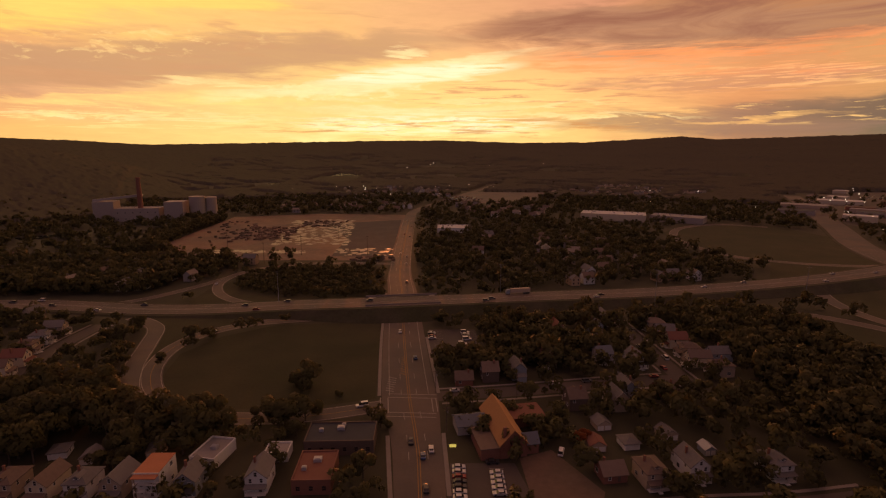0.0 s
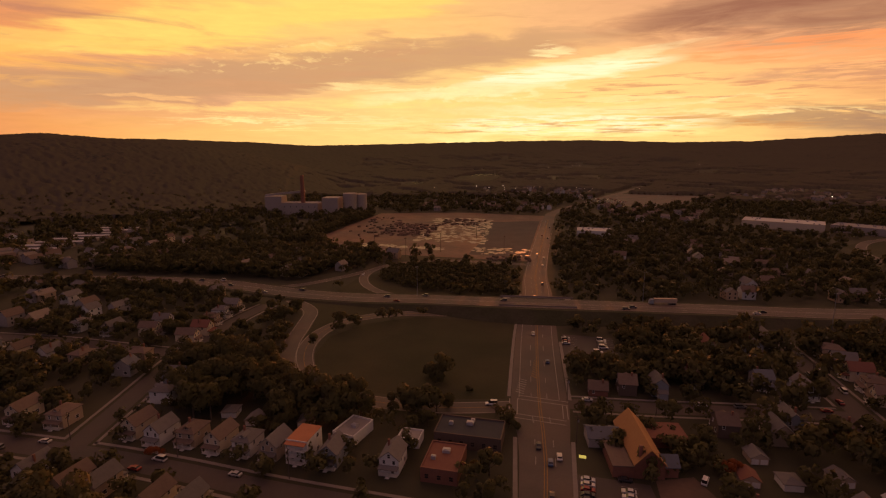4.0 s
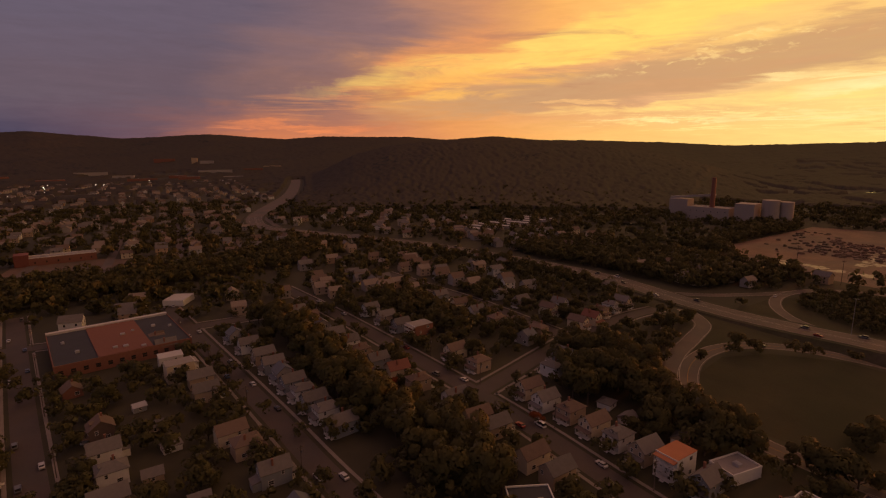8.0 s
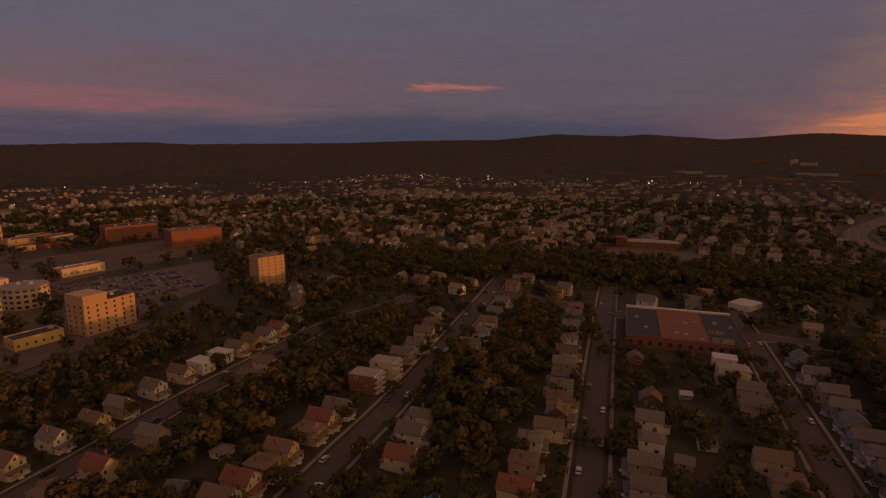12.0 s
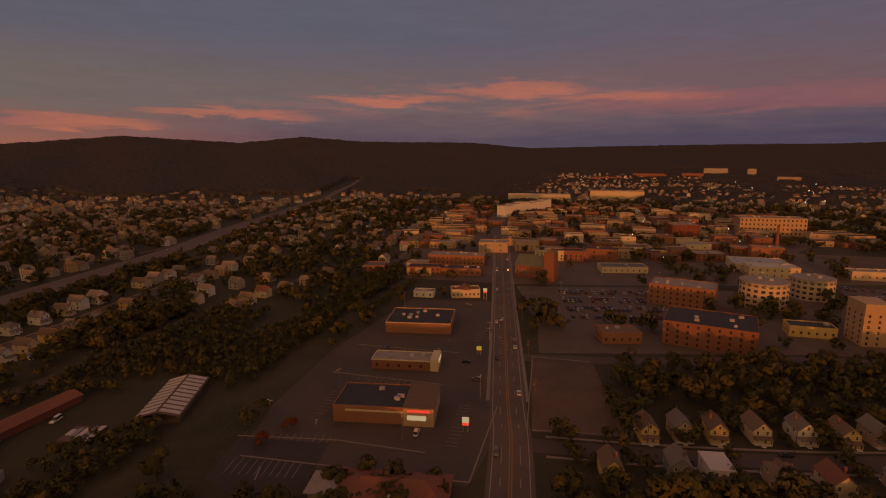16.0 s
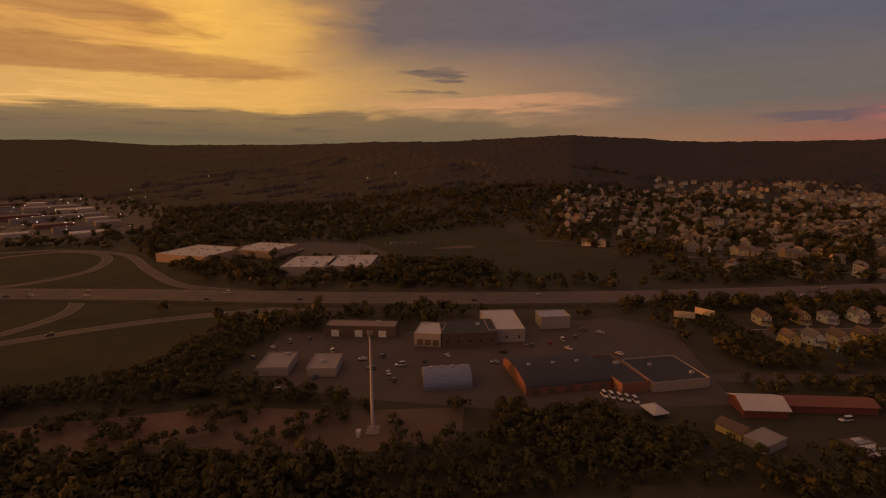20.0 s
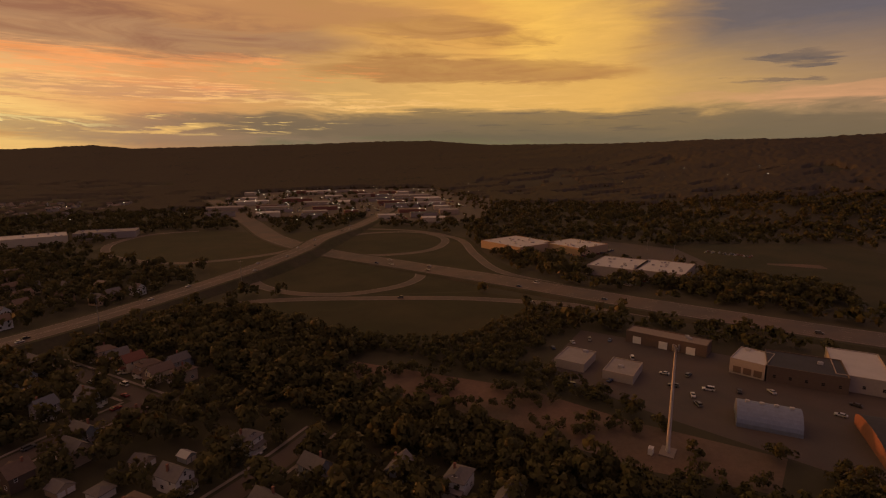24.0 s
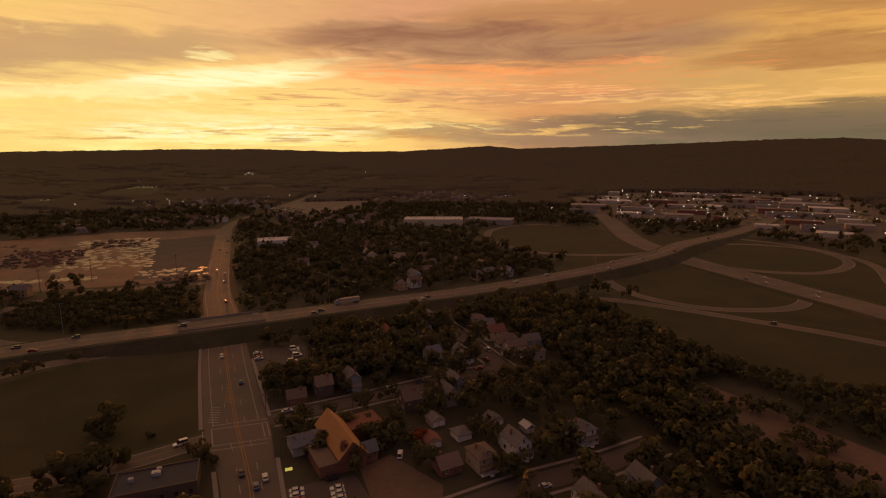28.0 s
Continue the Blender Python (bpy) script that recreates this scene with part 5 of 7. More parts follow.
# ---- town centre ----
block("brick_hotel", "tall orange brick office block with dark roof", "building", pose(-92, -306, 0, 0, 0, 162), 46, 32, 13, "brick", "dark", 4, 5, units=5)
block("brick_offices", "long orange brick office building", "building", pose(-96, -385, 0, 0, 0, 160), 42, 24, 14, "orange_brick", "gravel", 4, 4.2, units=5)
buff = block("buff_apartments", "tan stepped apartment slab with small windows", "building", pose(-186, -321, 0, 0, 0, 181), 31, 17, 18.5, "pale_brick", "dark", 6, 5.0, units=2)
part("tower", boxes((-15.5, -1.5, -8.6, 8.6, 18.5, 24)), WALLS["pale_brick"], buff, "taller end of the slab")
def round_block(label, x, y, r, h, storeys):
    """A round office building with window bands."""
    b = thing("cream_offices", label, "building", at=pose(x, y, 0, 0, 0, math.degrees(math.atan2(-x, y))))
    SPOTS.append((x, y, r + 3))
    part("wall", tube(r, r, -0.4, h, 40), WALLS["cream"], b, smooth=False)
    part("roof", tube(r - 0.5, r - 0.5, h, h + 0.1, 40), ROOFS["gravel"], b)
    for z in (0.0, -0.9):
        part("cornice", tube(r + 0.25, r + 0.25, h - 0.5 + z * 1.6, h + 0.05 + z * 1.6, 40), WALLS["concrete"], b)
    for x1, y1 in ((-3, 2), (4, -1), (1, 5)):
        part("roof_unit", boxes((x1 - 1.2, x1 + 1.2, y1 - 1, y1 + 1, h + 0.1, h + 1.8)), ROOFS["metal"], b)
    me = window_mesh(2.3, 1.7, WALLS["concrete"])
    for i in range(11):
        for k in range(storeys):
            put("window", me, b, pose(0, 0, 0, 0, 0, (i - 5) * 17) @ pose(0, -r - 0.03, h / storeys * (k + 0.26)))


round_block("cream concrete round office building with window bands", -149, -389, 15.0, 18, 5)
round_block("lower cream concrete round office building", -192, -418, 14.0, 15, 4)
tower = block("apartment_tower", "tan brick apartment tower with dark sloped roof", "building", pose(-311, -309, 0, 0, 0, 160), 22, 17, 23.5, "pale_brick", "dark", 8, 5.5, (0.8, 1.2), units=1)
part("stair_head", prism([(-8.5, 23.6), (8.5, 23.6), (8.5, 26.0)], -4, 4), ROOFS["grey"], tower, "slanted grey stair head")
dome = thing("brick_church", "dark brick church with green roof and square tower", "church", at=pose(2, -446, 0, 0, 0, 160))
part("wall", gable_walls(20, 26, 11, 7), WALLS["brick"], dome).matrix_basis = pose(-9, 2, 0, 0, 0, 90)
part("roof", roof_gable(20, 26, 11, 7, 0.6, 0.4), material("green_copper_roof", (0.11, 0.13, 0.10), 0.8, scale=0.3), dome, "dull green roof").matrix_basis = pose(-9, 2, 0, 0, 0, 90)
part("tower", boxes((5, 14, -12, -3, -0.3, 24)), WALLS["brick"], dome)
part("tower_roof", prism([(4.5, 24), (14.5, 24), (9.5, 27)], -12.5, -2.5), ROOFS["brown"], dome)
for k in range(6):
    put("window", window_mesh(1.2, 4.0), dome, pose(-20 + 4.4 * k, -8.05, 3, 0, 0, 0))
flats = thing("white_apartments", "long stepped white apartment building catching sun", "building", at=pose(36, -924, 0, 0, 0, 234))
for k in range(6):
    seg = part("wing", boxes((-66 + 22 * k, -46 + 22 * k, -9 + 2.5 * (k % 2), 9, -0.3, 19 + (k % 3) * 1.5)), WALLS["white"], flats)
    part("roof", boxes((-66.3 + 22 * k, -45.7 + 22 * k, -9.3 + 2.5 * (k % 2), 9.3, 19 + (k % 3) * 1.5, 19.5 + (k % 3) * 1.5)), ROOFS["gravel"], flats)
block("warehouse", "very long warehouse with pale roof", "warehouse", pose(20, -1235, float(terrain(20, -1235)), 0, 0, 183), 140, 30, 11, "cream", "white", units=4)
block("warehouse", "tan warehouse at the edge of town", "warehouse", pose(-160, -1300, float(terrain(-160, -1300)), 0, 0, 176), 120, 40, 16, "cream", "tan", units=4)
block("brick_mill", "four-storey tan brick building with window grid", "building", pose(-283, -742, 0, 0, 0, 176), 76, 26, 22, "pale_brick", "gravel", 4, 4.5, (1.8, 2.4), sides="fl", units=4)
block("brick_mill", "dark brick mill building", "building", pose(-410, -632, 0, 0, 0, 161), 57, 28, 18, "brick", "dark", units=3)
block("brick_mill", "dark brick mill with blank walls", "building", pose(-420, -530, 0, 0, 0, 158), 55, 32, 18, "brick", "brown", units=3)
block("red_hall", "tall red brick hall in the town", "building", pose(-168, -702, 0, 0, 0, 190), 34, 24, 16, "red", "gravel", 3, 5, units=2)
block("low_office", "low cream office with flat roof", "building", pose(-190, -486, 0, 0, 0, 178), 39, 18, 9, "cream", "white", 2, 5, units=3)
block("annex", "low annex glowing in the sun", "building", pose(-152, -328, 0, 0, 0, 175), 24, 12, 6, "yellow", "dark", 1, 4, units=1)
block("drive_in_bank", "low brick bank behind trees", "building", pose(-42, -299, 0, 0, 0, 190), 22, 14, 6, "orange_brick", "brown", 1, 4, units=2)
block("terminal", "long low terminal with lit canopy", "building", pose(-68, -484, 0, 0, 0, 188), 40, 18, 5, "cream", "blue", 1, 5, units=3)
block("market_hall", "wide low hall with pale blue-grey roof", "building", pose(-190, -515, 0, 0, 0, 174), 46, 34, 7, "cream", "metal", units=6)
block("cream_hall", "long cream hall beside the car park", "building", pose(-268, -488, 0, 0, 0, 178), 36, 14, 7, "cream", "gravel", 1, 5, units=2)
chimney_stack = thing("chimney_stack", "slender dark brick chimney stack in the town", "chimney", at=pose(-236, -596, 0))
part("shaft", tube(1.9, 1.2, 0, 30, 14), WALLS["brick"], chimney_stack)
part("crown", tube(1.5, 1.5, 29.2, 30.2, 14), WALLS["dark"], chimney_stack)
rnd = random.Random(5)
TOWN = ((60, -560), (30, -600), (100, -620), (-10, -560), (-60, -545), (-110, -560), (-150, -590), (-30, -640), (40, -680), (-90, -630), (-140, -660), (-220, -580), (-240, -660), (0, -720), (70, -760), (-60, -720), (-110, -760), (-190, -800), (20, -820), (-40, -860), (-120, -880), (-230, -880), (-300, -840), (140, -690), (150, -780), (-330, -690))
for x, y in TOWN:
    k = rnd.choice(("orange_brick", "brick", "cream", "pale_brick", "tan", "concrete"))
    block("town_building", {"orange_brick": "orange brick town building", "brick": "red brick town building", "cream": "cream town building", "pale_brick": "buff brick town building", "tan": "tan flat-roofed town building", "concrete": "pale block town building"}[k] + " with flat roof", "building",
          pose(x + rnd.uniform(-8, 8), y + rnd.uniform(-8, 8), 0, 0, 0, rnd.choice((172, 176, 184))), rnd.uniform(16, 32), rnd.uniform(13, 22), rnd.uniform(5, 11), k, rnd.choice(("gravel", "dark", "grey", "brown")), 2, 12, (1.6, 1.6), sides="f", units=1)

# ---- works and sheds east of the road ----
mast = thing("monopole", "tall pale steel monopole with antennas on a slab", "mast", at=pose(187, 26, 0))
part("pole", tube(0.75, 0.35, 0, 40, 14), material("pale_steel", (0.55, 0.50, 0.46), 0.5, 0.2), mast)
part("slab", boxes((-3.5, 3.5, -2.5, 2.5, -0.1, 0.35)), CONCRETE, mast)
for k in range(3):
    m = Matrix.Rotation(k * 2.094, 4, "Z")
    a = boxes((0.5, 0.85, -0.9, -0.6, 38, 40.3), (0.5, 0.85, 0.6, 0.9, 38, 40.3), (0.3, 0.5, -0.9, 0.9, 38.9, 39.1))
    bmesh.ops.transform(a, matrix=m, verts=a.verts)
    part("antenna", a, STEEL, mast)
block("cabinet", "white equipment cabinet at the mast", "cabinet", pose(183, 31, 0), 2.4, 1.6, 2.4, "white", "white", units=0, parapet=0)
depot = block("truck_depot", "long garage with truck doors and lit lamp", "garage", pose(299, 46, 0, 0, 0, -95), 42, 12, 6.0, "dark", "tan", units=2)
for k in range(5):
    part("garage_door", boxes((-17 + 7 * k, -12.5 + 7 * k, -6.1, -6.0, 0, 4)), WALLS["dark"] if k % 2 else WALLS["white"], depot)
block("grey_shed", "low shed with grey flat roof", "shed", pose(249, 81, 0, 0, 0, -90), 15, 20, 3.8, "concrete", "gravel", units=1)
block("grey_shed", "low shed with pale flat roof", "shed", pose(247, 57, 0, 0, 0, -90), 14, 19, 3.8, "concrete", "gravel", units=1)
bays = block("loading_bay", "pale loading dock with three dark doors", "warehouse", pose(286, 5, 0, 0, 0, -100), 15, 20, 7.0, "concrete", "white", units=1)
for k in range(3):
    part("garage_door", boxes((-5.8 + 4.4 * k, -2.4 + 4.4 * k, -10.1, -10.0, 0.8, 4)), WALLS["dark"], bays)
block("dark_warehouse", "warehouse with wide dark roof", "warehouse", pose(288, -16, 0, 0, 0, -86), 31, 24, 7.2, "dark", "dark", 1, 6, sides="f", units=1)
block("white_warehouse", "metal warehouse with pale roof", "warehouse", pose(301, -37, 0, 0, 0, -87), 21, 38, 7.0, "concrete", "white", 1, 6, sides="f", units=0)
block("small_warehouse", "grey block warehouse with ribbed pale roof", "warehouse", pose(311, -70, 0, 0, 0, -86), 18, 14, 7.2, "concrete", "metal", units=0)
quon = thing("quonset_hut", "blue-grey arched metal quonset hut", "shed", at=pose(230, -3, 0, 0, 0, -83))
arc = [(8.0 * math.cos(math.radians(a)), 7.6 * math.sin(math.radians(a))) for a in range(0, 181, 12)]
q = prism([(x, z) for x, z in arc], -11, 11)
bmesh.ops.rotate(q, verts=q.verts, matrix=Matrix.Rotation(math.pi / 2, 3, "Z"))
part("shell", q, material("blue_grey_metal", (0.20, 0.23, 0.30), 0.45, 0.4, scale=0.4), quon)
for k in range(4):
    part("roof_vent", boxes((-8 + 5 * k, -6.5 + 5 * k, -0.5, 0.5, 7.4, 8.3)), ROOFS["white"], quon)
barrel = thing("barrel_warehouse", "dark brick warehouse with rounded tar roof", "warehouse", at=pose(235, -55, 0, 0, 0, -80))
arc = [(-17, 0), (-17, 3.4)] + [(17 * math.sin(math.radians(a)), 3.4 + 3.4 * (math.cos(math.radians(a)) - 0.0)) for a in range(-75, 76, 15)] + [(17, 3.4), (17, 0)]
q = prism(arc, -20.5, 20.5)
bmesh.ops.rotate(q, verts=q.verts, matrix=Matrix.Rotation(math.pi / 2, 3, "Z"))
linked("shell", two_tone("shell", q, (WALLS["brick"], ROOFS["dark"]), lambda f: 1 if f.normal.z > 0.05 else 0), None, barrel)
for k in range(3):
    part("roof_vent", boxes((-14 + 12 * k, -12.6 + 12 * k, -0.7, 0.7, 6.6, 7.6)), ROOFS["metal"], barrel)
for k in range(5):
    part("bay_door", boxes((-18 + 8 * k, -14.4 + 8 * k, -17.12, -17.0, 0, 2.9)), WALLS["dark"], barrel)
block("strip_shop", "low brick strip building with black roof", "shop", pose(233, -83, 0, 0, 0, -76), 14, 33, 4.4, "orange_brick", "dark", units=1)
block("strip_shop", "low block strip building with black roof", "shop", pose(233, -106, 0, 0, 0, -80), 28, 28, 4.0, "concrete", "dark", units=2)
barn = thing("open_barn", "red open shed with pale metal roof and long red wing", "shed", at=pose(200, -131, 0, 0, 0, -95))
part("wall", gable_walls(14, 17, 3.6, 2.6), WALLS["red"], barn).matrix_basis = pose(0, 0, 0, 0, 0, 90)
part("roof", roof_gable(14, 17, 3.6, 2.6, 0.8), ROOFS["white"], barn, "pale metal roof").matrix_basis = pose(0, 0, 0, 0, 0, 90)
part("wing", gable_walls(9, 38, 3.2, 1.6), WALLS["red"], barn).matrix_basis = pose(27, 3, 0, 0, 0, 90)
part("wing_roof", roof_gable(9, 38, 3.2, 1.6, 0.6), ROOFS["red"], barn, "faded red roof").matrix_basis = pose(27, 3, 0, 0, 0, 90)
shed = thing("yard_shed", "ochre shed with rusty roof", "shed", at=pose(182, -111, 0, 0, 0, -60))
part("wall", gable_walls(7, 10, 3.0, 1.6), WALLS["yellow"], shed)
part("roof", roof_gable(7, 10, 3.0, 1.6), ROOFS["brown"], shed)
block("grey_shed", "grey flat shed beside the ochre one", "shed", pose(174, -118, 0, 0, 0, -62), 12, 9, 3.2, "grey", "gravel", units=0, parapet=0)
longshed = thing("long_shed", "long open shed with slatted pale roof", "shed", at=pose(154, -183, 0, 0, 0, 18))
part("wall", boxes((-8, 8, -18, 18, -0.2, 3.0)), WALLS["dark"], longshed)
part("roof", roof_gable(16, 36, 3.0, 2.0, 0.8), ROOFS["brown"], longshed)
for k in range(10):
    part("roof_sheet", boxes((0.6, 8.4, -17.5 + 3.6 * k, -15.1 + 3.6 * k, 0.0, 0.12)), ROOFS["white"], longshed, "pale roof sheet").matrix_basis = pose(0, 0, 5.3, 0, 14, 0)
    part("roof_sheet", boxes((-8.4, -0.6, -17.5 + 3.6 * k, -15.1 + 3.6 * k, 0.0, 0.12)), ROOFS["white"], longshed, "pale roof sheet").matrix_basis = pose(0, 0, 5.3, 0, -14, 0)
heap = thing("tarp_heap", "blue and white tarpaulins over a low frame", "tarpaulin", at=pose(170, -152, 0, 0, 0, 10))
for k in range(5):
    part("sheet", boxes((-6 + 2.4 * k, -4.0 + 2.4 * k, -6 + k * 0.7, 5 - k, 1.2 + 0.2 * (k % 2), 1.35 + 0.2 * (k % 2))), WALLS["blue"] if k % 2 else ROOFS["white"], heap)
part("frame", boxes((-6, 6, -6, 5, 0, 1.2)), WALLS["dark"], heap)
tent = thing("tent", "white pitched canopy tent on grass", "tent", at=pose(197, -87, 0, 0, 0, 15))
part("canopy", roof_hip(9, 7, 2.3, 2.0, 0.2), ROOFS["white"], tent)
for x in (-4.3, 4.3):
    for y in (-3.3, 3.3):
        part("leg", boxes((x - 0.06, x + 0.06, y - 0.06, y + 0.06, 0, 2.4)), STEEL, tent)
for x, y, turn in ((309, -151, 70), (314, -166, 40)):
    b = thing("billboard", "roadside billboard on a steel post", "billboard", "billboards", pose(x, y, 0, 0, 0, turn))
    part("panel", boxes((-6, 6, -0.2, 0.2, 4.5, 8.5)), WALLS["cream"], b)
    part("post", tube(0.35, 0.35, 0, 4.5), STEEL, b)
for x, y, w, d, t, lab in ((536, 246, 62, 56, -110, "big store with white roof and warm lit wall"), (556, 186, 50, 46, -110, "big store with white roof beside the first"), (475, 118, 42, 50, -92, "big white-roofed store above the highway"), (478, 80, 40, 52, -92, "big white-roofed store with many roof units")):
    block("big_store", lab, "store", pose(x, y, 0, 0, 0, t), w, d, 8.0, "pale_brick" if t < -95 else "concrete", "white", units=14)
for k, (x, y, w, d, t) in enumerate(((700, 470, 40, 26, -50), (742, 520, 46, 26, -50), (800, 505, 34, 22, -52), (790, 580, 50, 28, -48), (860, 560, 30, 20, -50), (850, 650, 70, 34, -48), (930, 620, 40, 26, -50), (905, 720, 60, 34, -46), (1000, 690, 60, 40, -50),
                                  (960, 800, 80, 36, -44), (1060, 780, 90, 40, -46), (1040, 880, 60, 36, -44), (690, 560, 30, 20, -45), (560, 830, 50, 30, -35), (620, 900, 70, 34, -34), (700, 880, 40, 26, -36), (740, 980, 70, 36, -34), (622, 668, 36, 22, -40), (672, 712, 44, 24, -40), (736, 752, 46, 26, -40), (600, 752, 40, 26, -38), (664, 800, 50, 28, -38), (800, 840, 56, 30, -40), (700, 650, 24, 16, -42))):
    block("retail_store", ("low store with pale flat roof and lit front", "low store with dark flat roof", "low store with gravel roof", "brick store with brown roof")[k % 4], "store", pose(x, y, 0, 0, 0, t), w, d, 6.0 + k % 3, ("cream", "concrete", "tan", "brick")[k % 4], ("white", "dark", "gravel", "brown")[k % 4], units=1, parapet=0)
STRIP = random.Random(21)
lot("strip_lot", [(640, 870), (760, 690), (1000, 640), (1180, 700), (1330, 900), (1240, 1130), (1000, 1250), (820, 1160)], ASPHALT, "broad parking lots of the farther shopping strip", "parking lot", 0.03)
for k in range(26):
    a, r = math.radians(STRIP.uniform(304, 324)), STRIP.uniform(1060, 1560)
    x, y = -math.sin(a) * r, math.cos(a) * r
    block("retail_store", ("low store with pale flat roof", "low store with dark flat roof", "tan store with gravel roof", "brick store with brown roof")[k % 4], "store", pose(x, y, float(terrain(x, y)), 0, 0, STRIP.choice((-48, -44, 42))), STRIP.uniform(26, 70), STRIP.uniform(16, 34), STRIP.uniform(5, 9), ("cream", "concrete", "tan", "brick")[k % 4], ("white", "dark", "gravel", "brown")[k % 4], units=1, parapet=0)
mall = block("shopping_strip", "long shopping strip with pale and orange roofs", "store", pose(250, 770, 0, 0, 0, -20), 90, 40, 9, "cream", "white", units=10)
block("shopping_strip", "long low store with ribbed pale roof", "store", pose(335, 745, 0, 0, 0, -35), 70, 34, 8, "concrete", "gravel", units=8)
block("roadside_store", "low store with white roof beside the wide road", "store", pose(12, 655, 0, 0, 0, 0), 40, 28, 6, "white", "white", 1, 6, sides="f", units=4)
for k in range(8):
    m = pose(-552 - 5.2 * k, 405 + 20 * k, 0, 0, 0, 20)
    s = thing("storage_row", "long low storage building with pale roof", "storage building", "storage rows", m)
    part("wall", boxes((-26, 26, -4, 4, -0.3, 3)), WALLS["concrete"], s)
    part("roof", prism([(-4.4, 3.0), (4.4, 3.0), (0, 3.9)], -26.4, 26.4, "x"), ROOFS["white"], s)
plant = block("power_plant", "grey power plant with stepped blocks", "factory", pose(-440, 757, 0, 0, 0, 8), 60, 30, 18, "concrete", "gravel", 2, 9, units=3)
part("boiler_house", boxes((-60, -32, -10, 12, 0, 28)), WALLS["concrete"], plant)
part("conveyor", prism([(-62, 28), (-58, 28), (4, 35), (4, 38), (-62, 31)], -3, 3), WALLS["grey"], plant)
part("east_block", boxes((36, 62, -12, 14, 0, 27)), WALLS["concrete"], plant)
part("silo", tube(11, 11, 0, 33, 24, 76, 8), WALLS["concrete"], plant, "round concrete silo")
part("silo", tube(9, 9, 0, 31, 24, 92, 18), WALLS["concrete"], plant)
part("stack", tube(4.0, 2.8, 0, 62, 20, 2, -4), WALLS["brick"], plant, "tall dark chimney stack")

# ---- trees ----
def inside(poly, x, y):
    hit = np.zeros(np.shape(x), bool)
    for (x0, y0), (x1, y1) in zip(poly, np.roll(poly, -1, axis=0)):
        cross = (y0 > y) != (y1 > y)
        hit ^= cross & (x < (x1 - x0) * (y - y0) / (y1 - y0 + 1e-12) + x0)
    return hit


def free(x, y, gap=3.0, lots=True, near=None):
    """True where no road, lot, house or building stands."""
    ok = np.ones(len(x), bool)
    for line, half in LINES:
        near = (x > line[:, 0].min() - 30) & (x < line[:, 0].max() + 30) & (y > line[:, 1].min() - 30) & (y < line[:, 1].max() + 30)
        i = np.flatnonzero(near & ok)
        if len(i):
            p = line[::2]
            d2 = ((x[i, None] - p[None, :, 0]) ** 2 + (y[i, None] - p[None, :, 1]) ** 2).min(1)
            ok[i[d2 < (half + gap) ** 2]] = False
    if lots:
        for poly in LOTS:
            ok &= ~inside(poly, x, y)
    for hx, hy in PLACED:
        ok &= (x - hx) ** 2 + (y - hy) ** 2 > (6.0 + (gap if near is None else near)) ** 2
    for hx, hy, r in SPOTS:
        ok &= (x - hx) ** 2 + (y - hy) ** 2 > (r + gap - 2) ** 2
    return ok


def crown_arrays(rng, quads, size, radius=1.0, height=1.0):
    """Leaf clumps over a few rounded lobes, as arrays of corners: an uneven crown about its middle, 2 across and 2 high, and the way each clump faces."""
    lobes = rng.integers(6, 10)
    c = rng.normal(0, 0.42, (lobes, 3))
    c[:, 2] = rng.uniform(-0.55, 0.6, lobes)
    c[:, :2] *= (1.15 - 0.55 * np.clip(c[:, 2:], 0, 1))
    r = rng.uniform(0.34, 0.58, lobes)
    k = rng.integers(0, lobes, quads)
    d = rng.normal(0, 1, (quads, 3))
    d /= np.linalg.norm(d, axis=1)[:, None]
    d[:, 2] = np.abs(d[:, 2]) * np.where(rng.random(quads) < 0.75, 1, -0.7)
    p = c[k] + d * (r[k] * rng.uniform(0.82, 1.05, quads))[:, None]
    nrm = d + rng.normal(0, 0.32, d.shape)
    nrm /= np.linalg.norm(nrm, axis=1)[:, None]
    a = np.cross(nrm, rng.normal(0, 1, d.shape))
    a /= np.linalg.norm(a, axis=1)[:, None] + 1e-9
    b = np.cross(nrm, a)
    s = size * rng.uniform(0.7, 1.45, (quads, 1))
    q = np.stack([p - a * s - b * s * 0.7, p + a * s - b * s * 0.5, p - a * s * 0.1 + b * s * 1.15], 1)
    soft = 0.45 * d + 0.55 * p / (np.linalg.norm(p, axis=1)[:, None] + 1e-9) + rng.normal(0, 0.07, d.shape)
    soft *= np.array([1 / radius, 1 / radius, 1 / height])
    soft /= np.linalg.norm(soft, axis=1)[:, None]
    return q * np.array([radius, radius, height]), soft


def leaf_mesh(name, q, facing):
    me = bpy.data.meshes.new(name)
    n = len(q)
    me.vertices.add(n * 3)
    me.vertices.foreach_set("co", q.reshape(-1).astype(np.float32))
    me.loops.add(n * 3)
    me.loops.foreach_set("vertex_index", np.arange(n * 3, dtype=np.int32))
    me.polygons.add(n)
    me.polygons.foreach_set("loop_start", np.arange(0, n * 3, 3, dtype=np.int32))
    me.polygons.foreach_set("use_smooth", np.ones(n, bool))
    me.update()
    me.normals_split_custom_set_from_vertices(np.repeat(facing, 3, axis=0).astype(np.float32))
    return me


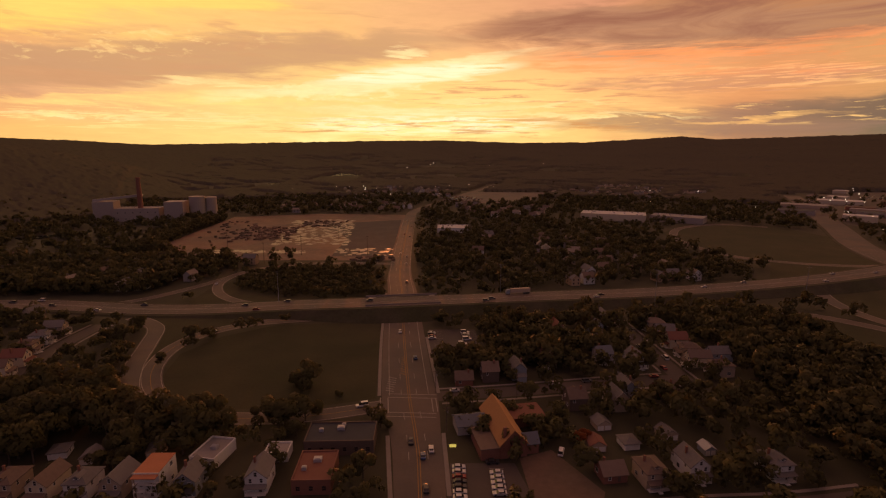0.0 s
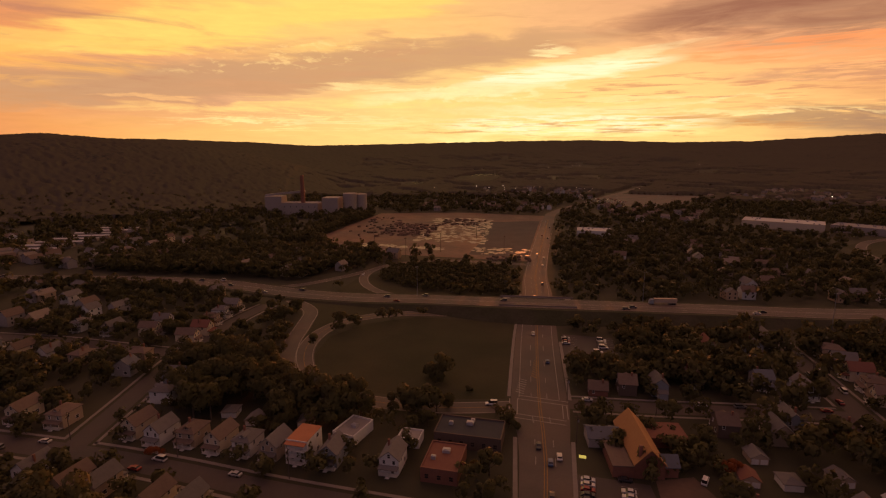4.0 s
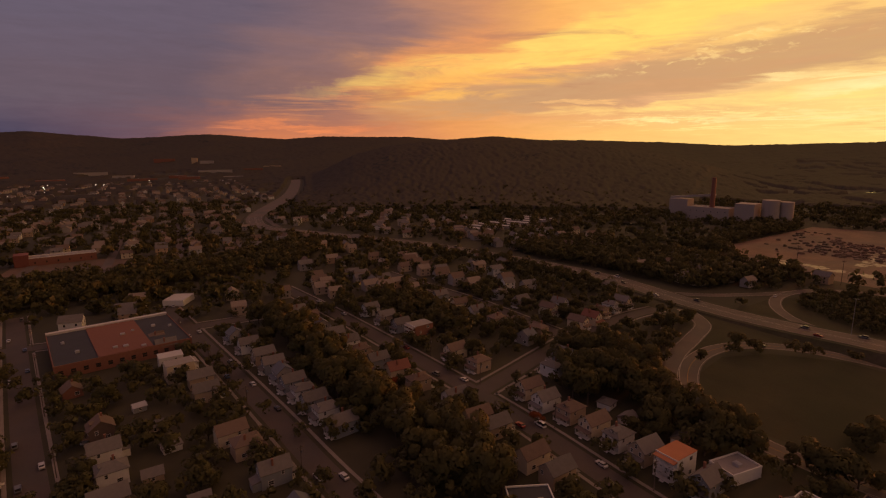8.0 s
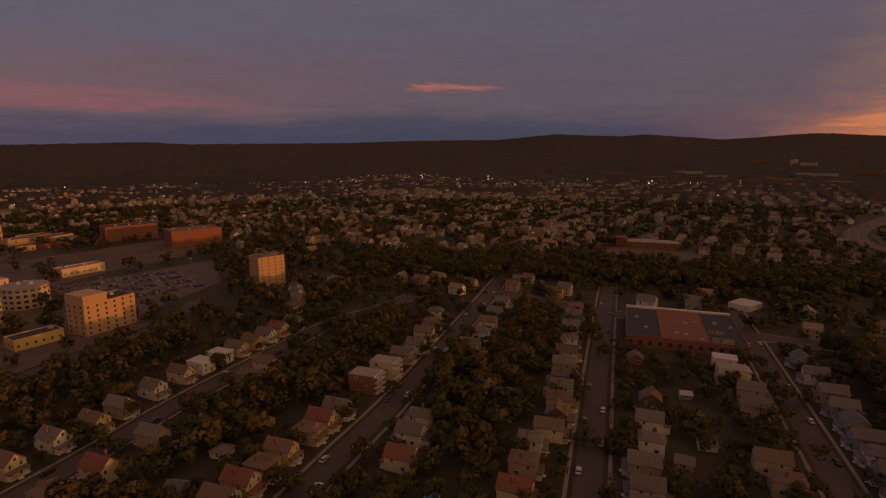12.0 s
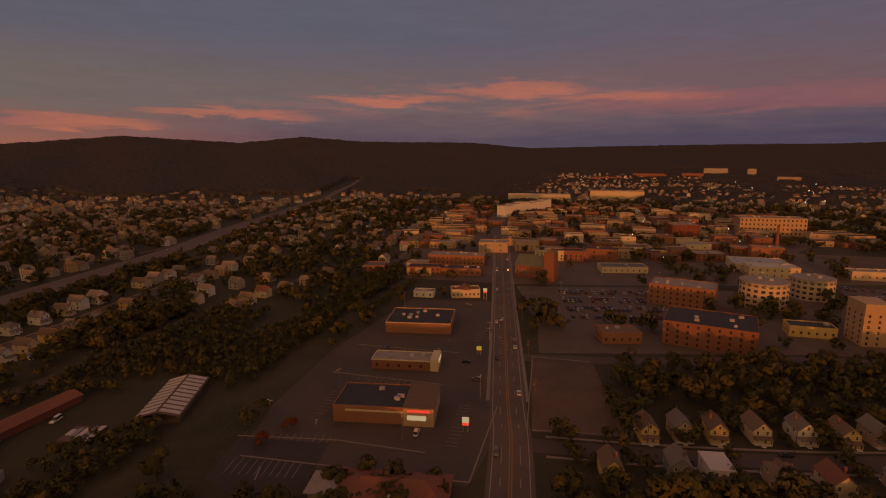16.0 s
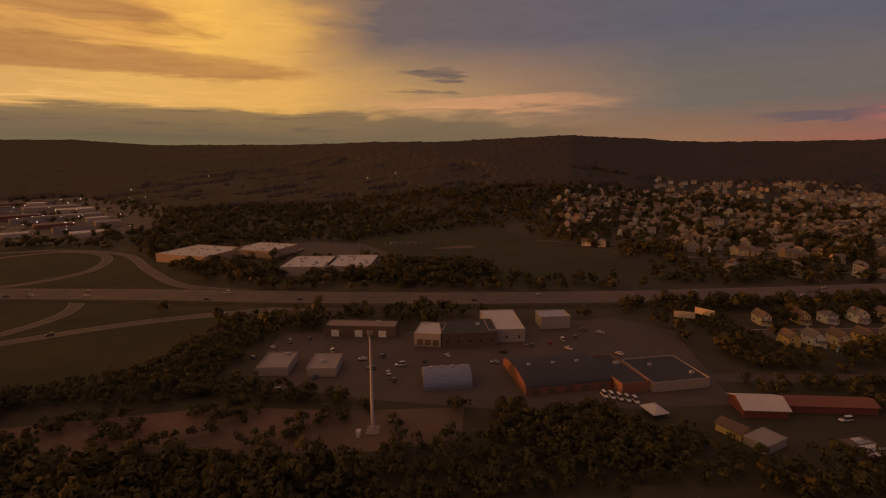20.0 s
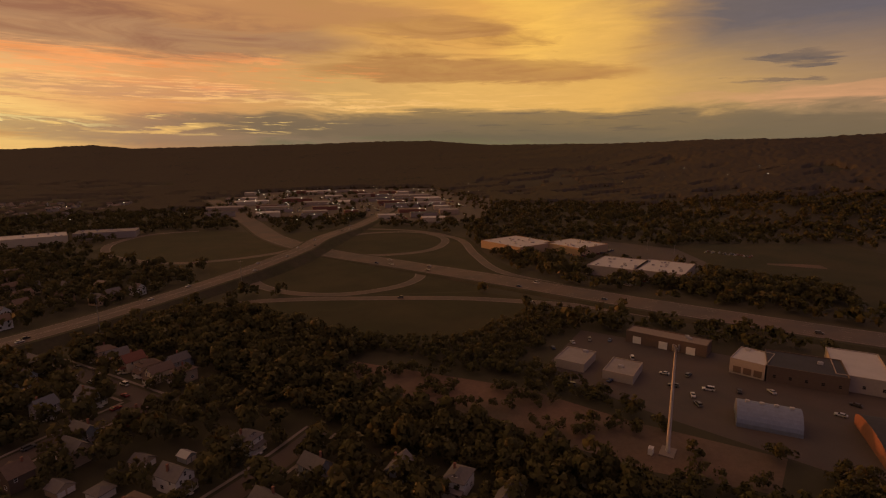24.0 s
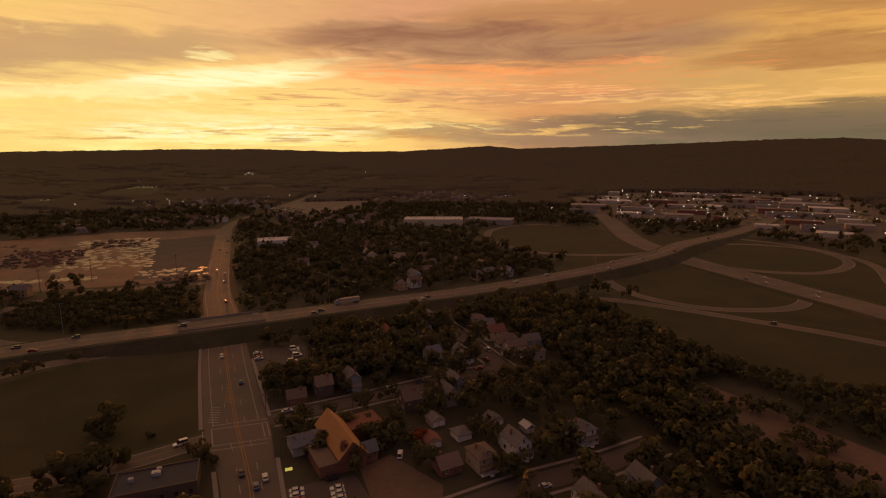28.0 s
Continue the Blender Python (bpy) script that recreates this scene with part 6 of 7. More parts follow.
RNG = np.random.default_rng(7)
SPECIES = []
for kind in range(7):
    trunk = tube(0.32, 0.16, -0.4, 5.0, 7)
    for k in range(4):
        limb = Matrix.Translation((0, 0, 3.0 + 0.4 * k)) @ Matrix.Rotation(k * 1.7 + kind, 4, "Z") @ Matrix.Rotation(0.75, 4, "Y")
        bmesh.ops.create_cone(trunk, segments=5, radius1=0.14, radius2=0.05, depth=3.4, matrix=limb @ Matrix.Translation((0, 0, 1.6)))
    tr = bpy.data.meshes.new("trunk")
    trunk.to_mesh(tr)
    trunk.free()
    tr.materials.append(BARK)
    q, facing = crown_arrays(RNG, 1400, 0.085, 4.6, 4.4 + 0.25 * (kind % 3))
    cr = leaf_mesh("crown", q + np.array([0, 0, 6.4]), facing)
    cr.materials.append(RED_LEAF if kind == 6 else LEAF)
    SPECIES.append((tr, cr))


def tree(x, y, s=1.0, kind=0, label="", group="town trees", sink=0.0):
    t = thing("tree", label or "broadleaf tree with a full dark green crown", "tree", group, pose(x, y, float(terrain(x, y)) - sink, 0, 0, (x * 37 + y * 19) % 360))
    t.scale = (s, s, s * (0.9 + 0.25 * ((x * 7 + y * 3) % 1)))
    linked("trunk", SPECIES[kind][0], None, t)
    linked("crown", SPECIES[kind][1], None, t)


def spread(poly, gap, rng, jitter=0.45):
    p = np.array(poly, float)
    gx, gy = np.meshgrid(np.arange(p[:, 0].min(), p[:, 0].max() + gap, gap), np.arange(p[:, 1].min(), p[:, 1].max() + gap, gap * 0.9))
    x = gx.ravel() + rng.uniform(-jitter, jitter, gx.size) * gap
    y = gy.ravel() + rng.uniform(-jitter, jitter, gx.size) * gap
    k = inside(p, x, y)
    return x[k], y[k]


WOODS = [
    [(-194, 204), (-150, 209), (-128, 198), (-86, 191), (-77, 171), (-100, 160), (-150, 158), (-165, 165)],
    [(-110, 100), (-215, 92), (-330, 86), (-330, 70), (-215, 73), (-150, 76), (-112, 80)],
    [(-150, -58), (-260, -72), (-330, -80), (-330, -100), (-250, -88), (-232, -106), (-176, -100), (-172, -78), (-150, -74)],
    [(-120, -140), (-180, -142), (-230, -145), (-270, -155), (-270, -180), (-190, -172), (-130, -163)],
    [(-50, -145), (-120, -150), (-122, -162), (-30, -155)],
    [(-430, -75), (-450, 10), (-470, 150), (-560, 200), (-600, 180), (-520, 60), (-530, -80), (-470, -250), (-420, -300), (-380, -260), (-400, -160)],
    [(-15, 395), (-26, 600), (70, 690), (190, 690), (266, 440), (244, 405), (48, 388)],
    [(140, 320), (215, 300), (212, 180), (168, 175), (165, 90), (160, 30), (140, 30), (136, 100), (134, 160), (140, 225)],
    [(216, 300), (226, 190), (246, 148), (330, 132), (335, 102), (240, 102), (208, 112), (206, 182)],
    [(165, 165), (168, 30), (176, -10), (196, -30), (196, -70), (180, -100), (150, -70), (138, 20), (138, 140)],
    [(232, 96), (230, 40), (215, 36), (206, 42), (212, 95), (228, 140)],
    [(206, -15), (200, -100), (186, -85), (196, -20)],
    [(140, -95), (155, -110), (150, -160), (172, -215), (168, -260), (152, -300), (135, -420), (116, -430), (132, -300), (136, -215), (140, -150)],
    [(338, -120), (350, -120), (352, -450), (338, -450)],
    [(225, -230), (268, -230), (268, -300), (235, -310)],
    [(-160, 385), (-162, 425), (-130, 452), (-62, 448), (-52, 362), (-120, 360)],
    [(-215, 378), (-262, 356), (-420, 352), (-420, 430), (-300, 480), (-190, 465)],
    [(-320, 500), (-276, 510), (-320, 760), (-365, 760)],
    [(20, 296), (150, 310), (225, 326), (225, 312), (150, 296), (20, 284)],
    [(-2, 232), (20, 232), (60, 235), (62, 280), (25, 287), (20, 245), (-4, 245)],
    [(-230, 158), (-330, 148), (-330, 176), (-240, 178)],
    [(445, 150), (430, 50), (422, -20), (436, -20), (445, 55), (458, 150), (510, 255), (485, 250)],
    [(0, 60), (115, 60), (128, 115), (20, 110)],
    [(40, -60), (130, -70), (125, -120), (60, -118)],
    [(-30, 40), (-130, 30), (-140, 0), (-30, 5)],
    [(-40, 75), (-110, 72), (-100, 108), (-40, 112)],
    [(112, -250), (118, -240), (118, -300), (108, -420), (102, -420), (113, -300)],
    [(172, -205), (222, -192), (226, -225), (262, -225), (262, -300), (215, -312), (180, -300), (165, -240)],
    [(205, -142), (228, -140), (226, -228), (212, -190), (180, -190), (215, -176)],
    [(240, -150), (300, -160), (335, -150), (335, -178), (240, -186)],
    [(440, 48), (500, 50), (494, -26), (440, -60)],
    [(-36, -205), (-34, -258), (-60, -262), (-128, -276), (-170, -284), (-200, -270), (-190, -232), (-120, -222), (-60, -214)],
    [(-250, 318), (-350, 312), (-450, 283), (-452, 268), (-350, 294), (-250, 302)],
    [(24, 205), (60, 190), (120, 200), (135, 225), (136, 300), (60, 300), (24, 284)],
    [(22, 116), (48, 122), (62, 116), (128, 126), (133, 170), (112, 196), (60, 190), (44, 160)],
]
# tall stands nearest the eye, tree by tree; the rest as woods
FIRST, LOW = (0, 1, 2, 3, 4, 7), (15, 8, 9, 10, 11, 12, 26, 27, 28, 29)
singles, masses, low_brush = [], [], []
for i, poly in enumerate(WOODS):
    x, y = spread(poly, 11.0 if i in (33, 34) else 10.0 if i == 31 else 5.2 if i in LOW else 7.2 if i < 5 else 12.5 if i == 6 else 7.0, RNG)
    k = free(x, y, 1.0)
    for a, b in zip(x[k], y[k]):
        (singles if i in FIRST and len(singles) < 150 else low_brush if i in LOW else masses).append((a, b))
for a, b in singles:
    tree(a, b, RNG.uniform(1.0, 1.45), int(RNG.integers(0, 6)), "dense broadleaf tree in a dark stand between the houses", "wood trees")
# street and garden trees
x, y = RNG.uniform(-345, 135, 900), RNG.uniform(-235, 300, 900)
k = free(x, y, 2.5) & (np.hypot(x, y) > 95)
for poly in WOODS:
    k &= ~inside(np.array(poly, float), x, y)
x, y = x[k][:110], y[k][:110]
for j, (a, b) in enumerate(zip(x, y)):
    tree(a, b, RNG.uniform(0.5, 0.95), int(RNG.integers(0, 6)), "garden tree with a rounded dark green crown", "garden trees")
for a, b in ((-139, 132), (48, 172), (52, 174), (-198, 100), (95, -172), (100, -160)):
    tree(a, b, 0.5, 6, "small garden tree with russet leaves", "garden trees")
tree(-62, 218, 1.5, 1, "lone spreading tree standing in the mown field", "field trees", 3.0)
for a, b, s in ((-54, 188, 1.3), (-61, 185, 1.35), (-68, 187, 1.2), (-24, 183, 0.8), (-45, 208, 0.35), (130, 60, 1.2)):
    tree(a, b, s, 2, "roadside tree with a broad dark crown", "field trees", 2.0 * s)


def blotches(x, y, s):
    return np.sin(x / s + 1.3) * np.sin(y / s * 1.1 + 0.4) + 0.6 * np.sin(x / s * 2.3 + y / s * 1.7)


def woods(name, label, xs, ys, quads, size, scale, rng):
    """Many trees joined into one."""
    base = [crown_arrays(rng, quads, size, 4.6, 4.6) for _ in range(12)]
    z = terrain(xs, ys)
    out, ways = [], []
    for a, b, c in zip(xs, ys, z):
        s, t = scale * rng.uniform(0.7, 1.2), rng.uniform(0, 6.28)
        q, facing = base[rng.integers(0, 12)]
        q = q + np.array([0, 0, 5.6])
        m = np.array([[math.cos(t) * s, math.sin(t) * s, 0], [-math.sin(t) * s, math.cos(t) * s, 0], [0, 0, s * rng.uniform(0.8, 1.15)]])
        out.append(q @ m + np.array([a, b, c]))
        ways.append(facing @ (m / s))
    me = leaf_mesh(name, np.concatenate(out), np.concatenate(ways))
    tagged(linked(name, me, LEAF), label, "trees", kind="stuff")


x, y = RNG.uniform(-345, 135, 5200), RNG.uniform(-240, 310, 5200)
k = free(x, y, 1.2, near=-1.2) & (np.hypot(x, y) > 95)
for poly in WOODS:
    k &= ~inside(np.array(poly, float), x, y)
gx, gy = x[k][:1500], y[k][:1500]
mx, my = np.array(masses).T
woods("woods", "dense dark green broadleaf woods and thickets", mx, my, 190, 0.165, 1.05, RNG)
woods("garden_trees", "dark green garden and street trees between the houses", gx, gy, 170, 0.17, 0.72, RNG)
bx, by = spread([(190, 179), (208, 91), (203, 42), (205, -10), (180, -8), (172, 28), (172, 100), (169, 162)], 6.0, RNG)
keep = (blotches(bx, by, 9) > 0.15) & (np.hypot(bx - 187, by - 26) > 9)
low_brush += list(zip(bx[keep], by[keep]))
# brush between the yards and the old rail bed
own = np.random.default_rng(41)
for poly in ([(206, -26), (204, -58), (178, -116), (160, -150), (148, -172), (141, -160), (148, -100), (158, -50), (178, -20)], [(140, -218), (152, -300), (157, -388), (136, -480), (120, -440), (132, -306), (130, -222)]):
    bx, by = spread(poly, 6.0, own)
    keep = free(bx, by, 1.5)
    low_brush += list(zip(bx[keep], by[keep]))
lx, ly = np.array(low_brush).T
woods("brush", "low dark brush and saplings beside the yards", lx, ly, 110, 0.19, 0.58, RNG)


# where the farther houses stand
def street_grid(cx, cy, turn, nx, ny, lane=62.0, gap=15.0, keep=0.52, rng=RNG):
    out = []
    c, n = math.cos(turn), math.sin(turn)
    for i in range(ny):
        for j in range(nx):
            for side in (-1, 1):
                if rng.random() > keep:
                    continue
                p, q = (j - nx / 2) * gap + rng.uniform(-5, 5), (i - ny / 2) * lane + side * 15 + rng.uniform(-4, 4)
                out.append((cx + p * c - q * n, cy + p * n + q * c, turn + rng.uniform(-0.05, 0.05) + (math.pi / 2 if rng.random() < 0.3 else 0)))
    return out


spots = []
for g in ((-760, -20, 3.05, 26, 7), (-640, -330, 2.9, 18, 6), (-820, -420, 3.0, 20, 8), (-560, -560, 2.8, 14, 7), (-980, -120, 3.1, 18, 10), (-760, -760, 2.7, 22, 9), (-560, -950, 2.8, 20, 6), (-250, -1060, 3.0, 24, 5), (-1150, -500, 3.0, 14, 10),
          (560, -420, 1.45, 24, 6), (700, -360, 1.2, 26, 7), (760, -620, 1.3, 22, 8), (560, -760, 1.4, 20, 5), (430, -900, 1.5, 18, 5), (250, -760, 1.5, 18, 4), (230, -560, 1.5, 12, 4), (880, -300, 1.1, 16, 6), (640, -960, 1.3, 18, 7),
          (-430, 220, 3.05, 14, 4), (-480, 380, 2.9, 12, 3), (-640, 330, 2.7, 16, 3), (-250, 400, 3.0, 8, 2), (-760, 290, 2.6, 14, 3), (-150, 860, 3.1, 18, 2), (90, 560, 1.4, 8, 3), (140, 480, 0.2, 8, 2), (60, 880, 1.2, 10, 3), (820, 1000, 0.7, 22, 5), (1000, 900, 0.5, 14, 4), (-380, -10, 3.0, 5, 4), (-390, -200, 3.0, 8, 2), (-310, 210, 3.0, 10, 3),
          (-1300, -60, 3.1, 26, 10, 70, 17, 0.4), (-1750, -150, 3.05, 26, 12, 80, 18, 0.3), (-1250, -900, 2.6, 26, 12, 75, 17, 0.34), (-820, -1350, 2.8, 30, 10, 75, 17, 0.36), (-250, -1500, 3.0, 34, 10, 75, 17, 0.36), (-1700, -800, 2.7, 24, 12, 85, 18, 0.28), (-300, -2050, 3.0, 30, 8, 85, 18, 0.3),
          (980, -560, 1.2, 20, 7, 60, 15, 0.5), (900, -820, 1.3, 20, 8, 60, 15, 0.5), (300, -1150, 1.5, 16, 8, 62, 15, 0.45), (420, 1250, 0.8, 20, 4, 70, 16, 0.35), (-100, 1250, 0.3, 16, 4, 70, 16, 0.3)):
    spots += street_grid(*g)
for yy in range(-300, -460, -15):
    spots += [(281 + RNG.uniform(-2, 2), yy, 1.57), (316 + RNG.uniform(-2, 2), yy + 6, 1.57)]
for xx, yy in ((196, -362), (190, -385), (182, -410), (250, -300), (251, -342), (244, -320), (240, -365), (228, -392)):
    spots.append((xx, yy, 1.4))
x, y, t = np.array(spots).T
k = free(x, y, 3.0) & ~((y > -232) & (y < 292) & (x > -345) & (x < 340))
for poly in WOODS[5:6]:
    k &= ~inside(np.array(poly, float), x, y)
k &= (np.sin(x / 31 + 1.7 * np.sin(y / 43)) * np.sin(y / 27 + 1.3 * np.sin(x / 37)) < 0.52) | (np.hypot(x, y) < 420)
FAR_SPOTS = list(zip(x[k], y[k], t[k]))
for xx, yy in ((-313, 259), (-334, 226), (-330, 184), (-352, 182), (-372, 180), (-316, 229), (-354, 224), (-375, 220), (-397, 214), (-334, 160), (-356, 162), (-380, 166), (-340, 270), (-362, 268), (-290, 262), (-352, 132), (-372, 134), (-300, 250)):
    FAR_SPOTS.append((xx, yy, 3.08 + RNG.uniform(-0.06, 0.06)))

# gardens and groves of the farther town, then the hillsides
r, a = np.sqrt(RNG.uniform(300**2, 1150**2, 23000)), RNG.uniform(0, 2 * math.pi, 23000)
x, y = -np.sin(a) * r, np.cos(a) * r
k = free(x, y, 2.0)
for poly in WOODS:
    k &= ~inside(np.array(poly, float), x, y)
k &= ~((y < -380) & (y > -900) & (x > -330) & (x < 160) & (RNG.random(len(x)) < 0.72))
k &= ~((x < 110) & (x > -350) & (y > -232) & (y < 310))
k &= (blotches(x, y, 60) > -0.35) | (RNG.random(len(x)) < 0.5)
hx, hy = np.array([q[:2] for q in FAR_SPOTS]).T
for q in np.flatnonzero(np.hypot(hx, hy) < 1200):
    k[k] = (x[k] - hx[q]) ** 2 + (y[k] - hy[q]) ** 2 > 5.5**2
# trees along the lanes of the shopping strips
sx, sy = spread([(640, 480), (740, 400), (1140, 600), (1330, 900), (1000, 1250), (640, 1000), (530, 740)], 21.0, RNG)
q = (blotches(sx, sy, 33) > 0.35) & np.array([all((a - c) ** 2 + (b - d) ** 2 > e * e for c, d, e in SPOTS) for a, b in zip(sx, sy)])
FAR_TREES = (np.concatenate([x[k], sx[q]]), np.concatenate([y[k], sy[q]]))
woods("far_trees", "distant tree-filled gardens and groves", *FAR_TREES, 48, 0.30, 1.0, RNG)
# how the farther land is covered: direction, how far the open valley goes, and the share of trees in it
COVER = [(0, 3200, 0.60), (20, 3300, 0.62), (28, 2600, 0.66), (32, 1000, 0.9), (73, 1010, 0.9), (76, 2500, 0.56), (100, 2500, 0.56), (125, 2400, 0.60), (150, 2600, 0.56), (178, 2600, 0.54), (186, 1500, 0.5), (200, 1330, 0.46), (225, 1280, 0.46),
         (240, 1300, 0.48), (256, 1300, 0.52), (263, 1230, 0.6), (280, 2000, 0.62), (296, 2000, 0.60), (302, 1500, 0.45), (325, 1500, 0.5), (335, 2400, 0.66), (352, 3000, 0.6), (360, 3200, 0.6)]
COVER_A, COVER_R, COVER_P = np.array(COVER).T


def lumps(x, y, cell, seed):
    """Rounded tree tops on a jittered lattice: 0 between them, 1 on top."""
    i0, j0 = np.floor(x / cell), np.floor(y / cell)
    best = np.zeros(len(x))
    for di in (-1, 0, 1):
        for dj in (-1, 0, 1):
            i, j = i0 + di, j0 + dj
            h = np.modf(np.abs(np.sin(i * 127.1 + j * 311.7 + seed) * 43758.55))[0]
            k = np.modf(h * 917.3)[0]
            cx, cy, rad = (i + 0.15 + 0.7 * h) * cell, (j + 0.15 + 0.7 * k) * cell, cell * (0.6 + 0.35 * np.modf(h * 57.1)[0])
            d = 1 - ((x - cx) ** 2 + (y - cy) ** 2) / rad**2
            best = np.maximum(best, np.sqrt(np.clip(d, 0, 1)) * (0.7 + 0.3 * k))
    return best


def cover(x, y):
    """The share of trees at a place, and how tall they stand."""
    r, a = np.hypot(x, y), np.degrees(np.arctan2(-x, y)) % 360
    reach = np.interp(a, COVER_A, COVER_R) * (1 + 0.05 * np.sin(x / 83) * np.sin(y / 97))
    deep = np.clip((r - reach) / 90, 0, 1)
    p = np.interp(a, COVER_A, COVER_P)
    return p + (1.2 - p) * deep, 9.0 + 5.0 * deep


def canopy():
    """The closed woods of the hills and the groves of the far valley as one rolling sheet of tree tops."""
    n = 2000
    rings = [930.0]
    while rings[-1] < 4400:
        rings.append(rings[-1] + 8.0 * (rings[-1] / 1000) ** 0.9)
    rings, ang = np.array(rings), np.arange(n) * 2 * math.pi / n
    rr, aa = np.meshgrid(rings, ang, indexing="ij")
    rr = rr + RNG.uniform(-2.5, 2.5, rr.shape)
    x, y = (-np.sin(aa) * rr).ravel(), (np.cos(aa) * rr).ravel()
    share, tall = cover(x, y)
    grove = 0.5 + 0.25 * np.sin(x / 47 + 1.2 * np.sin(y / 61)) * np.sin(y / 39 + np.sin(x / 53)) + 0.2 * np.sin(x / 171 + 2) * np.sin(y / 133) + 0.09 * np.sin(x / 13 + y / 17)
    on = grove < share
    on &= np.hypot(x, y) > np.where(share > 0.85, 930, 1120)
    on &= np.hypot(x, y) < 0.985 * np.interp(np.degrees(aa).ravel(), FOOT_A, CREST_R) + 400
    i = np.flatnonzero(on & (np.hypot(x, y) < 2200))
    on[i] = free(x[i], y[i], 7.0)
    near = np.zeros((480, 480), bool)
    for dx in (-12, 0, 12):
        for dy in (-12, 0, 12):
            near[np.clip((HX + dx + 2880) / 12, 0, 479).astype(int), np.clip((HY + dy + 2880) / 12, 0, 479).astype(int)] = True
    on &= ~near[np.clip((x + 2880) / 12, 0, 479).astype(int), np.clip((y + 2880) / 12, 0, 479).astype(int)]
    big = np.where(np.hypot(x, y) < 1900, lumps(x, y, 11.0, 0.3), lumps(x, y, 19.0, 0.7))
    z = terrain(x, y) + np.where(on, tall * (0.35 + 0.65 * big) + 1.6 * np.sin(x / 29) * np.sin(y / 37), -6.0)
    on = on.reshape(rr.shape)
    w = len(rings)
    keep = on[:-1] | on[1:] | np.roll(on, -1, 1)[:-1] | np.roll(on, -1, 1)[1:]
    i, j = np.nonzero(keep)
    k = (j + 1) % n
    quads = np.stack([i * n + j, i * n + k, (i + 1) * n + k, (i + 1) * n + j], 1)
    used, quads = np.unique(quads, return_inverse=True)
    quads = quads.reshape(-1, 4)
    me = bpy.data.meshes.new("hill_woods")
    me.vertices.add(len(used))
    me.vertices.foreach_set("co", np.stack([x, y, z], 1)[used].reshape(-1).astype(np.float32))
    me.loops.add(len(quads) * 4)
    me.loops.foreach_set("vertex_index", quads.reshape(-1).astype(np.int32))
    me.polygons.add(len(quads))
    me.polygons.foreach_set("loop_start", np.arange(0, len(quads) * 4, 4, dtype=np.int32))
    me.polygons.foreach_set("use_smooth", np.ones(len(quads), bool))
    me.update()
    tagged(linked("hill_woods", me, SHADED_CANOPY), "wooded hillsides and valley groves", "trees", kind="stuff")


HX, HY = np.array([q[:2] for q in FAR_SPOTS]).T
canopy()

# ---- farther houses ----
def far_houses(spots, rng):
    """Many small gabled houses in one mesh: walls, saddle roofs with eaves, dark windows."""
    verts, faces, slots = [], [], []
    for x, y, turn in spots:
        w, d, h, s = rng.uniform(6.5, 9), rng.uniform(8.5, 12), rng.uniform(5.0, 6.6), rng.uniform(2.2, 3.4)
        z = float(terrain(x, y))
        c, n = math.cos(turn), math.sin(turn)
        wall, roof = int(rng.integers(0, 6)), 6 + int(rng.integers(0, 3))
        b = len(verts)
        loc = [(-w / 2, -d / 2, -1), (w / 2, -d / 2, -1), (w / 2, d / 2, -1), (-w / 2, d / 2, -1), (-w / 2, -d / 2, h), (w / 2, -d / 2, h), (w / 2, d / 2, h), (-w / 2, d / 2, h), (0, -d / 2, h + s), (0, d / 2, h + s)]
        e = 0.5
        loc += [(-w / 2 - e, -d / 2 - e, h - 0.35), (0, -d / 2 - e, h + s + 0.15), (w / 2 + e, -d / 2 - e, h - 0.35), (-w / 2 - e, d / 2 + e, h - 0.35), (0, d / 2 + e, h + s + 0.15), (w / 2 + e, d / 2 + e, h - 0.35)]
        f = [((0, 1, 5, 8, 4), wall), ((1, 2, 6, 5), wall), ((3, 7, 9, 6, 2), wall), ((0, 4, 7, 3), wall), ((10, 11, 14, 13), roof), ((11, 12, 15, 14), roof)]
        for sx in (-1, 1):
            for zz in (1.2, 3.9):
                for yy in (-d / 4, d / 4):
                    k = len(loc)
                    loc += [(sx * (w / 2 + 0.04), yy + p, zz + q) for p, q in ((-0.5, 0), (0.5, 0), (0.5, 1.4), (-0.5, 1.4))]
                    f.append(((k, k + 1, k + 2, k + 3), 9))
                k = len(loc)
                loc += [(sx * w / 4 + p, -d / 2 - 0.04, zz + q) for p, q in ((-0.5, 0), (0.5, 0), (0.5, 1.4), (-0.5, 1.4))]
                f.append(((k, k + 1, k + 2, k + 3), 9))
        verts += [(x + p * c - q * n, y + p * n + q * c, z + r) for p, q, r in loc]
        for idx, m in f:
            faces.append(tuple(b + i for i in idx))
            slots.append(m)
    me = mesh_of("far_houses", verts, faces)
    for m in ("white", "cream", "grey", "tan", "pale_brick", "grey"):
        me.materials.append(WALLS[m])
    for m in ("grey", "brown", "tan"):
        me.materials.append(ROOFS[m])
    me.materials.append(GLASS)
    me.polygons.foreach_set("material_index", slots)
    tagged(linked("far_houses", me, None), "distant streets of small gabled houses among trees", "houses", kind="stuff")


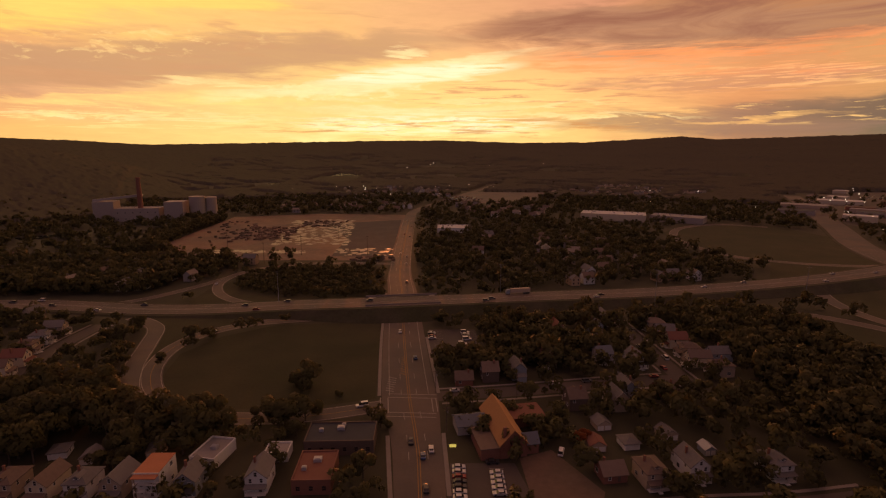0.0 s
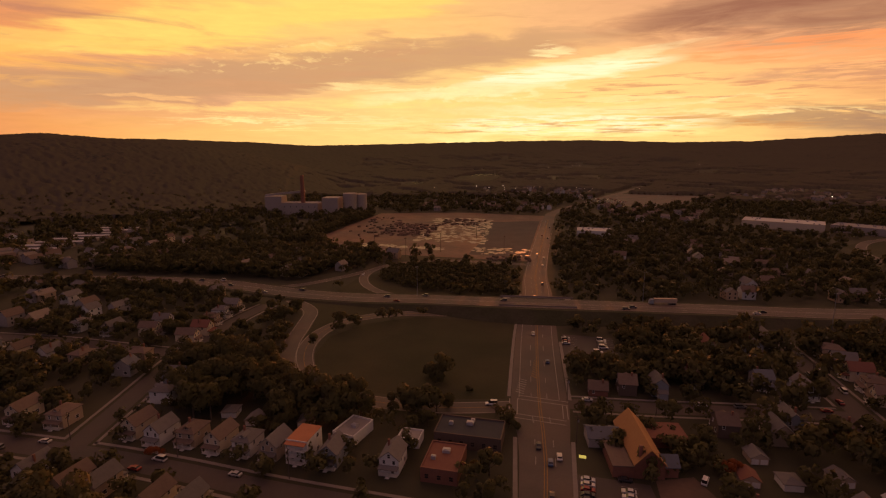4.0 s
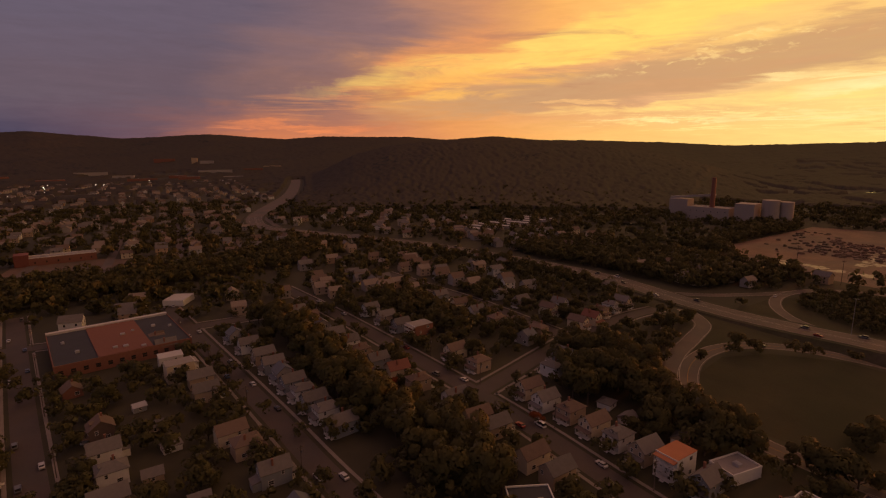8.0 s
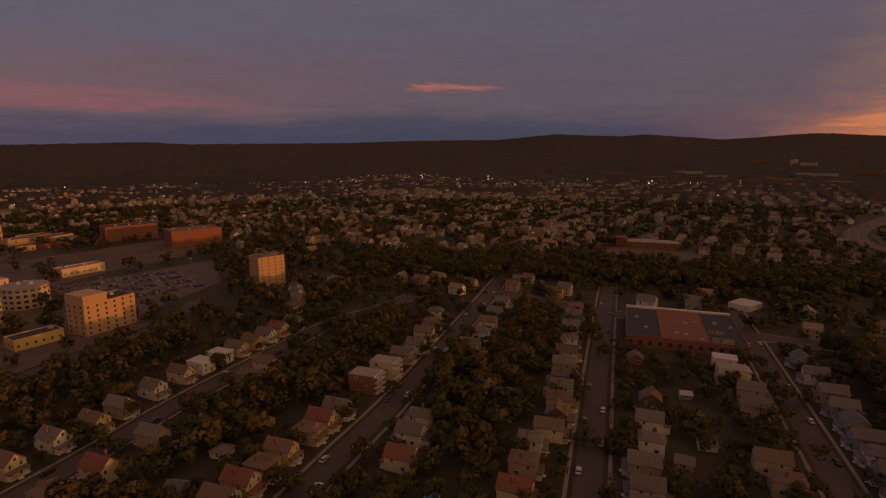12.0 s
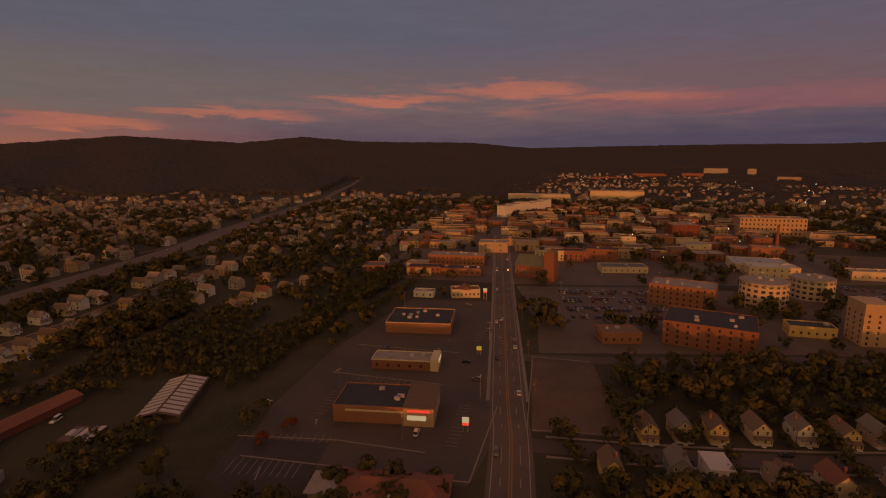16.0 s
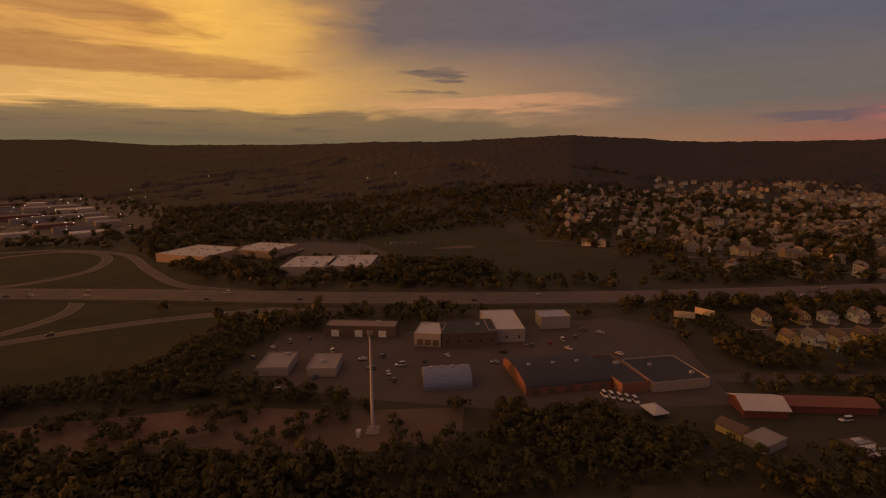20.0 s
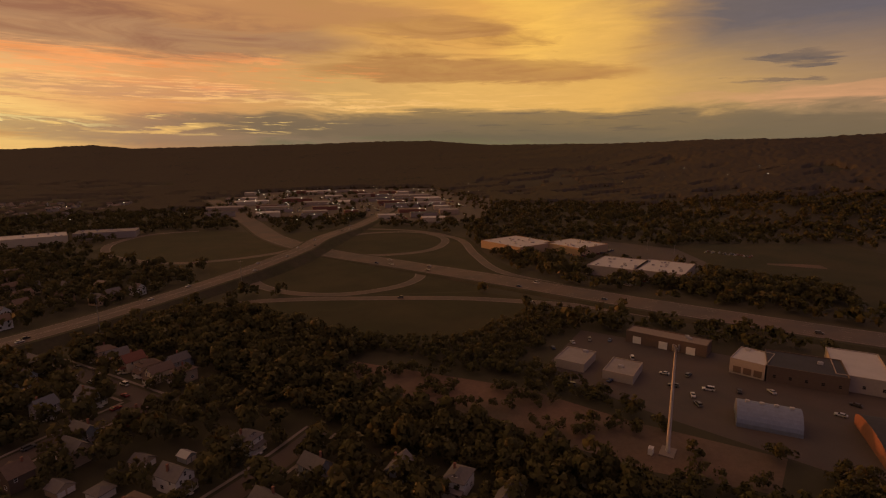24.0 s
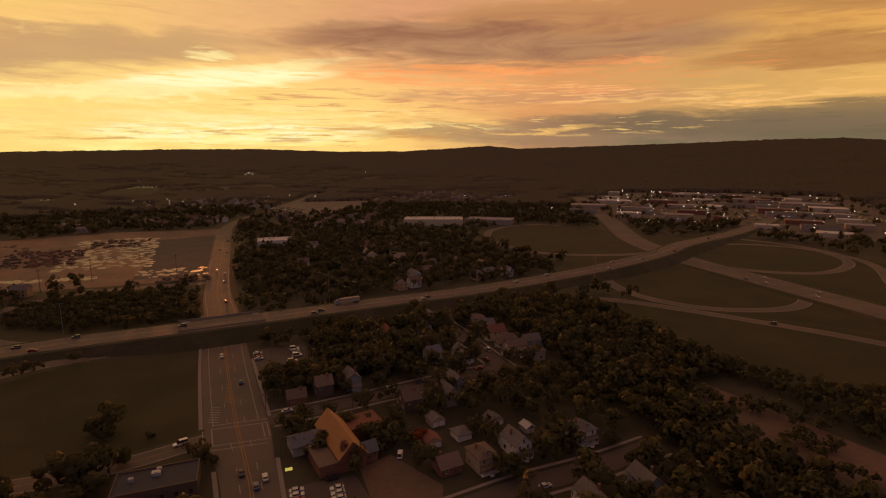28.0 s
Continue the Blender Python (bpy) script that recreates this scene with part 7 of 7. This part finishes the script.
far_houses(FAR_SPOTS, RNG)
for g in ((-760, -20, 3.05, 420, 62, 7), (700, -360, 1.2, 400, 62, 7), (-760, -760, 2.7, 340, 62, 9), (760, -620, 1.3, 340, 62, 8), (560, -420, 1.45, 360, 62, 6)):
    cx, cy, turn, length, lane, n = g
    for i in range(n):
        q = (i - n / 2) * lane
        c, s = math.cos(turn), math.sin(turn)
        pts = [(cx + p * c - q * s, cy + p * s + q * c) for p in np.linspace(-length / 2, length / 2, 6)]
        tagged(linked("road", strip_mesh("road", smooth_line(pts, 25), -4, 4, 0.5), OLD_ASPHALT), "distant residential street", "road", kind="structure")


def town_blocks(rng):
    """The farther town: plain flat-roofed buildings with parapets and window rows, joined."""
    verts, faces, slots = [], [], []

    def quad(pts, m):
        b = len(verts)
        verts.extend(pts)
        faces.append(tuple(range(b, b + len(pts))))
        slots.append(m)

    for _ in range(330):
        x, y = rng.uniform(-360, 170), rng.uniform(-1050, -440)
        if not free(np.array([x]), np.array([y]), 4.0, False)[0] or (x < -230 and y > -640) or (y > -520 and -240 < x < 30):
            continue
        z, w, d, h, t = float(terrain(x, y)), rng.uniform(7, 15), rng.uniform(6, 11), rng.uniform(4, 10), rng.choice((0.05, -0.1, 0.16))
        c, s = math.cos(t), math.sin(t)
        at = lambda p, q, r: (x + p * c - q * s, y + p * s + q * c, z + r)
        m, roof = int(rng.integers(0, 6)), 6 + int(rng.integers(0, 4))
        ring = [(-w, -d), (w, -d), (w, d), (-w, d)]
        for (p0, q0), (p1, q1) in zip(ring, ring[1:] + ring[:1]):
            quad([at(p0, q0, -0.5), at(p1, q1, -0.5), at(p1, q1, h + 0.7), at(p0, q0, h + 0.7)], m)
        quad([at(p, q, h) for p, q in ring], roof)
        k = max(2, int(w / 2.2))
        for lvl in range(max(1, int(h / 3.4))):
            for i in range(k):
                p = -w + (i + 0.5) * 2 * w / k
                for sy in (-1, 1):
                    quad([at(p - 0.7, sy * (d + 0.05), 1.2 + 3.3 * lvl), at(p + 0.7, sy * (d + 0.05), 1.2 + 3.3 * lvl), at(p + 0.7, sy * (d + 0.05), 2.8 + 3.3 * lvl), at(p - 0.7, sy * (d + 0.05), 2.8 + 3.3 * lvl)], 10)
    me = mesh_of("town_blocks", verts, faces)
    for m in ("orange_brick", "brick", "cream", "pale_brick", "tan", "brick"):
        me.materials.append(WALLS[m])
    for m in ("gravel", "dark", "brown", "grey"):
        me.materials.append(ROOFS[m])
    me.materials.append(GLASS)
    me.polygons.foreach_set("material_index", slots)
    tagged(linked("town_blocks", me, None), "crowded brick and pale blocks of the town centre", "buildings", kind="stuff")


town_blocks(RNG)


# ---- cars ----
PAINTS = {}


def car(rgb, label, name="car", long=4.5, tall=1.45, van=False):
    c = thing(name, label, name, "cars")
    skin = PAINTS[label] = material(name + "_paint", rgb, 0.3, 0.2, vary=0.05, spec=0.5)
    h = tall
    side = [(-long / 2, 0.3), (long / 2, 0.3), (long / 2, 0.75), (long / 2 - 0.25, 0.9), (long * 0.22, 0.98), (-long * 0.45, 1.0), (-long / 2, 0.85)]
    body = prism(side, -0.88, 0.88)
    bmesh.ops.bevel(body, geom=body.edges[:], offset=0.05, segments=1, affect="EDGES")
    back = -long * 0.47 if van else -long * 0.38
    cabin = prism([(back, 0.98), (long * 0.24, 0.98), (long * 0.10, h - 0.08), (back + (0.1 if van else 0.45), h - 0.06)], -0.74, 0.74)
    part("cabin_glass", cabin, GLASS, c)
    box_into(body, back + (0.1 if van else 0.5), long * 0.09, -0.70, 0.70, h - 0.08, h)
    part("body", body, skin, c)
    for x in (-long * 0.31, long * 0.31):
        for y in (-0.8, 0.8):
            w = tube(0.32, 0.32, -0.11, 0.11, 12)
            bmesh.ops.rotate(w, verts=w.verts, matrix=Matrix.Rotation(math.pi / 2, 3, "X"))
            bmesh.ops.translate(w, verts=w.verts, vec=(x, y, 0.32))
            part("wheel", w, TYRE, c)
    return c


CARS = [car((0.50, 0.48, 0.46), "white sedan car on worn asphalt"), car((0.42, 0.42, 0.43), "silver sedan car on worn asphalt"), car((0.035, 0.035, 0.04), "black sedan car on worn asphalt"), car((0.22, 0.03, 0.025), "dark red sedan car on worn asphalt"),
        car((0.06, 0.09, 0.17), "dark blue hatchback car on worn asphalt", long=4.2), car((0.66, 0.64, 0.62), "white delivery van on worn asphalt", "van", 5.2, 2.1, True), car((0.14, 0.14, 0.14), "dark grey sport utility car on worn asphalt", "car", 4.7, 1.75, True)]
TAKEN = set()


def park(x, y, turn, which):
    z = float(terrain(x, y)) + 0.06
    m = pose(x, y, z, 0, 0, turn)
    if which in TAKEN:
        return copy_thing(CARS[which], m)
    CARS[which].matrix_basis = m
    TAKEN.add(which)
    return CARS[which]


def elevated(line, t):
    """A place along a line with heights, and the heading there."""
    p = smooth_line(line, 5.0)
    i = min(int(t * (len(p) - 1)), len(p) - 2)
    d = p[i + 1] - p[i]
    return p[i], math.degrees(math.atan2(d[1], d[0]))


crn = random.Random(11)
pick = lambda: crn.choice((0, 0, 1, 1, 2, 3, 4, 5, 6, 6))
for line, side, n in ((HWY[7:22], -7.2, 9), (HWY[7:22], -3, 5), (HWY[7:22], 3, 6), (HWY[7:22], 7.2, 8), (CROSS[4:12], 7, 7), (CROSS[4:12], -7, 7), (CROSS[4:12], 11, 4), (MAIN[7:14], 5, 7), (MAIN[7:14], -2, 6), (MAIN[2:6], 5, 5), (MAIN[2:6], -5, 6), (MAIN[7:9], 2, 2), (RAMP_S, 0, 3), (LOOP_ROAD, 2, 2), (RAMP_N, 1.5, 2)):
    for k in range(n):
        p, h = elevated(line, (k + crn.random()) / n)
        a = math.radians(h)
        c = park(p[0] + math.sin(a) * side, p[1] - math.cos(a) * side, h if side > 0 else h + 180, pick())
        c.location.z = float(terrain(p[0], p[1])) + p[2] + 0.12
truck = thing("truck", "long tractor trailer truck with pale box", "truck")
p, h = elevated(HWY[6:22], 0.55)
truck.matrix_basis = pose(p[0] - 1.2, p[1] + 7.0, p[2] + 0.12, 0, 0, h + 180)
part("trailer", boxes((-8, 6, -1.25, 1.25, 1.1, 3.9)), WALLS["tan"], truck)
part("cab", prism([(6.4, 0.6), (9.2, 0.6), (9.2, 1.9), (8.4, 3.3), (6.4, 3.4)], -1.2, 1.2), WALLS["blue"], truck)
for x in (-6.5, -5.3, 7.0, 8.6):
    for y in (-1.0, 1.0):
        w = tube(0.5, 0.5, -0.15, 0.15, 12)
        bmesh.ops.rotate(w, verts=w.verts, matrix=Matrix.Rotation(math.pi / 2, 3, "X"))
        bmesh.ops.translate(w, verts=w.verts, vec=(x, y, 0.5))
        part("wheel", w, TYRE, truck)
for line, side, n in ((ST_B, 3.3, 6), (ST_B, -3.3, 4), (ST_A, 3.3, 8), (ST_A, -3.3, 5), (ST_P, 3.3, 7), (ST_P, -3.3, 6), (ST_Q, 3.3, 9), (ST_Q, -3.3, 8), (ST_R, 3.3, 6), (ST_R, -3.3, 4), (ST_ONE, 3.3, 4), (ST_TWO, -3.3, 4), (ST_THREE, 3.3, 5), (ST_THREE, -3.3, 4), (ST_EAST, 3.3, 6)):
    for k in range(n):
        p, h = elevated(line, 0.12 + 0.86 * (k + crn.random()) / n)
        a = math.radians(h)
        park(p[0] + math.sin(a) * side, p[1] - math.cos(a) * side, h, pick())
for k in range(7):
    park(5.0, 157.0 - 2.55 * k, 2 + crn.uniform(-3, 3), crn.choice((0, 1, 2, 3, 1)))
for k in range(5):
    park(17.2, 154.0 - 2.6 * k, 182 + crn.uniform(-3, 3), crn.choice((0, 1, 0, 2)))
park(16.5, 160.0, 5, 2)
for x, y, n in ((-7, 285, 4), (12, 286, 5), (10, 268, 3)):
    for k in range(n):
        park(x + 0.2 * k, y - 2.7 * k, 4, pick())
for x, y in ((46, -178), (38, -250), (55, -262), (32, -300), (52, -350), (84, -262), (30, -230), (26, -322), (262, 30), (250, 20), (275, -50), (262, -95), (270, -70), (240, 25), (290, 75), (285, 85), (236, 110), (295, -95), (215, -150), (208, -165), (190, -160)):
    park(x, y, crn.uniform(0, 360), pick())
for x, y, a in ((262, 62, 0), (270, 58, 20), (258, 40, 90), (246, 34, 95), (255, 8, 10), (262, -4, 40), (252, -28, 85), (266, -34, 80), (280, -62, 0), (284, -70, 5), (288, -78, 5), (300, -86, 60), (276, 92, 40), (262, 98, 30), (236, 60, 0), (222, 74, 100), (243, -40, 12), (232, 22, 30)):
    park(x, y, a + crn.uniform(-8, 8), pick())
park(41, 166, 70, 5)
for k in range(5):
    park(214 - 1.4 * k, -72 - 2.9 * k, 185, 5)


def parked_rows(name, label, rows, rng):
    """Rows of parked cars far off, joined."""
    verts, faces, slots = [], [], []
    for x, y, turn in rows:
        b = len(verts)
        c, s = math.cos(turn), math.sin(turn)
        loc = [(sx * 2.2, sy * 0.9, z) for z in (0.2, 0.95) for sx, sy in ((-1, -1), (1, -1), (1, 1), (-1, 1))] + [(sx * t, sy * 0.72, 1.45) for (sx, sy), t in zip(((-1, -1), (1, -1), (1, 1), (-1, 1)), (1.2, 0.7, 0.7, 1.2))]
        verts += [(x + p * c - q * s, y + p * s + q * c, float(terrain(x, y)) + r + 0.1) for p, q, r in loc]
        m = int(rng.integers(0, 5))
        for f, g in (((0, 1, 5, 4), m), ((1, 2, 6, 5), m), ((2, 3, 7, 6), m), ((3, 0, 4, 7), m), ((4, 5, 9, 8), 5), ((5, 6, 10, 9), 5), ((6, 7, 11, 10), 5), ((7, 4, 8, 11), 5), ((8, 9, 10, 11), m)):
            faces.append(tuple(b + i for i in f))
            slots.append(g)
    me = mesh_of(name, verts, faces)
    for skin in list(PAINTS.values())[:5]:
        me.materials.append(skin)
    me.materials.append(GLASS)
    me.polygons.foreach_set("material_index", slots)
    tagged(linked(name, me, None), label, "cars", kind="stuff")


rows = []
for lx, ly, nx, ny, turn in ((-80, -415, 26, 7, 0.12), (-310, -425, 32, 8, -0.35), (545, 70, 6, 12, 1.4), (580, 150, 10, 6, 1.3), (700, 520, 30, 6, 0.8), (780, 640, 30, 6, 0.8), (600, 850, 26, 5, 0.9), (720, 980, 22, 5, 0.9), (20, 1030, 24, 7, 0.4), (620, 20, 16, 2, 1.4), (860, 700, 20, 5, 0.8), (930, 540, 30, 5, 0.75), (1010, 620, 26, 5, 0.75), (940, 830, 24, 4, 0.8), (700, 430, 20, 3, 0.7), (640, 640, 26, 4, 0.8), (690, 760, 30, 4, 0.8), (820, 800, 34, 6, 0.8), (960, 900, 34, 6, 0.8), (1050, 760, 30, 6, 0.8), (900, 1040, 30, 5, 0.75), (1130, 950, 24, 5, 0.8)):
    c, s = math.cos(turn), math.sin(turn)
    for i in range(nx):
        for j in range(ny):
            if RNG.random() < 0.62:
                p, q = i * 2.8, j * 11.0 + (0 if j % 2 else 4.8)
                rows.append((lx + p * c - q * s, ly + p * s + q * c, turn + math.pi / 2))
parked_rows("parked_cars", "rows of parked cars in distant lots", rows, RNG)

# ---- poles, lamps and signs ----
pole = thing("utility_pole", "weathered wooden utility pole with crossarm", "utility pole", "utility poles")
post = part("post", tube(0.17, 0.12, -0.3, 11, 8), WOODPOLE, pole)
part("crossarm", boxes((-1.2, 1.2, -0.07, 0.07, 9.9, 10.1), (-0.8, 0.8, -0.07, 0.07, 8.9, 9.05)), WOODPOLE, pole)
part("transformer", tube(0.28, 0.28, 8.0, 8.9, 10, 0.4, 0), STEEL, post)
first = True
for line, side, step in ((ST_B, 6.6, 42), (ST_A, -6.6, 42), (ST_P, 6.6, 42), (ST_Q, -6.6, 42), (ST_R, -6.6, 42), (ST_TWO, 6.4, 35), (ST_THREE, -6.4, 35), (MAIN[2:6], -11.4, 45), (MAIN[7:11], 11.6, 42)):
    p = smooth_line(line, step)
    d = sideways(p)
    for q, s in zip(p[1:-1], d[1:-1]):
        m = pose(q[0] + s[0] * side, q[1] + s[1] * side, 0, 0, 0, math.degrees(math.atan2(s[1], s[0])))
        if first:
            pole.matrix_basis, first = m, False
        else:
            copy_thing(pole, m)
lamp = thing("lot_lamp", "tall steel lamp post with two pale heads", "lamp post", "lot lamps")
part("post", tube(0.14, 0.09, 0, 10.5, 8), STEEL, lamp)
arm = part("arm", boxes((-1.1, 1.1, -0.06, 0.06, 10.4, 10.52)), STEEL, lamp)
part("head", boxes((0.6, 1.3, -0.25, 0.25, 10.28, 10.46), (-1.3, -0.6, -0.25, 0.25, 10.28, 10.46)), ROOFS["white"], arm)
first = True
for x, y in ((104, -174), (79, -162), (50, -172), (89, -207), (26, -212), (30, -285), (95, -340), (-30, -352), (-70, -372), (-12, -388), (-250, -360), (-290, -385), (-320, -410), (-240, -410), (560, 160), (600, 120), (585, 90), (720, 560), (790, 640), (850, 720), (900, 790), (640, 880), (720, 960), (60, 1080), (140, 1120)):
    m = pose(x, y, float(terrain(x, y)), 0, 0, (x * 31) % 180)
    if first:
        lamp.matrix_basis, first = m, False
    else:
        copy_thing(lamp, m)
for x, y, h, top, low in ((28, -183, 6, WARM_SIGN, RED_LIGHT), (42, -366, 9, WARM_SIGN, RED_LIGHT), (33, -262, 4.6, glowing("yellow_sign_light", (1.0, 0.6, 0.05), 0.4), WALLS["red"])):
    s = thing("pylon_sign", "lit roadside pylon sign on two posts", "sign", "pylon signs", pose(x, y, 0, 0, 0, 185))
    part("panel", boxes((-1.3, 1.3, -0.2, 0.2, h - 2.2, h)), top, s, "lit upper panel")
    part("lower_panel", boxes((-1.3, 1.3, -0.22, 0.22, h - 3.3, h - 2.3)), low, s, "lit lower panel")
    for k in (-0.9, 0.9):
        part("post", boxes((k - 0.12, k + 0.12, -0.12, 0.12, 0, h - 3.3)), STEEL, s)
for x, y in ((40, 358), (138, 330), (-110, 336), (250, 350)):
    s = thing("highway_lamp", "tall slender highway lamp post", "lamp post", "highway lamps", pose(x, y, 0))
    part("post", tube(0.22, 0.12, 0, 24, 8), STEEL, s)
    part("arm", boxes((-1.5, 1.5, -0.05, 0.05, 23.9, 24.05)), STEEL, s)
# the bridge over the wide road
bridge = thing("overpass", "concrete highway bridge over the wide road", "bridge", at=pose(-27, 330, 0, 0, 0, 8))
part("deck", boxes((-22, 22, -10.6, 10.6, 5.6, 6.72)), CONCRETE, bridge)
for y in (-10.3, 10.3):
    part("parapet", boxes((-24, 24, y - 0.2, y + 0.2, 6.6, 7.7)), CONCRETE, bridge)
for x in (-13, 13):
    part("abutment", boxes((x - 0.6, x + 0.6, -10, 10, -0.2, 5.6)), CONCRETE, bridge)
for x, y, r in ((-128, -66, 2.4), (-122, -68, 1.8)):
    s = thing("pool", "round blue garden pool", "pool", at=pose(x, y, 0))
    part("rim", tube(r, r, 0, 1.2, 20), WALLS["white"], s)
    part("water", tube(r - 0.15, r - 0.15, 1.2, 1.22, 20), material("pool_water", (0.05, 0.22, 0.42), 0.15), s, "bright blue water")
s = thing("pool", "round blue garden pool", "pool", at=pose(262, -214, 0))
part("rim", tube(3, 3, 0, 1.2, 20), WALLS["white"], s)
part("water", tube(2.8, 2.8, 1.2, 1.22, 20), material("pale_pool_water", (0.10, 0.24, 0.45), 0.15), s)
# broken slabs, spoil heaps and plant on the cleared site
def heaps(name, label, mat, boxes_, rng, low, high, tall):
    verts, faces = [], []
    for x0, x1, y0, y1, n in boxes_:
        for _ in range(n):
            x, y, r = rng.uniform(x0, x1), rng.uniform(y0, y1), rng.uniform(low, high)
            x -= 0.12 * (y - 600)
            b, a0, h = len(verts), rng.uniform(0, 6.28), tall * rng.uniform(0.4, 1.2)
            for k in range(6):
                a = a0 + k * 1.047
                q = r * rng.uniform(0.7, 1.2)
                verts.append((x + q * math.cos(a), y + q * math.sin(a), 0))
                verts.append((x + q * 0.72 * math.cos(a), y + q * 0.72 * math.sin(a), h * rng.uniform(0.7, 1.1)))
            for k in range(6):
                j = (k + 1) % 6
                faces.append((b + 2 * k, b + 2 * j, b + 2 * j + 1, b + 2 * k + 1))
            faces.append(tuple(b + 2 * k + 1 for k in range(6)))
    tagged(linked(name, mesh_of(name, verts, faces), mat), label, "rubble", kind="stuff")


SLAB = material("broken_concrete", (0.27, 0.18, 0.13), 0.4, vary=0.4, scale=0.3, spec=0.5, rand=0.2)
heaps("slabs", "broken pale concrete slabs on the cleared site", SLAB, ((-195, -110, 560, 760, 420), (-120, -60, 500, 540, 40), (-250, -150, 515, 530, 60)), RNG, 1.2, 5.5, 0.35)
heaps("spoil", "dark heaps of rubble on the cleared site", DIRT, ((-245, -180, 590, 690, 150), (-180, -120, 690, 750, 60), (-100, -60, 480, 500, 26), (-290, -240, 560, 740, 40)), RNG, 1.5, 4.0, 2.0)
for x, y in ((-140, 505), (-215, 512), (-75, 505), (-120, 590), (-165, 470)):
    s = thing("site_pole", "slender pole on the cleared site", "pole", "site poles", pose(x, y, 0))
    part("post", tube(0.25, 0.15, 0, 20, 8), WOODPOLE, s)
    part("crossarm", boxes((-1.5, 1.5, -0.1, 0.1, 18.6, 18.9)), WOODPOLE, s)
# office blocks far up the valley beyond the highway
far = random.Random(8)
for az, r, w, h in ((85, 2880, 90, 26), (81.3, 2760, 60, 22), (82.4, 2790, 24, 32), (91, 2430, 110, 12), (87, 2080, 90, 11), (83, 2070, 70, 14), (80.6, 2400, 130, 14), (77.5, 2500, 120, 12), (75.2, 2620, 80, 12), (88.5, 2300, 70, 10), (94, 2200, 80, 10), (98, 2350, 100, 10), (84, 2250, 60, 9), (79, 2150, 70, 9), (164, 2500, 90, 24), (161, 2450, 30, 26), (166, 2350, 80, 16), (170, 2300, 120, 12), (158, 2250, 70, 14), (174, 2150, 110, 10)):
    a = math.radians(az)
    x, y = -math.sin(a) * r, math.cos(a) * r
    block("far_office", "distant pale office block catching light" if h > 20 else "distant low commercial building", "building", pose(x, y, float(terrain(x, y)), 0, 0, az + 180 + far.uniform(-12, 12)), w, 22, h, far.choice(("grey", "brick", "tan")), far.choice(("gravel", "brown")), units=1)
# far lights of the shopping strips and the town
bm = bmesh.new()
lr = random.Random(3)
for az, r0, r1, n in ((165, 380, 850, 24), (310, 900, 1500, 26), (312, 800, 1650, 70), (282, 1300, 1900, 10), (120, 1500, 2300, 22), (150, 1200, 2000, 16), (172, 1300, 2200, 16), (95, 1300, 2000, 14), (330, 900, 1300, 8), (70, 1500, 2000, 8), (40, 2300, 2800, 6), (5, 1050, 1400, 18), (355, 2500, 3000, 6)):
    for _ in range(n):
        a, r = math.radians(az + lr.uniform(-12, 12)), lr.uniform(r0, r1)
        x, y = -math.sin(a) * r, math.cos(a) * r
        k = 0.0003 * r
        box_into(bm, x - k, x + k, y - k, y + k, float(terrain(x, y)) + 9 - k, float(terrain(x, y)) + 9 + k)
tagged(part("distant_lamps", bm, LIGHT), "scattered distant street lights", "lights", kind="stuff")
